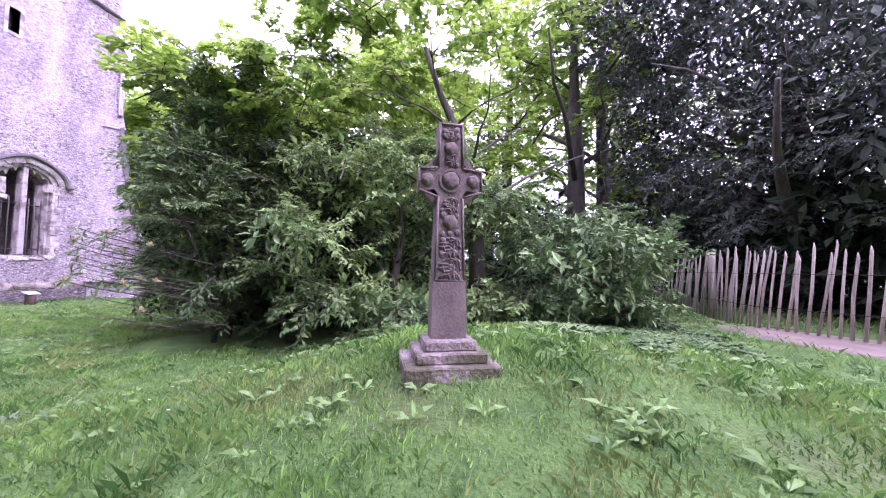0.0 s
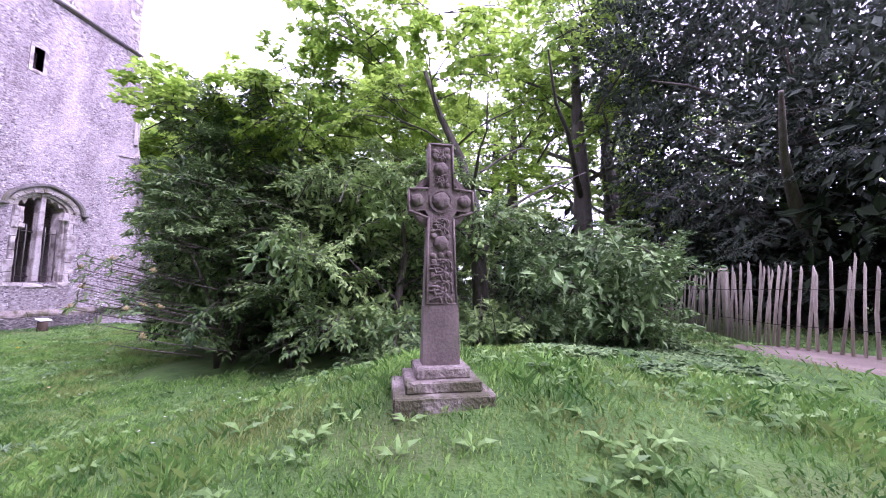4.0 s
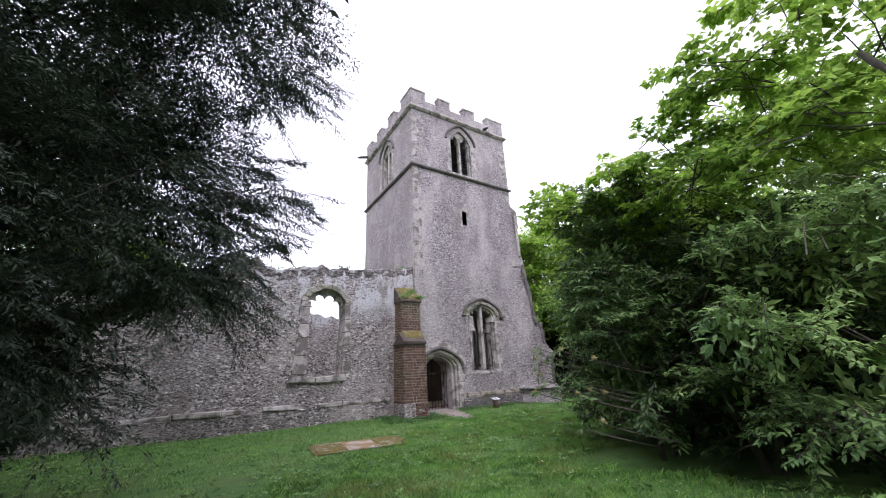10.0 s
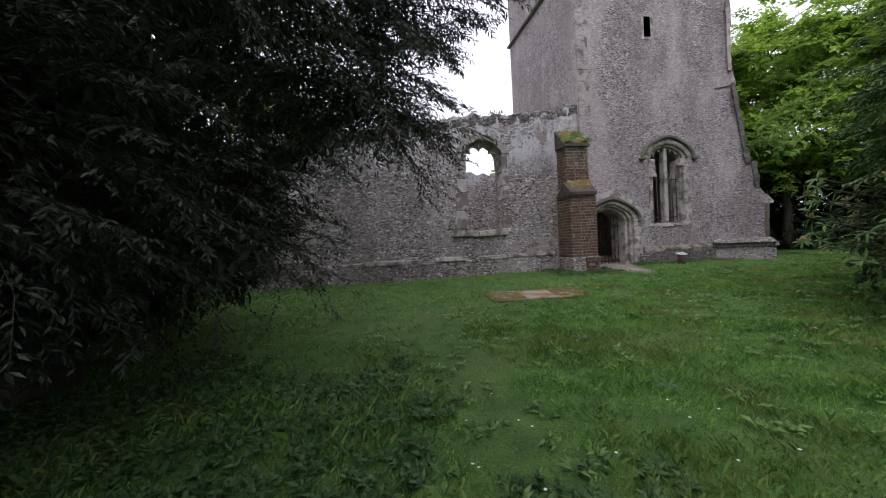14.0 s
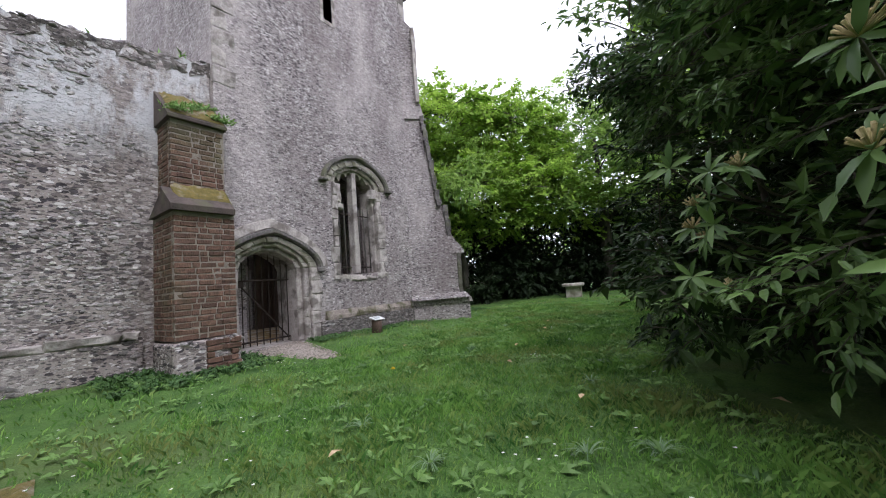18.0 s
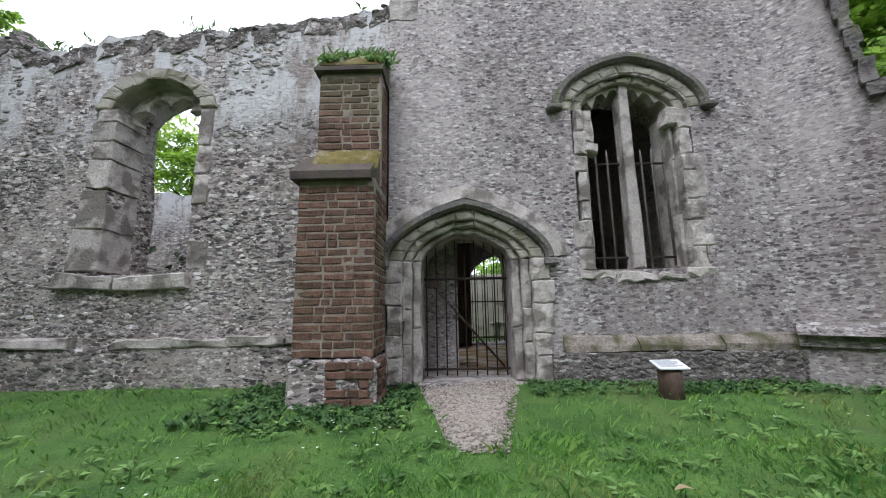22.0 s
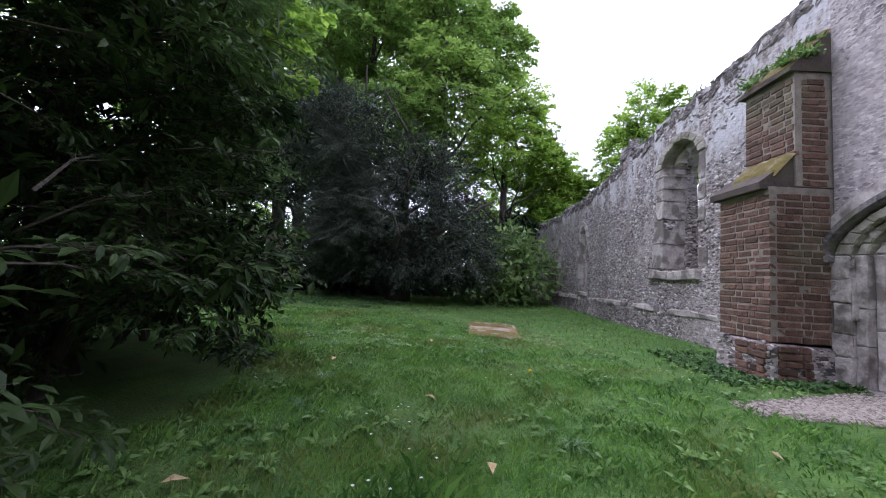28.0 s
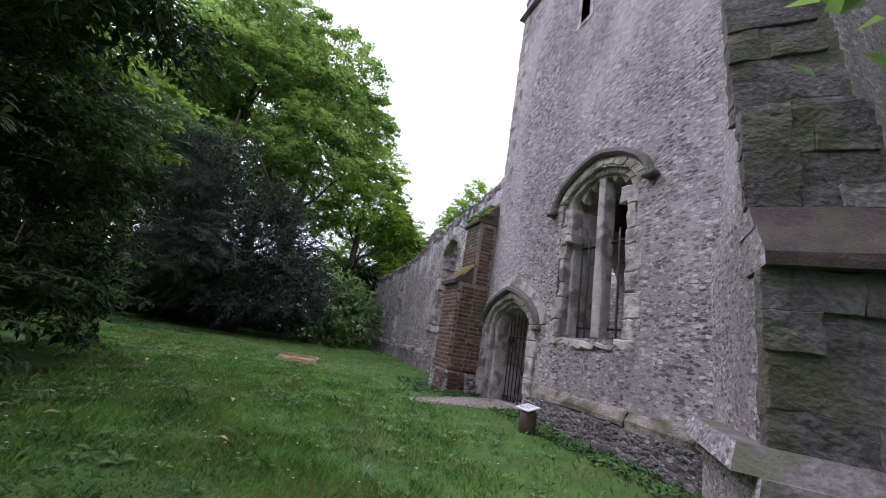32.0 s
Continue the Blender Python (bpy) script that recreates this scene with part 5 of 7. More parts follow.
def long_leaves(base, along, up, length, width, fold=0.12, bend=0.25):
    """Smooth lance-shaped leaves: eight points and eight triangles each."""
    n = len(base)
    along = unit(along)
    side = unit(np.cross(along, up))
    nor = np.cross(side, along)
    length, width = np.broadcast_to(length, n)[:, None], np.broadcast_to(width, n)[:, None]

    def rib(s, w):
        c = base + along * length * s + nor * length * bend * (s - s * s * 1.4)
        return [c + side * width * w + nor * width * fold, c, c - side * width * w + nor * width * fold]

    tip = base + along * length - nor * length * bend * 0.4
    v = np.stack([base] + rib(0.28, 0.4) + rib(0.64, 0.45) + [tip], 1).reshape(-1, 3)
    i = np.arange(n)[:, None] * 8
    f = np.concatenate([i + t for t in ([0, 2, 1], [0, 3, 2], [1, 2, 5], [1, 5, 4], [2, 3, 6], [2, 6, 5], [4, 5, 7], [5, 6, 7])], 1).reshape(-1, 3)
    return v, f


def quad_leaves(base, along, up, length, width, fold=0.2):
    """Cheap leaves: four points and two triangles each."""
    n = len(base)
    along = unit(along)
    side = unit(np.cross(along, up))
    nor = np.cross(side, along)
    length, width = np.broadcast_to(length, n)[:, None], np.broadcast_to(width, n)[:, None]
    a = base + along * length * 0.45
    v = np.stack([base, a + side * width * 0.5 + nor * width * fold, base + along * length, a - side * width * 0.5 + nor * width * fold], 1).reshape(-1, 3)
    i = np.arange(n)[:, None] * 4
    f = np.concatenate([i + [0, 2, 1], i + [0, 3, 2]], 1).reshape(-1, 3)
    return v, f


def lump(p, seed):
    return noise.noise((p[0] * 0.7 + seed, p[1] * 0.7, p[2] * 0.7))


def clump_points(mounds, clumps, seed, shell=0.35, low=-0.3):
    """Centres of leafy clumps over a set of mounds (x, y, z, rx, ry, rz), with the way out of the crown."""
    r = np.random.default_rng(seed)
    area = np.array([(m[3] * m[4]) ** 0.5 * m[5] + m[3] * m[4] for m in mounds])
    pick = r.choice(len(mounds), clumps * 3, p=area / area.sum())
    d = unit(r.normal(size=(clumps * 3, 3)))
    d[:, 2] = np.where(d[:, 2] < low, -d[:, 2] * 0.5, d[:, 2])
    mo = np.array(mounds)[pick]
    depth = 1 - shell * r.random(clumps * 3) ** 1.6
    p = mo[:, :3] + d * mo[:, 3:] * depth[:, None]
    p += 0.35 * np.stack([[lump(q, seed), lump(q, seed + 9), lump(q, seed + 18)] for q in p])
    inside = np.zeros(len(p), bool)
    for k, m in enumerate(mounds):
        q = (p - m[:3]) / m[3:]
        inside |= ((q ** 2).sum(1) < 0.42) & (pick != k)
    keep = np.where(~inside)[0][:clumps]
    return p[keep], unit(d[keep] / mo[keep][:, 3:])


def crown_mesh(name, mounds, clumps, per, spread, length, width, mat, seed, droop=0.25, shell=0.35, low=-0.3):
    r = np.random.default_rng(seed + 100)
    c, d = clump_points(mounds, clumps, seed, shell, low)
    n = len(c) * per
    cc, dd = np.repeat(c, per, 0), np.repeat(d, per, 0)
    size = np.repeat(r.uniform(0.6, 1.35, len(c)), per)[:, None]
    base = cc + r.normal(size=(n, 3)) * spread * size * [1, 1, 0.55]
    along = dd * 0.7 + r.normal(size=(n, 3)) * 0.7 + [0, 0, -droop]
    up = dd * 0.6 + [0, 0, 0.9] + r.normal(size=(n, 3)) * 0.35
    ln = length * r.uniform(0.65, 1.3, n)
    v, f = quad_leaves(base, along, up, ln, width * ln / length)
    return fast_mesh(name, v, f, mat)


def core_mesh(name, mounds, leaves, size, mat, seed, scale=0.86, slim=0.42):
    """The shaded inner leaves of a dense crown."""
    inner = [(*m[:3], m[3] * scale, m[4] * scale, m[5] * scale) for m in mounds]
    return crown_mesh(name, inner, leaves // 6, 6, size * 0.8, size, size * slim, mat, seed, shell=0.75, low=-0.97)


def rosette_mesh(name, centres, ways, per, length, width, mat, seed, fine=False):
    """Whorls of long leathery leaves at the ends of shoots."""
    r = np.random.default_rng(seed)
    n = len(centres) * per
    w = np.repeat(unit(ways), per, 0)
    t = unit(np.cross(w, [0.31, 0.2, 0.93]) + 1e-4)
    s = np.cross(w, t)
    ang = np.tile(np.arange(per) / per * math.tau, len(centres)) + np.repeat(r.random(len(centres)) * 6, per) + r.normal(size=n) * 0.55
    out = t * np.cos(ang)[:, None] + s * np.sin(ang)[:, None]
    along = out + w * r.uniform(-0.35, 0.9, n)[:, None] - np.array([0, 0, 0.35])
    ln = length * r.uniform(0.7, 1.25, n)
    v, f = (long_leaves if fine else leaf_arrays)(np.repeat(centres, per, 0), along, w + r.normal(size=(n, 3)) * 0.3, ln, width * ln / length, 0.15, 0.25)
    return fast_mesh(name, v, f, mat, fine)


def sticks(a, b, ra, rb):
    """Three-sided tapered twigs from points a to points b."""
    n = len(a)
    d = unit(b - a)
    u = unit(np.cross(d, [0.31, 0.2, 0.93]) + 1e-5)
    w = np.cross(d, u)
    ring = [u * math.cos(k * math.tau / 3) + w * math.sin(k * math.tau / 3) for k in range(3)]
    ra, rb = np.broadcast_to(ra, n)[:, None], np.broadcast_to(rb, n)[:, None]
    v = np.stack([a + q * ra for q in ring] + [b + q * rb for q in ring], 1).reshape(-1, 3)
    i = np.arange(n)[:, None] * 6
    f = np.concatenate([i + t for k in range(3) for t in ([k, (k + 1) % 3, 3 + (k + 1) % 3], [k, 3 + (k + 1) % 3, 3 + k])], 1).reshape(-1, 3)
    return v, f


def bough_meshes(name, mounds, count, mat, seed, reach=0.9, twigs=8, per=7, length=0.1, width=0.04, lift=0.25, droop=0.45, hang=0.12, shell=0.3, low=-0.6, gaps=-0.25, shape=None, wood=None, fan=0.42, splay=0.7):
    """Layered boughs that reach out of a crown: each a spine with side twigs, set with leaves that lie flat to the sky. Returns the leaf mesh and the mesh of bare twigs."""
    r = np.random.default_rng(seed + 50)
    c, d = clump_points(mounds, count, seed, shell, low)
    keep = np.array([noise.noise((q[0] * 0.8 + seed, q[1] * 0.8, q[2] * 1.15)) for q in c]) > gaps
    c, d = c[keep], d[keep]
    n = len(c)
    L = (reach * r.uniform(0.55, 1.35, n))[:, None]
    way = unit(d * [1, 1, 0.45] + r.normal(size=(n, 3)) * [0.3, 0.3, 0.12])
    root = c - way * L * 0.75
    z = np.array([0, 0, 1.0])
    lat = unit(np.cross(way, z) + 1e-4)
    sag = droop * r.uniform(0.6, 1.4, n)[:, None]

    def spine(q):
        return root + way * L * q + z * L * (lift * q - sag * q * q)

    bases, alongs, ups, sizes, sa, sb = [], [], [], [], [], []
    for t in range(twigs):
        q = 0.3 + 0.7 * (t + 0.6) / twigs
        side = 1 if t % 2 else -1
        p = spine(q)
        td = unit(way * (0.55 + 0.6 * q) + lat * side * (1.05 - 0.55 * q) + r.normal(size=(n, 3)) * 0.22 - z * hang)
        tl = L * fan * (1.2 - 0.75 * q) * r.uniform(0.6, 1.3, n)[:, None]
        sa.append(p)
        sb.append(p + td * tl * 0.9 - z * tl * hang * 0.4)
        tn = unit(np.cross(td, z) + 1e-4)
        for k in range(per):
            u = (k + 0.7) / per
            sg = 1 if k % 2 else -1
            bases.append(p + td * tl * u - z * tl * hang * 0.5 * u * u + r.normal(size=(n, 3)) * length * 0.12)
            alongs.append(td * 0.7 + tn * sg * splay + r.normal(size=(n, 3)) * 0.28 - z * (0.15 + hang))
            ups.append(z + way * 0.25 + r.normal(size=(n, 3)) * 0.33)
            sizes.append(length * r.uniform(0.65, 1.25, n) * (1.1 - 0.3 * u))
    b, a, u, l = (np.concatenate(q) for q in (bases, alongs, ups, sizes))
    v, f = (shape or quad_leaves)(b, a, u, l, l * width / length)
    leaf = fast_mesh(name, v, f, mat)
    # the side twigs of coarse far boughs are drawn sparsely
    every = 3 if length > 0.15 else 2 if width < 0.03 < length - 0.03 else 1
    pa, pb = np.concatenate(sa)[::every], np.concatenate(sb)[::every]
    s0, s1, s2 = spine(0.0), spine(0.5), spine(1.0)
    v, f = sticks(np.concatenate([pa, s0, s1]), np.concatenate([pb, s1, s2]), np.concatenate([np.full(len(pa), length * 0.025), np.full(n, length * 0.09), np.full(n, length * 0.06)]), np.concatenate([np.full(len(pa), length * 0.012), np.full(n, length * 0.06), np.full(n, length * 0.015)]))
    return leaf, fast_mesh("branching", v, f, wood or M_BARK)


def add_boughs(root, inv, name, *args, **kw):
    for me in bough_meshes(name, *args, **kw):
        o = new(me.name.split(".")[0], me)
        o.parent, o.matrix_parent_inverse = root, inv
        if o.name.startswith("branching"):
            tagged(o, "fine bare twigs inside the crown", kind="stuff")


def limbs_bm(x, y, z, height, radius, limbs, seed, lean=(0, 0), reach=0.5, first=0.3):
    """A tapered trunk and its bent limbs, a mesh each."""
    r = random.Random(seed)
    pts = [Vector((x, y, z - 0.2))]
    for i in range(1, 7):
        s = i / 6
        pts.append(Vector((x + lean[0] * s * s + r.uniform(-0.1, 0.1), y + lean[1] * s * s + r.uniform(-0.1, 0.1), z + height * s)))
    made = [("trunk", tube_bm(pts, [radius * (1.25 - 1.0 * i / 6) for i in range(7)], 9))]
    for k in range(limbs):
        s = first + (0.95 - first) * k / limbs
        q = s * 6
        i = min(int(q), 5)
        st = pts[i].lerp(pts[i + 1], q - i)
        a = k * 2.4 + r.uniform(-0.4, 0.4)
        L = height * reach * (1.1 - 0.6 * s) * r.uniform(0.7, 1.1)
        line = [st]
        for j in range(1, 5):
            f = j / 4
            line.append(st + Vector((math.cos(a) * L * f, math.sin(a) * L * f, L * 0.55 * f ** 0.8)) + Vector((r.uniform(-1, 1), r.uniform(-1, 1), r.uniform(-1, 1))) * L * 0.05)
        rad = radius * 0.45 * (1.1 - s)
        made.append(("limb", tube_bm(line, [rad * (1 - 0.2 * j) for j in range(5)], 6)))
    return made


def tree(name, label, x, y, height, radius, mounds, mat, bark=None, boughs=160, twigs=8, per=8, reach=1.2, length=0.17, width=0.12, seed=1, limbs=9, lean=(0, 0), category="tree", trunk_h=0.7, core=0, core_size=0.4, core_scale=0.72, **kw):
    root = thing(name, label, category, x, y, gz(x, y))
    inv = root.matrix_world.inverted()
    for nm, bm in limbs_bm(x, y, gz(x, y), height * trunk_h, radius, limbs, seed, lean):
        part(nm, bm, bark or M_BARK, root).matrix_parent_inverse = inv
    add_boughs(root, inv, "crown", mounds, boughs, mat, seed, reach=reach, twigs=twigs, per=per, length=length, width=width, wood=bark, **kw)
    if core:
        o = new("inner_foliage", core_mesh("inner_foliage", mounds, core, core_size, mat, seed + 7, core_scale))
        o.parent, o.matrix_parent_inverse = root, inv
    return root


# ---- the great rhododendron thicket ----
RH = [(-1.5, -9.2, 1.7, 1.4, 1.3, 1.7), (0.6, -8.6, 1.8, 1.9, 2.1, 2.3), (3.2, -8.5, 2.0, 2.2, 2.1, 2.7), (-1.2, -11.2, 1.6, 1.6, 1.7, 2.2), (1.2, -11.5, 2.0, 2.4, 2.2, 2.6), (3.8, -11.4, 2.0, 2.4, 2.4, 2.8), (0.4, -7.8, 3.3, 1.6, 1.5, 1.3), (2.4, -8.7, 4.3, 1.9, 1.5, 1.7), (4.6, -8.9, 3.9, 1.6, 1.6, 1.9), (3.0, -7.2, 1.0, 1.6, 0.8, 1.0), (0.2, -7.2, 0.9, 1.4, 0.8, 0.9), (-1.5, -8.9, 0.8, 1.3, 1.1, 0.8)]
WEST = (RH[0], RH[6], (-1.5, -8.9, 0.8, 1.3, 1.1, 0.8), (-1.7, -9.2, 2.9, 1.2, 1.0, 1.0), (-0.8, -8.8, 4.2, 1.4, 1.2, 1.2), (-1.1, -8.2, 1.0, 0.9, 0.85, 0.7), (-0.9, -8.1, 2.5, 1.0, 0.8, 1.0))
RH = RH[1:6] + RH[7:-1] + [(2.3, -6.4, 4.0, 1.1, 0.7, 0.45), (3.3, -6.7, 3.4, 1.0, 0.6, 0.5)]
rhodo = thing("rhododendron", "huge dark green rhododendron thicket with whorled leathery leaves", "shrub", 1.5, -10.5, gz(1.5, -10.5))
rinv = rhodo.matrix_world.inverted()
NORTH = [m for m in RH if m[1] > -9.5]
add_boughs(rhodo, rinv, "foliage", NORTH, 820, M_RHODO, 31, reach=0.62, twigs=8, per=6, length=0.115, width=0.036, shape=long_leaves, low=-0.85, gaps=-0.3, hang=0.05, droop=0.3, shell=0.3)
add_boughs(rhodo, rinv, "foliage", [m for m in RH if m[1] <= -9.5], 520, M_RHODO, 32, reach=0.75, twigs=8, per=6, length=0.14, width=0.045, low=-0.7, hang=0.05)
o = new("inner_foliage", core_mesh("inner_foliage", RH, 30000, 0.16, M_RHODO, 34, 0.74))
o.parent, o.matrix_parent_inverse = rhodo, rinv
rr = random.Random(3)
for k in range(18):
    m = RH[k % 5]
    x0, y0 = m[0] + rr.uniform(-0.6, 0.6), m[1] + rr.uniform(-0.6, 0.6)
    a = rr.uniform(0, 6.28)
    o = part("stem", tube_bm([(x0, y0, -0.2), (x0 + 0.3 * math.cos(a), y0 + 0.3 * math.sin(a), 0.9), (x0 + 0.5 * math.cos(a), y0 + 0.5 * math.sin(a), 1.6), (x0 + 0.6 * math.cos(a), y0 + 0.6 * math.sin(a), 2.1)], [0.06, 0.045, 0.03, 0.012], 6), M_BARK, rhodo)
    o.matrix_parent_inverse = rinv

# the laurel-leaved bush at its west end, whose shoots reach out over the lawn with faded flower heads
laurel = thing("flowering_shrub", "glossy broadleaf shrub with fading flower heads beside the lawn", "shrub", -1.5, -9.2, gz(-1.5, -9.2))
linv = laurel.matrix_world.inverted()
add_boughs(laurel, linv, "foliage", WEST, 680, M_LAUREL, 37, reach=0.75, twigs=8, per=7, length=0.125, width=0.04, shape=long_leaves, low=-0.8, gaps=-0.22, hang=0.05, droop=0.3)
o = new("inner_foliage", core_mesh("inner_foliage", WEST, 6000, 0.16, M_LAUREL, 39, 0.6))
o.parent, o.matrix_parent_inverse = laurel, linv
for k in range(5):
    o = part("stem", tube_bm([(-1.6 + 0.12 * k, -9.3 + 0.1 * (k % 3), -0.2), (-1.7 + 0.2 * k, -9.3, 0.8), (-2.2 + 0.4 * k, -9.2, 1.8)], [0.05, 0.035, 0.012], 6), M_BARK, laurel)
    o.matrix_parent_inverse = linv
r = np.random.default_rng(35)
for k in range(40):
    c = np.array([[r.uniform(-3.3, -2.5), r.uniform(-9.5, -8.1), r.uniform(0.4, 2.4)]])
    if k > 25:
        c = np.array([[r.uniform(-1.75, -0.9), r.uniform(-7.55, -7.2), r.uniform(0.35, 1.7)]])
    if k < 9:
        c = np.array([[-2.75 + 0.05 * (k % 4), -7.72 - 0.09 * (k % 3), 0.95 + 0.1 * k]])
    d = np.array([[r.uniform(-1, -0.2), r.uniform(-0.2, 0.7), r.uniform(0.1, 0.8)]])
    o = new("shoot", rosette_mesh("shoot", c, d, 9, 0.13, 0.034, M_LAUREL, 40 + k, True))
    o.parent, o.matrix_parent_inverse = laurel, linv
    q = Vector(c[0])
    o = part("twig", tube_bm([q, q + Vector((0.35, -0.15, -0.12)), q + Vector((0.9, -0.6, -0.3))], [0.005, 0.008, 0.012], 5), M_BARK, laurel)
    o.matrix_parent_inverse = linv
    if k % 3 == 0:
        bm = bmesh.new()
        for j in range(26):
            a, e = r.random() * 6.28, r.random() * 1.3
            tube_bm([q, q + Vector((math.cos(a) * math.sin(e), math.sin(a) * math.sin(e), math.cos(e))) * r.uniform(0.04, 0.085)], [0.002, 0.006], 4, bm)
        o = part("flower_head", bm, M_FLOWER, laurel, "faded yellowish flower head")
        o.matrix_parent_inverse = linv

# light-leaved shrubs round the cross
def loose(cx, cy, cz, rx, ry, rz, count, seed, small=(0.35, 0.75)):
    """Many small uneven boughs in place of one round mass."""
    r = random.Random(seed)
    out = []
    for k in range(count):
        a, q, h = r.uniform(0, 6.28), math.sqrt(r.random()), r.uniform(-1, 1)
        w = math.sqrt(max(0.1, 1 - h * h * 0.8))
        sz = r.uniform(*small)
        out.append((cx + rx * q * w * math.cos(a), cy + ry * q * w * math.sin(a), cz + rz * h, sz * r.uniform(0.9, 1.4), sz * r.uniform(0.9, 1.4), sz * r.uniform(0.35, 0.6)))
    return out


SH = loose(-2.0, -12.4, 1.5, 1.3, 2.2, 1.35, 30, 11) + [(-1.3, -12.6, 1.6, 1.0, 1.6, 1.5), (-1.1, -12.5, 2.9, 1.3, 1.6, 1.2)]
tree("elder_bush", "spreading elder bush with fresh green leaves behind the cross", -1.7, -12.6, 3.4, 0.08, SH, M_SHRUB, boughs=620, twigs=8, per=7, reach=0.6, length=0.105, width=0.045, shape=leaf_arrays, seed=41, limbs=10, category="shrub", shell=0.4, low=-0.7, gaps=-0.2, core=5000, core_size=0.16)
BR = loose(-1.8, -15.2, 1.0, 1.6, 1.2, 0.9, 26, 12, (0.3, 0.6)) + [(-0.5, -16.4, 1.3, 1.5, 1.1, 1.2), (-1.0, -14.8, 1.6, 1.4, 1.0, 1.3), (1.2, -16.8, 1.5, 1.6, 1.2, 1.3)]
tree("ivy_bramble", "tangled ivy and bramble bank beside the cross", -1.2, -15.4, 1.8, 0.05, BR, M_IVY, boughs=560, twigs=7, per=7, reach=0.5, length=0.085, width=0.055, seed=43, limbs=8, category="shrub", shell=0.5, low=-0.7, gaps=-0.2, core=5000, core_size=0.16)
tree("sycamore", "leaning sycamore with bright spring leaves above the cross", -1.6, -13.9, 4.6, 0.13, [(-1.7, -12.4, 4.5, 1.3, 1.4, 1.1), (-1.3, -10.8, 4.3, 1.5, 1.5, 1.1), (-1.5, -13.5, 5.0, 1.3, 1.3, 1.0), (0.2, -12.0, 5.6, 1.8, 2.0, 1.3), (-1.0, -9.8, 5.0, 1.4, 1.4, 1.0), (-0.9, -12.9, 6.6, 1.6, 1.5, 1.1), (-1.6, -11.9, 5.6, 1.2, 1.2, 0.8)], M_MAPLE, bark=M_GREYBARK,
     boughs=210, twigs=8, per=7, reach=1.0, length=0.14, width=0.12, shape=leaf_arrays, seed=45, limbs=11, lean=(-0.15, 0.9), trunk_h=1.0, shell=0.6, gaps=-0.3)

tree("tall_sycamore", "tall sycamore rising out of the rhododendron thicket", 3.4, -10.4, 7.5, 0.17, [(1.6, -9.2, 4.9, 1.9, 1.6, 1.5), (3.4, -9.0, 5.8, 1.9, 1.7, 1.5), (4.6, -10.6, 6.2, 2.0, 2.0, 1.7), (2.6, -11.4, 6.4, 2.0, 2.0, 1.6), (0.6, -8.2, 4.4, 1.5, 1.3, 1.1), (2.8, -7.8, 5.0, 1.5, 1.0, 0.9), (4.8, -8.0, 5.2, 1.5, 1.1, 1.2), (-0.7, -7.8, 3.7, 1.0, 0.8, 0.6), (-1.5, -8.4, 4.4, 1.2, 1.0, 0.7)], M_MAPLE, bark=M_GREYBARK,
     boughs=520, twigs=8, per=7, reach=1.0, length=0.14, width=0.12, seed=47, limbs=10, shell=0.6)

# ---- the two yews ----
def yew(x, y, mounds, boughs, seed, label, fine=None, trunk=0.45, core=20000, leafy=0.16, reach=1.5, deep=0.84):
    """A yew: long boughs that sag at the tip, with needle sprays hanging from them."""
    root = thing("yew_tree", label, "tree", x, y, gz(x, y), group="churchyard yews")
    inv = root.matrix_world.inverted()
    for nm, bm in limbs_bm(x, y, gz(x, y), 6.0, trunk, 16, seed, reach=0.75, first=0.16):
        part(nm, bm, M_BARK, root).matrix_parent_inverse = inv
    add_boughs(root, inv, "foliage", [m for m in mounds if not fine or m not in fine[0]], boughs, M_YEW, seed, reach=reach, twigs=14, per=10, length=0.085, width=0.027, lift=0.25, droop=0.35, hang=0.25, shell=0.35, low=-0.8, gaps=-0.45, fan=0.34, splay=0.8)
    if fine:
        add_boughs(root, inv, "fine_foliage", *fine, M_YEW, seed + 5, reach=1.15, twigs=20, per=15, length=0.05, width=0.015, lift=0.2, droop=0.34, hang=0.3, shell=0.5, low=-0.9, gaps=-0.35, fan=0.34, splay=0.8)
    near = fine[0] if fine else []
    cores = [core_mesh("shaded_foliage", [m for m in mounds if m not in near], core, leafy, M_YEW, seed + 3, deep, 0.4)]
    if fine:
        cores.append(core_mesh("shaded_foliage", near, 42000, 0.075, M_YEW, seed + 4, 0.8, 0.24))
    for me in cores:
        o = new("shaded_foliage", me)
        o.parent, o.matrix_parent_inverse = root, inv
    return root


YNEAR = [(-9.1, -8.5, 3.4, 1.8, 1.6, 1.5), (-10.5, -9.7, 2.5, 1.6, 1.5, 1.7), (-8.55, -8.9, 5.4, 1.45, 1.4, 0.9), (-8.4, -8.8, 2.6, 0.7, 0.6, 0.8)]
# the lobe at (-12.2, -11.6) is added out of view, to shade grass and boughs
yew(-12.0, -7.2, YNEAR + [(-12.2, -7.2, 2.9, 3.6, 4.3, 2.8), (-11.8, -6.8, 4.8, 2.9, 3.2, 2.4), (-12.0, -4.8, 2.4, 2.8, 2.0, 2.3), (-12.4, -7.2, 1.4, 3.5, 4.6, 1.2), (-13.0, -10.6, 2.6, 2.6, 2.4, 2.5), (-12.2, -11.6, 5.4, 3.0, 3.2, 1.9), (-9.6, -9.8, 6.8, 2.6, 2.6, 1.3)], 1000, 51, "broad dark yew with branches sweeping to the grass", (YNEAR, 700), core=52000, leafy=0.17)
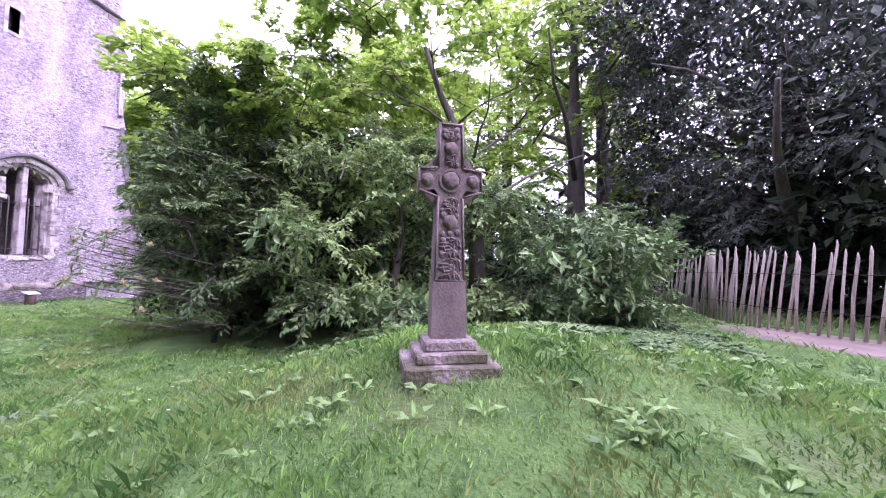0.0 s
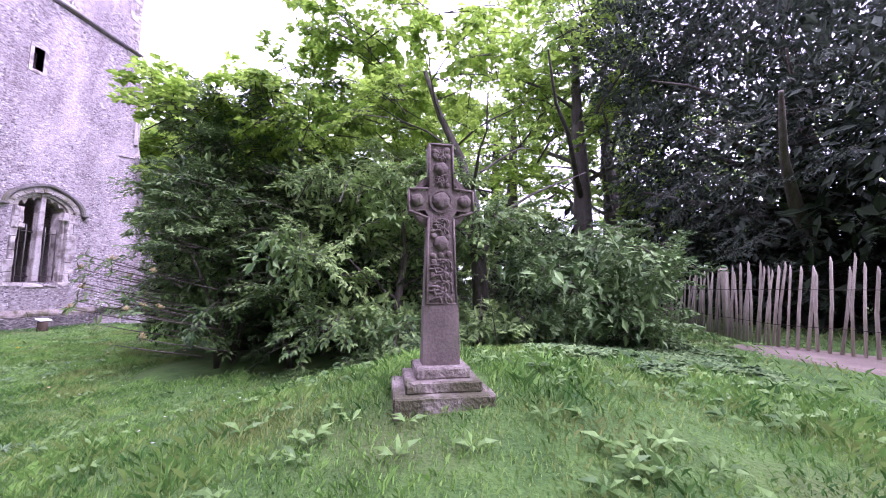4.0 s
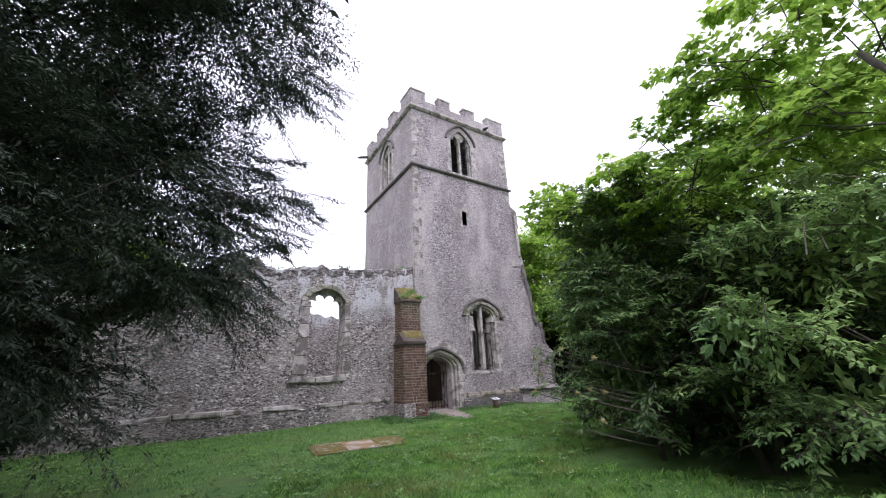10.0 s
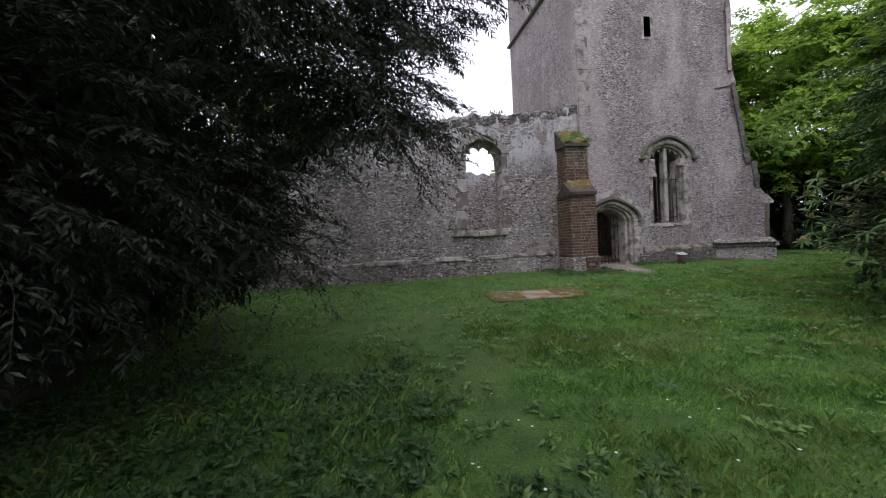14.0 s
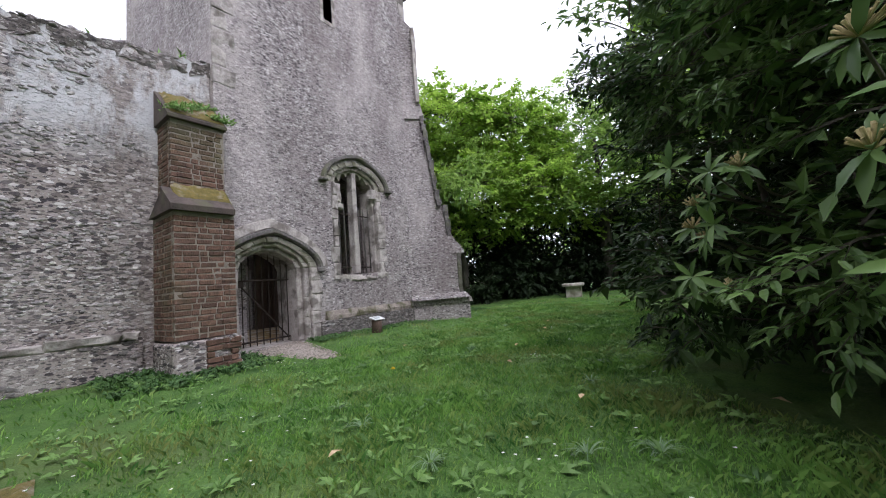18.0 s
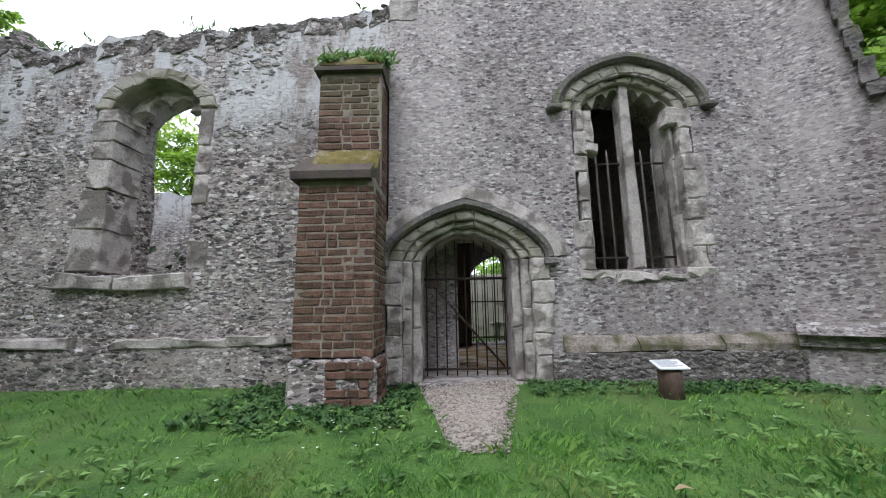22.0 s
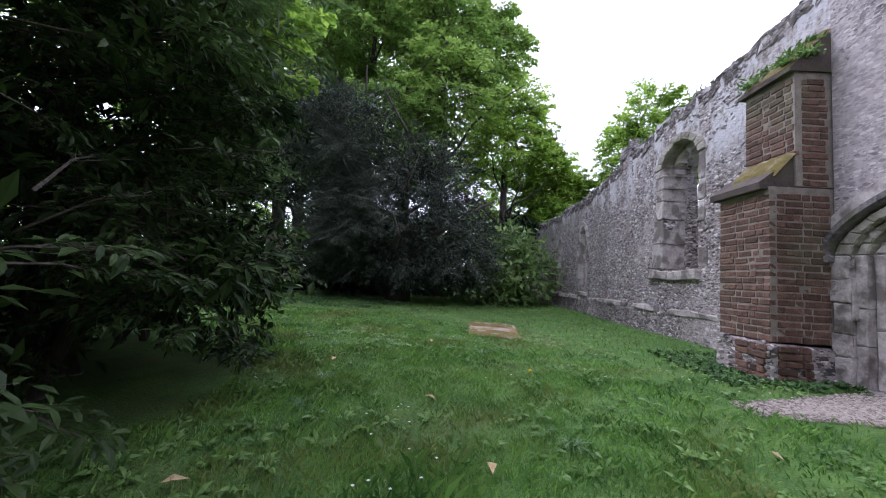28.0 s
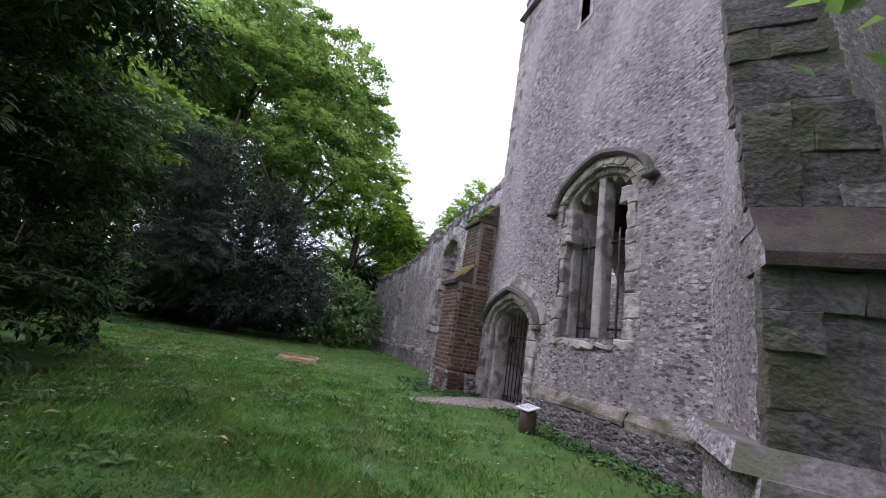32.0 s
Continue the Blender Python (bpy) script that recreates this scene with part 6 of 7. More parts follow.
yew(1.6, -21.4, [(1.4, -21.2, 4.6, 3.6, 3.2, 4.0), (-0.6, -20.8, 4.4, 2.2, 1.8, 2.2), (3.8, -19.6, 5.2, 2.8, 2.2, 3.8), (-2.0, -22.6, 4.6, 2.6, 2.4, 2.8), (2.4, -20.6, 2.4, 3.2, 1.8, 2.2), (1.8, -21.2, 9.2, 3.6, 3.0, 3.6), (4.6, -19.4, 9.4, 3.2, 2.6, 3.4)], 620, 55, "tall dark yew overhanging the paling fence", core=30000, leafy=0.24, reach=1.7, deep=0.76)

# ---- woodland round the churchyard ----
WOOD = [  # x, y, height, crown radius, tone
    (-17.5, -6.0, 22, 5.0, 0), (-17.5, -10.5, 24, 5.6, 0), (-22.5, -1.6, 17, 4.4, 1), (-24.5, 2.6, 11.5, 3.6, 1), (-16.5, -14.8, 19, 4.8, 0), (-20.5, -15.5, 19, 4.8, 0), (-29, 5.0, 11, 3.8, 1), (-22, 8.4, 16.0, 4.0, 1), (-13.5, 13, 12, 3.6, 1), (-6, 13.5, 8.5, 3.4, 0),
    (9.4, 6.8, 12, 4.2, 1), (12.5, 4.4, 13, 4.6, 1), (16, 2.0, 13, 4.6, 1), (18.5, -2.5, 13, 4.6, 0), (20, -8, 13, 4.4, 0), (12.5, -14.5, 13, 4.0, 0), (6.5, -17.6, 16, 3.2, 1), (7.8, -19.0, 15, 3.4, 0), (8.5, -15.2, 13, 3.4, 1), (12, -21, 14, 4.4, 0),
    # the tree at (-13.5, -18.4) is added out of view, to shade the first lawn
    (-18, -22, 13, 4.4, 0), (-9, -27, 14, 4.6, 0), (2, -29, 14, 4.6, 0), (12, -28, 14, 4.6, 0), (5, 17, 11, 4, 0), (-10.5, 11.5, 7.4, 2.8, 1), (-13.5, -18.4, 13, 4.2, 0), (-20.5, -11.5, 27, 5.6, 0)]
for i, (x, y, h, cr, tone) in enumerate(WOOD):
    rr = random.Random(100 + i)
    mounds = [(x, y, h * 0.68, cr * 0.8, cr * 0.8, h * 0.3)]
    for k in range(6):
        a = k * 1.05 + rr.random()
        mounds.append((x + cr * 0.62 * math.cos(a), y + cr * 0.62 * math.sin(a), h * rr.uniform(0.26, 0.74), cr * rr.uniform(0.38, 0.55), cr * rr.uniform(0.38, 0.55), h * rr.uniform(0.1, 0.17)))
    if 9 < i < 15:
        mounds += [(x - 1.4, y - 2.6, 5.6, 2.7, 2.4, 2.0), (x + 1.2, y - 2.4, 4.4, 2.2, 2.0, 1.8)]
    tree("woodland_tree", ("broad sycamore in bright spring leaf at the churchyard edge", "dense dark-leaved tree at the churchyard edge")[1 - tone], x, y, h, 0.24 + 0.008 * h, mounds, M_MAPLE if tone else M_DARKLEAF, bark=M_GREYBARK, boughs=620 if i in (0, 1, 2, 3, 7, 27) else 380 if i == 4 else 400 if 9 < i < 14 else 120 if 14 < i < 20 else 60 if 19 < i < 24 else 150, twigs=8, per=7, reach=1.7, core=300 if 14 < i < 20 else 5000 if i < 15 else 1500, core_size=0.34, core_scale=0.82,
         length=0.24, width=0.185, seed=200 + i, limbs=10, shell=0.4, low=-0.5, gaps=-0.35)
# undergrowth below the trees, its deep shade put into the leaf colour
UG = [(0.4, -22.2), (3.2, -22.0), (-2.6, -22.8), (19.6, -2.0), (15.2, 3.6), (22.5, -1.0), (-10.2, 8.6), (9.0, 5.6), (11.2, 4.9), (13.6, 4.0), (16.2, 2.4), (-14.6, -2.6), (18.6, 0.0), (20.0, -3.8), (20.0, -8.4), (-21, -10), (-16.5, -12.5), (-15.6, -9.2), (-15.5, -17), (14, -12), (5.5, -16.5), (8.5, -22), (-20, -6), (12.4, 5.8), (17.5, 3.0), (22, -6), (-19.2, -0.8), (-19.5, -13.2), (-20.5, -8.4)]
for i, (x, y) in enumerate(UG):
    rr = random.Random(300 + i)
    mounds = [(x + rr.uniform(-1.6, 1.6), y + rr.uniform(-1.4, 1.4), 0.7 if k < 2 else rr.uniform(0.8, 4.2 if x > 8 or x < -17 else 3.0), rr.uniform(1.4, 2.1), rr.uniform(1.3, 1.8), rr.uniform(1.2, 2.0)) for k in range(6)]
    tree("undergrowth", "undergrowth beneath the churchyard trees, mostly with shade put into the leaf colour", x, y, 2.6, 0.06, mounds, M_DARKUG if i != 11 else M_SHRUB, boughs=80 if i != 11 else 260, twigs=7, per=6, reach=0.9 if i != 11 else 0.6, length=0.22 if i != 11 else 0.11, width=0.1 if i != 11 else 0.05, seed=320 + i, limbs=7, category="shrub", low=-0.6, core=2400, core_size=0.4, core_scale=0.84)


# far belt of trees that closes the view
def far_belt():
    r = np.random.default_rng(77)
    ms = []
    for k in range(90):
        a = k / 90 * math.tau
        rad = r.uniform(42, 58)
        ms.append((-2 + rad * math.cos(a), -6 + rad * math.sin(a), r.uniform(2.5, 6.0), r.uniform(3, 5), r.uniform(3, 5), r.uniform(3, 5.5)))
    return crown_mesh("far_woodland", ms, 3000, 10, 0.7, 0.75, 0.55, M_DARKLEAF, 78, shell=0.5, low=-0.8)


tagged(new("far_woodland", far_belt()), "distant belt of woodland round the churchyard", "woodland", kind="stuff")

# ---- grass ----
ROUTE = np.array([(-6.5, -14.3), (-8.0, -14.1), (-8.7, -13.0), (-8.2, -11.2), (-4.6, -8.2), (-1.6, -6.2), (0, -4.8), (3.5, -5.2), (7.2, -4.2)])


def route_gap(p):
    best = np.full(len(p), 1e9)
    for a, b in zip(ROUTE, ROUTE[1:]):
        ab = b - a
        s = np.clip(((p - a) @ ab) / (ab @ ab), 0, 1)
        best = np.minimum(best, np.linalg.norm(p - a - s[:, None] * ab, axis=1))
    return best


def on_lawn(p):
    x, y = p[:, 0], p[:, 1]
    ok = (y < 0.02) & ~((x > -2.12) & (x < -1.13) & (y > -0.87))
    ok &= ~((np.abs(x + 4.85) < 0.95) & (np.abs(y + 3.9) < 0.5))
    ok &= ~((np.abs(x + 0.12) < np.interp(y, (-2.0, -1.2, -0.2, 0.2), (0.12, 0.3, 0.55, 0.6))) & (y > -1.9))
    ok &= ~((np.abs(x + 5.34) < 0.27) & (np.abs(y + 13.68) < 0.29))
    ok &= ~((x > -4.2) & (x < -1.6) & (y < -17.9) & (y > -20))
    for m in RH[:5] + [WEST[0]]:
        ok &= ((x - m[0]) / (m[3] * 0.8)) ** 2 + ((y - m[1]) / (m[4] * 0.8)) ** 2 > 1
    return ok


def heights(p):
    return np.array([gz(a, b) for a, b in p])


TRAIL = [(np.interp(s, range(6), (-8.5, -8.0, -7.55, -7.42, -7.5, -7.2)), np.interp(s, range(6), (-13.4, -11.4, -9.9, -8.0, -6.0, -4.2))) for s in np.linspace(0, 5, 60)]


def blades(n, box, near, hgt, wid, seed, clump=0.5, only=-9):
    r = np.random.default_rng(seed)
    p = r.uniform((box[0], box[1]), (box[2], box[3]), (n, 2))
    gap = route_gap(p)
    p = p[(gap > near[0]) & (gap <= near[1]) & on_lawn(p)]
    trail = np.min([np.abs(p[:, 0] - x) + np.abs(p[:, 1] - y) for x, y in TRAIL], axis=0)
    p = p[(trail > 0.34) | (r.random(len(p)) < 0.4)]
    trail = np.min([np.abs(p[:, 0] - x) + np.abs(p[:, 1] - y) for x, y in TRAIL], axis=0)
    tuft = np.array([noise.noise((a * 1.1, b * 1.1, 2)) * 0.6 + noise.noise((a * 4.3, b * 4.3, 7)) * 0.4 for a, b in p])
    p, tuft, trail = p[tuft > only], tuft[tuft > only], trail[tuft > only]
    k = len(p)
    base = np.column_stack([p, heights(p) - 0.01])
    a = r.random(k) * math.tau
    h = hgt * (0.75 + clump * tuft) * r.uniform(0.5, 1.5, k) * np.clip(trail / 0.5, 0.45, 1)
    lean = np.column_stack([np.cos(a), np.sin(a), np.zeros(k)]) * (h * r.uniform(0.1, 1.0, k))[:, None]
    side = np.column_stack([-np.sin(a), np.cos(a), np.zeros(k)]) * (wid * r.uniform(0.6, 1.4, k) / 2)[:, None]
    up = np.array([0, 0, 1.0]) * h[:, None]
    mid = base + up * 0.6 + lean * 0.3
    v = np.stack([base - side * 0.6, base + side * 0.6, mid + side, base + up * 0.92 + lean], 1).reshape(-1, 3)
    i = np.arange(k)[:, None] * 4
    f = np.concatenate([i + [0, 1, 2], i + [0, 2, 3]], 1).reshape(-1, 3)
    return v, f


sets = [blades(430000, (-12, -18.5, 10, 0), (0, 2.0), 0.06, 0.0075, 85, 0.8), blades(370000, (-12, -18.5, 10, 0), (0, 3.2), 0.07, 0.0085, 81, 1.0), blades(70000, (-12, -18.5, 10, 0), (0, 3.2), 0.1, 0.009, 84, 1.0, 0.1), blades(110000, (-19, -23, 13, 0), (3.2, 30), 0.085, 0.012, 82), blades(40000, (-32, -28, 26, 0), (9, 60), 0.12, 0.03, 83)]
vv, ff, off = [], [], 0
for v, f in sets:
    vv.append(v)
    ff.append(f + off)
    off += len(v)
tagged(new("lawn_grass", fast_mesh("lawn_grass", np.concatenate(vv), np.concatenate(ff), M_GRASS)), "short uneven churchyard grass, trodden thin along the path", "grass", kind="stuff")


def blotch(p, cx, cy, rx, ry):
    """An uneven round stand of plants."""
    d = ((p[:, 0] - cx) / rx) ** 2 + ((p[:, 1] - cy) / ry) ** 2
    return d + np.array([0.9 * noise.noise((a * 0.9, b * 0.9, 3)) + 0.6 * noise.noise((a * 2.7, b * 2.7, 5)) for a, b in p]) < 0.8


def rosettes_on_ground(name, n, box, length, width, per, mat, seed, label, rise=0.5, mask=None):
    r = np.random.default_rng(seed)
    p = r.uniform((box[0], box[1]), (box[2], box[3]), (n, 2))
    p = p[on_lawn(p)]
    if mask is not None:
        p = p[mask(p)]
    c = np.column_stack([p, heights(p) + r.uniform(0.0, 0.04, len(p))])
    up = np.tile([0.0, 0.0, 1.0], (len(c), 1)) + r.normal(size=(len(c), 3)) * 0.2
    k = len(c) * per
    w = np.repeat(unit(up), per, 0)
    ang = r.random(k) * math.tau
    out = np.column_stack([np.cos(ang), np.sin(ang), np.zeros(k)])
    ln = length * r.uniform(0.5, 1.3, k)
    v, f = leaf_arrays(np.repeat(c, per, 0) + out * 0.01, out + w * (rise * r.uniform(0.3, 1.5, k))[:, None], w, ln, width * ln / length, 0.1, 0.5)
    return tagged(new(name, fast_mesh(name, v, f, mat)), label, "weeds", kind="stuff")


rosettes_on_ground("lawn_weeds", 6500, (-12, -20, 9, -0.3), 0.09, 0.03, 7, M_WEED, 91, "dandelion and plantain rosettes in the grass", 0.5, lambda p: np.array([noise.noise((a * 0.7, b * 0.7, 13)) + 0.5 * noise.noise((a * 2.3, b * 2.3, 17)) for a, b in p]) > -0.05)
rosettes_on_ground("shade_weeds", 9000, (-14, -14, -6, -4), 0.075, 0.032, 9, M_NETTLE, 93, "low nettles in the shade of the yew", 0.9, lambda p: blotch(p, -10.7, -9.9, 3.4, 3.2))
rosettes_on_ground("cross_weeds", 5600, (-4.6, -17.6, 1.5, -14.3), 0.07, 0.048, 9, M_IVY, 95, "ivy and ground elder spreading round the cross", 0.7, lambda p: blotch(p, -1.6, -15.6, 3.0, 1.7))
rosettes_on_ground("foot_nettles", 480, (-2.9, -1.5, -0.75, 0.0), 0.07, 0.032, 9, M_NETTLE, 97, "young nettles at the foot of the buttress", 1.2)
rosettes_on_ground("wall_weeds", 650, (0.6, -0.6, 7.5, 0.0), 0.065, 0.03, 8, M_NETTLE, 98, "low weeds along the foot of the tower", 1.0)

# grass tufts on the buttress top and on the wall head
def tuft_mesh(name, spots, per, length, mat, seed, wide=0.06, spread=0.1, sprawl=0.5):
    r = np.random.default_rng(seed)
    c = np.repeat(np.array(spots, float), per, 0)
    k = len(c)
    c[:, :2] += r.normal(size=(k, 2)) * spread
    al = np.column_stack([r.normal(size=(k, 2)) * sprawl, np.ones(k)])
    v, f = leaf_arrays(c, al, r.normal(size=(k, 3)) + [0, -1, 0], length * r.uniform(0.4, 1.3, k), length * wide, 0.1, 0.6)
    return fast_mesh(name, v, f, mat)


tagged(new("buttress_plants", tuft_mesh("buttress_plants", [(UX0 + 0.1 + 0.09 * i, UY + 0.05 + 0.06 * (i % 7), 4.24 + 0.055 * (i % 7)) for i in range(9)], 110, 0.11, M_WEED, 5, 0.3, 0.09, 1.1)), "grass and weeds growing on the buttress top", "weeds", kind="stuff")
spots = [(R.uniform(-18.5, -1.5), NY + R.uniform(0.05, 0.7), 0) for k in range(70)]
spots = [(x, y, np.interp(x, [q[0] for q in NTOP], [q[1] for q in NTOP]) + 0.04) for x, y, z in spots]
tagged(new("wall_head_plants", tuft_mesh("wall_head_plants", spots, 16, 0.16, M_WEED, 6)), "sparse grass on the broken wall head", "weeds", kind="stuff")

# ---- bricks of the buttress, one by one ----
def brick_mesh(l, w, h):
    bm = box_bm(-l / 2, -w / 2, -h / 2, l / 2, w / 2, h / 2, 0.009, 0.007)
    me = bpy.data.meshes.new("brick")
    bm.to_mesh(me)
    bm.free()
    me.materials.append(M_BRICK)
    return me


BRICKS = {k: [brick_mesh(k - 0.015, 0.09, 0.077) for j in range(6)] for k in (0.24, 0.12)}


def lay(x0, x1, y, z0, z1, turn=0, skip=None):
    """One face of brickwork; turn 0 faces -y, 90 faces +x and -90 faces -x."""
    course = 0
    z = z0 + 0.046
    while z < z1 - 0.035:
        s, k = -R.uniform(0.0, 0.08), course % 2 + R.randrange(2)
        L = x1 - x0
        while s < L - 0.05:
            l = 0.24 if (k % 2 == 0) else 0.12
            if L - s < 0.18:
                l = 0.12
            u = min(max(x0 + s + l / 2, x0 + l / 2 - 0.004), x1 - l / 2 + 0.004)
            if skip and R.random() < skip:
                s += l
                k += 1
                continue
            ob = new("brick", BRICKS[l][R.randrange(6)])
            fl = R.uniform(-0.004, 0.007)
            if turn == 0:
                m = pose(u, y + 0.045 + fl - 0.006, z + R.uniform(-0.003, 0.003), 0, 0, R.uniform(-1, 1))
            else:
                sg = 1 if turn > 0 else -1
                m = pose(y - sg * (0.045 - 0.006 + fl), u, z + R.uniform(-0.003, 0.003), 0, 0, 90 + R.uniform(-1, 1))
            ob.parent, ob.matrix_parent_inverse, ob.matrix_basis = butt, BI, m
            s += l
            k += 1
        z += 0.093
        course += 1


lay(BX0, BX1, BY, 0.44, 2.46)
lay(BY + 0.09, -0.02, BX1, 0.44, 2.46, 90)
lay(BY + 0.09, NY - 0.02, BX0, 0.44, 2.46, -90)
lay(UX0, UX1, UY, 2.9, 4.06)
lay(BX0 + 0.4, BX1 + 0.03, BY - 0.075, -0.05, 0.43, 0, 0.12)
lay(BY + 0.05, -0.3, BX1 + 0.075, -0.05, 0.43, 90, 0.15)
lay(UY + 0.09, -0.02, UX1, 2.5, 4.06, 90)
lay(UY + 0.09, NY - 0.02, UX0, 2.75, 4.06, -90)


# ---- flints of the nave wall, proud of their mortar ----
def flint_shape(seed):
    bm = bmesh.new()
    bmesh.ops.create_icosphere(bm, subdivisions=1, radius=0.5)
    r = random.Random(seed)
    for v in bm.verts:
        v.co *= r.uniform(0.75, 1.15)
    v = np.array([v.co[:] for v in bm.verts])
    f = np.array([[q.index for q in p.verts] for p in bm.faces])
    bm.free()
    return v, f


SHAPES = [flint_shape(k) for k in range(6)]


def in_hole(x, z):
    if z > 3.75 and noise.noise((x * 1.1, z * 0.6, 40)) > -0.1:
        return True
    if -5.75 < x < -3.75 and 1.3 < z < 4.75:
        return True
    return (abs(x + 10.7) < 0.6 and 0.6 < z < 3.6) or (abs(x + 13.8) < 0.68 and 0.5 < z < 3.4)


def scatter_flints(x0, x1, zlo, ztop, y, n, seed, size, skip, zhi=5.9):
    r = np.random.default_rng(seed)
    vs, fs, off = [], [], 0
    for k in range(n):
        x, z = r.uniform(x0, x1), r.uniform(zlo, zhi)
        if z > ztop(x) or skip(x, z) or noise.noise((x * 0.8, z * 0.8, seed)) + 0.4 * noise.noise((x * 3, z * 3, seed)) < -0.12:
            continue
        v, f = SHAPES[k % 6]
        s = size * r.uniform(0.55, 1.5)
        q = v * [s * r.uniform(0.9, 1.5), 0.05, s * r.uniform(0.45, 0.8)]
        a = r.normal() * 0.25
        q = np.column_stack([q[:, 0] * math.cos(a) - q[:, 2] * math.sin(a), q[:, 1], q[:, 0] * math.sin(a) + q[:, 2] * math.cos(a)])
        vs.append(q + [x, y + r.uniform(-0.004, 0.014), z])
        fs.append(f + off)
        off += len(v)
    return np.concatenate(vs), np.concatenate(fs)


top = lambda x: float(np.interp(x, [q[0] for q in NTOP], [q[1] for q in NTOP])) - 0.05
def close_by(x, z):
    return -4.0 < x < -2.25 and 0.66 < z < 2.1


v, f = scatter_flints(-20.7, -2.25, 0.66, top, NY, 20000, 61, 0.075, lambda x, z: in_hole(x, z) or close_by(x, z))
o = new("flint_facing", fast_mesh("flint_facing", v, f, M_FLINT))
o.parent, o.matrix_parent_inverse = nave, VI
tagged(o, "small grey and white flints set in mortar", kind="stuff")


def near_door(x, z):
    return (abs(x - DOOR_X) < 1.3 and z < 2.75) or (abs(x - WIN_X) < 1.2 and 1.15 < z < 4.9) or (-2.2 < x < -1.12 and z < 4.9) or (1.35 < x < 1.9 and z > 8)


v, f = scatter_flints(TX0 + 0.02, TX1 - 0.5, 0.62, lambda x: 5.8, 0.012, 8000, 62, 0.042, near_door)
o = new("flint_facing", fast_mesh("flint_facing", v, f, M_FLINT))
o.parent, o.matrix_parent_inverse = tower, TINV
tagged(o, "flints showing through the worn render", kind="stuff")
v, f = scatter_flints(BX0 - 0.02, BX1 + 0.04, -0.05, lambda x: 0.44, BY - 0.05, 190, 64, 0.07, lambda x, z: False, 0.44)
o = new("foot_rubble", fast_mesh("foot_rubble", v, f, M_FLINT))
o.parent, o.matrix_parent_inverse = butt, BI
tagged(o, "broken flints of the buttress foot", kind="stuff")
v, f = scatter_flints(1.0, 4.9, 0.0, lambda x: 0.36, -0.1, 900, 63, 0.075, lambda x, z: False, 0.36)
o = new("footing_rubble", fast_mesh("footing_rubble", v, f, M_DARKFLINT))
o.parent, o.matrix_parent_inverse = tower, TINV
tagged(o, "rubble flints of the tower footing", kind="stuff")

v, f = scatter_flints(-20.6, -2.3, -0.1, lambda x: 0.5, NY - 0.09, 2600, 65, 0.085, lambda x, z: False, 0.5)
o = new("footing_rubble", fast_mesh("footing_rubble", v, f, M_DARKFLINT))
o.parent, o.matrix_parent_inverse = nave, VI
tagged(o, "rubble flints of the nave footing", kind="stuff")

# broken flints lying on the wall head
r = np.random.default_rng(68)
vs, fs, off = [], [], 0
for k in range(1500):
    x, y = r.uniform(-20.6, -1.2), NY + r.uniform(-0.03, 0.8)
    v, f = SHAPES[k % 6]
    q = v * r.uniform(0.05, 0.12) * [1.3, r.uniform(0.7, 1.2), 0.5]
    vs.append(q + [x, y, top(x) + 0.045 + r.uniform(-0.06, 0.03)])
    fs.append(f + off)
    off += len(v)
o = new("head_rubble", fast_mesh("head_rubble", np.concatenate(vs), np.concatenate(fs), M_FLINT))
o.parent, o.matrix_parent_inverse = nave, VI
tagged(o, "broken flints lying loose on the wall head", kind="stuff")

# ---- loose pebbles of the gravel bed ----
r = np.random.default_rng(66)
vs, fs, off = [], [], 0
for k in range(2600):
    x, y = r.uniform(-0.75, 0.55), r.uniform(-2.0, 0.2)
    if abs(x + 0.12) > np.interp(y, (-2.0, -1.2, -0.2, 0.2), (0.2, 0.38, 0.6, 0.6)):
        continue
    v, f = SHAPES[k % 6]
    q = v * r.uniform(0.016, 0.036) * [1, r.uniform(0.7, 1.2), 0.6]
    vs.append(q + [x, y, gz(x, y) + 0.022])
    fs.append(f + off)
    off += len(v)
tagged(new("pebbles", fast_mesh("pebbles", np.concatenate(vs), np.concatenate(fs), M_GRAVEL)), "loose pale pebbles before the church door", "gravel", kind="stuff")


# ---- single flints beside the buttress ----
FLINTS = [fast_mesh("flint", v, f, M_FLINT) for v, f in SHAPES]
r = np.random.default_rng(69)
count = 0
while count < 290:
    x, z = r.uniform(-4.0, -2.27), r.uniform(0.68, 2.1)
    if in_hole(x, z):
        continue
    ob = new("flint", FLINTS[count % 6])
    s = 0.07 * r.uniform(0.6, 1.5)
    ob.parent, ob.matrix_parent_inverse = nave, VI
    ob.matrix_basis = pose(x, NY + r.uniform(-0.004, 0.014), z, 0, r.normal() * 14, 0) @ Matrix.Diagonal((s * r.uniform(0.9, 1.5), 0.05, s * r.uniform(0.45, 0.8), 1.0))
    count += 1

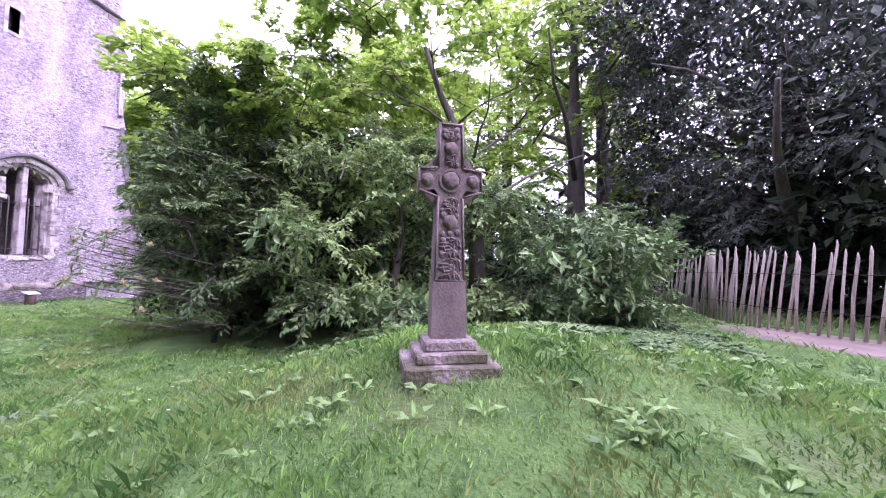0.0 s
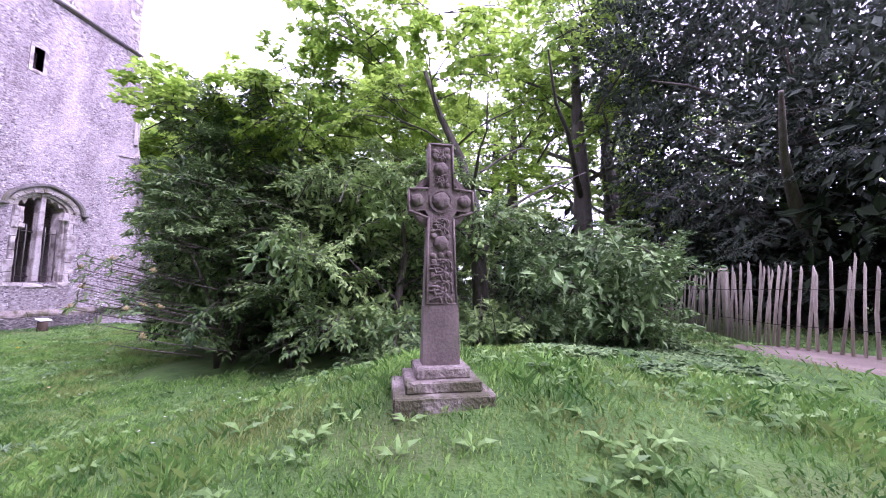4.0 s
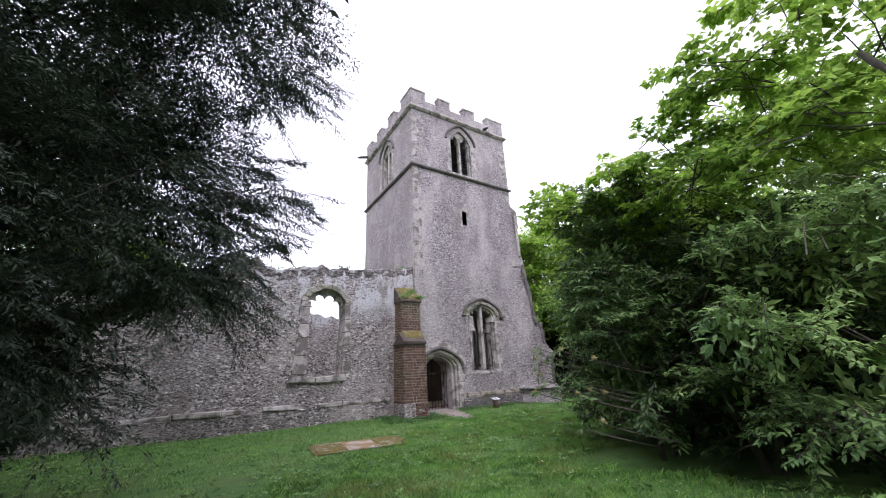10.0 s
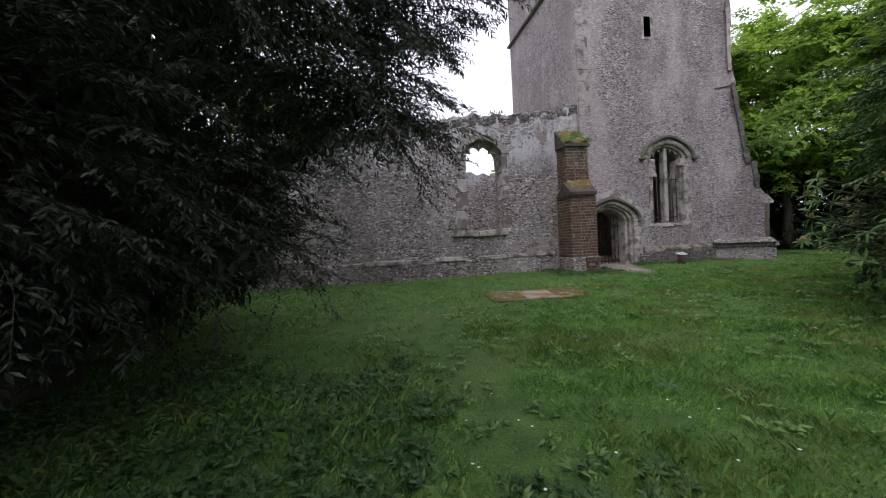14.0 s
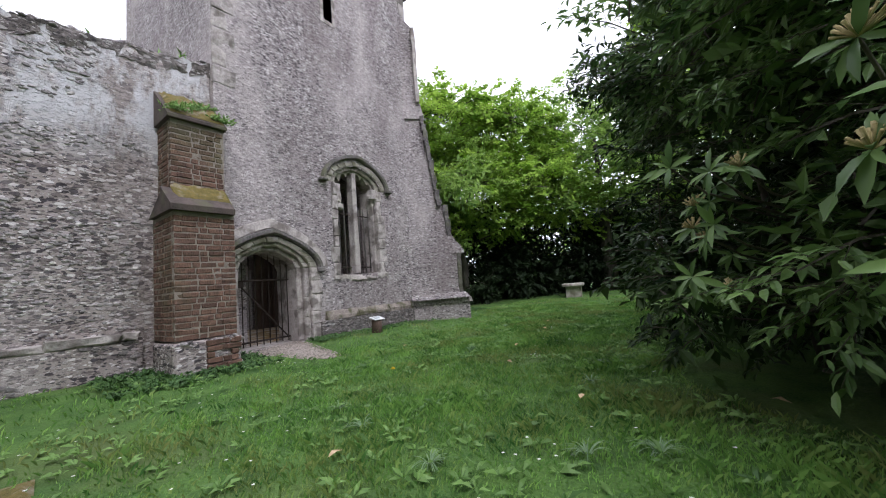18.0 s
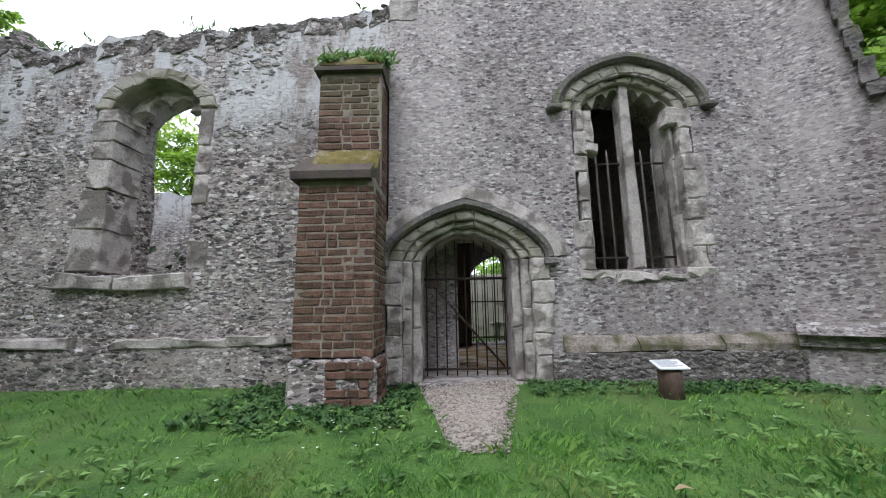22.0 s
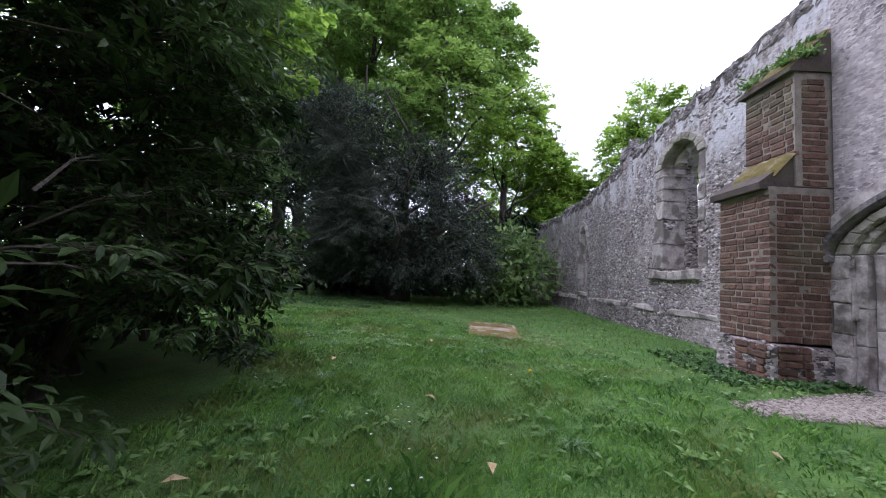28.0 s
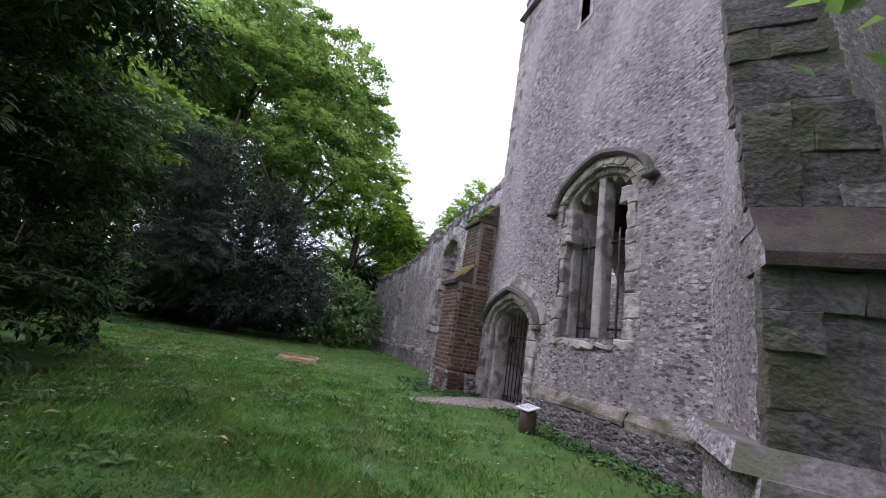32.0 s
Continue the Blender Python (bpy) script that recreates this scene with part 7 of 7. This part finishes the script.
# ---- strap-leaved bulb clumps, fallen leaves and one yellow flower in the lawn ----
CLUMPS = [(-1.8, -6.6), (-1.9, -4.4), (-2.3, -5.8), (-1.6, -6.95), (-3.0, -5.7), (-2.1, -4.95), (-4.9, -10.0), (-6.0, -9.0), (0.6, -6.1), (2.0, -6.2), (-3.4, -5.1), (-5.4, -6.1), (3.6, -3.3), (5.2, -2.8), (-7.4, -12.0), (-6.6, -12.6), (-5.9, -7.5), (-2.8, -6.9), (1.0, -4.0), (-0.2, -6.2)]
for i, (x, y) in enumerate(CLUMPS):
    root = thing("bulb_clump", "clump of limp pale green strap leaves in the grass", "plant", x, y, gz(x, y), group="bulb clumps in the lawn")
    r = random.Random(400 + i)
    vs, fs = [], []
    for k in range(26):
        a, ln, wd, rise = r.uniform(0, 6.28), r.uniform(0.07, 0.16), r.uniform(0.003, 0.005), r.uniform(0.5, 1.3)
        o, q = Vector((math.cos(a), math.sin(a), 0)), Vector((-math.sin(a), math.cos(a), 0))
        for j in range(5):
            u = j / 4
            c = o * (0.02 + ln * u * (0.6 + 0.4 * u)) + Vector((0, 0, 0.03 + ln * rise * u * (1 - 0.8 * u)))
            wj = wd * (1 - 0.75 * u * u)
            vs += [c - q * wj, c + q * wj]
            if j:
                b = len(vs) - 4
                fs.append((b, b + 1, b + 3, b + 2))
    o = new("leaves", fast_mesh("leaves", vs, fs, M_STRAP))
    o.parent = root
LITTER = [(1.36, -4.62), (1.79, -6.32), (-0.37, -7.55), (-0.9, -6.3), (2.6, -5.9), (0.3, -5.0), (4.4, -4.0), (-3.2, -8.2), (3.1, -4.4), (-2.6, -5.2), (5.6, -4.9), (-6.9, -10.6), (0.9, -2.6)]
for i, (x, y) in enumerate(LITTER):
    r = np.random.default_rng(500 + i)
    v, f = leaf_arrays(np.zeros((1, 3)), np.array([[math.cos(i * 2.1), math.sin(i * 2.1), 0.1]]), np.array([[0.0, 0.1, 1.0]]), 0.13, 0.06, 0.25, 0.4)
    o = new("fallen_leaf", fast_mesh("fallen_leaf", v, f, M_FALLEN))
    o.matrix_world = pose(x, y, gz(x, y) + 0.05)
    tagged(o, "curled dry brown leaf lying on the grass", "leaf", group="fallen leaves")
flower = thing("dandelion", "single yellow dandelion flower in the grass", "flower", -0.73, -3.94, gz(-0.73, -3.94))
part("stalk", tube_bm([(0, 0, 0), (0.01, 0, 0.06), (0.01, 0, 0.1)], [0.004, 0.004, 0.005], 6), M_WEED, flower)
bm = bmesh.new()
for k in range(40):
    a, e = k * 2.4, 0.3 + 1.1 * (k % 8) / 8
    tube_bm([(0.01, 0, 0.1), (0.01 + 0.028 * math.cos(a) * math.sin(e), 0.028 * math.sin(a) * math.sin(e), 0.1 + 0.028 * math.cos(e))], [0.003, 0.004], 4, bm)
part("petals", bm, M_YELLOW, flower)

# ---- sycamore bough over the tower corner ----
tree("woodland_tree", "sycamore whose bough hangs out over the tower corner", 11.6, 3.0, 8.0, 0.2, [(6.05, -0.85, 3.86, 0.6, 0.5, 0.25), (6.7, -0.5, 4.3, 0.7, 0.5, 0.3), (7.6, -0.1, 4.7, 1.4, 1.1, 0.6), (9.2, 0.9, 5.4, 2.0, 1.7, 1.2), (10.8, 1.9, 6.4, 2.2, 2.2, 2.2), (11.2, 2.6, 3.6, 2.2, 1.8, 1.6)], M_DARKLEAF, bark=M_GREYBARK, boughs=150, twigs=8, per=8, reach=0.9, length=0.12, width=0.085, shape=leaf_arrays, seed=290, limbs=9, core=900, core_size=0.3)

# ---- scattered daisies ----
r = np.random.default_rng(611)
p = r.uniform((-8, -12, ), (7, -1), (900, 2))
p = p[on_lawn(p) & (np.array([noise.noise((a * 0.5, b * 0.5, 9)) for a, b in p]) > 0.05)]
k = np.repeat(np.arange(len(p)), 6)
c = np.column_stack([p, heights(p) + r.uniform(0.06, 0.1, len(p))])[k]
a = np.tile(np.arange(6), len(p)) * math.tau / 6
v, f = quad_leaves(c, np.column_stack([np.cos(a), np.sin(a), np.full(len(a), 0.25)]), np.tile([0.0, 0.0, 1.0], (len(a), 1)), 0.013, 0.009)
tagged(new("daisies", fast_mesh("daisies", v, f, M_DAISY)), "tiny white daisies dotted over the lawn", "flowers", kind="stuff")
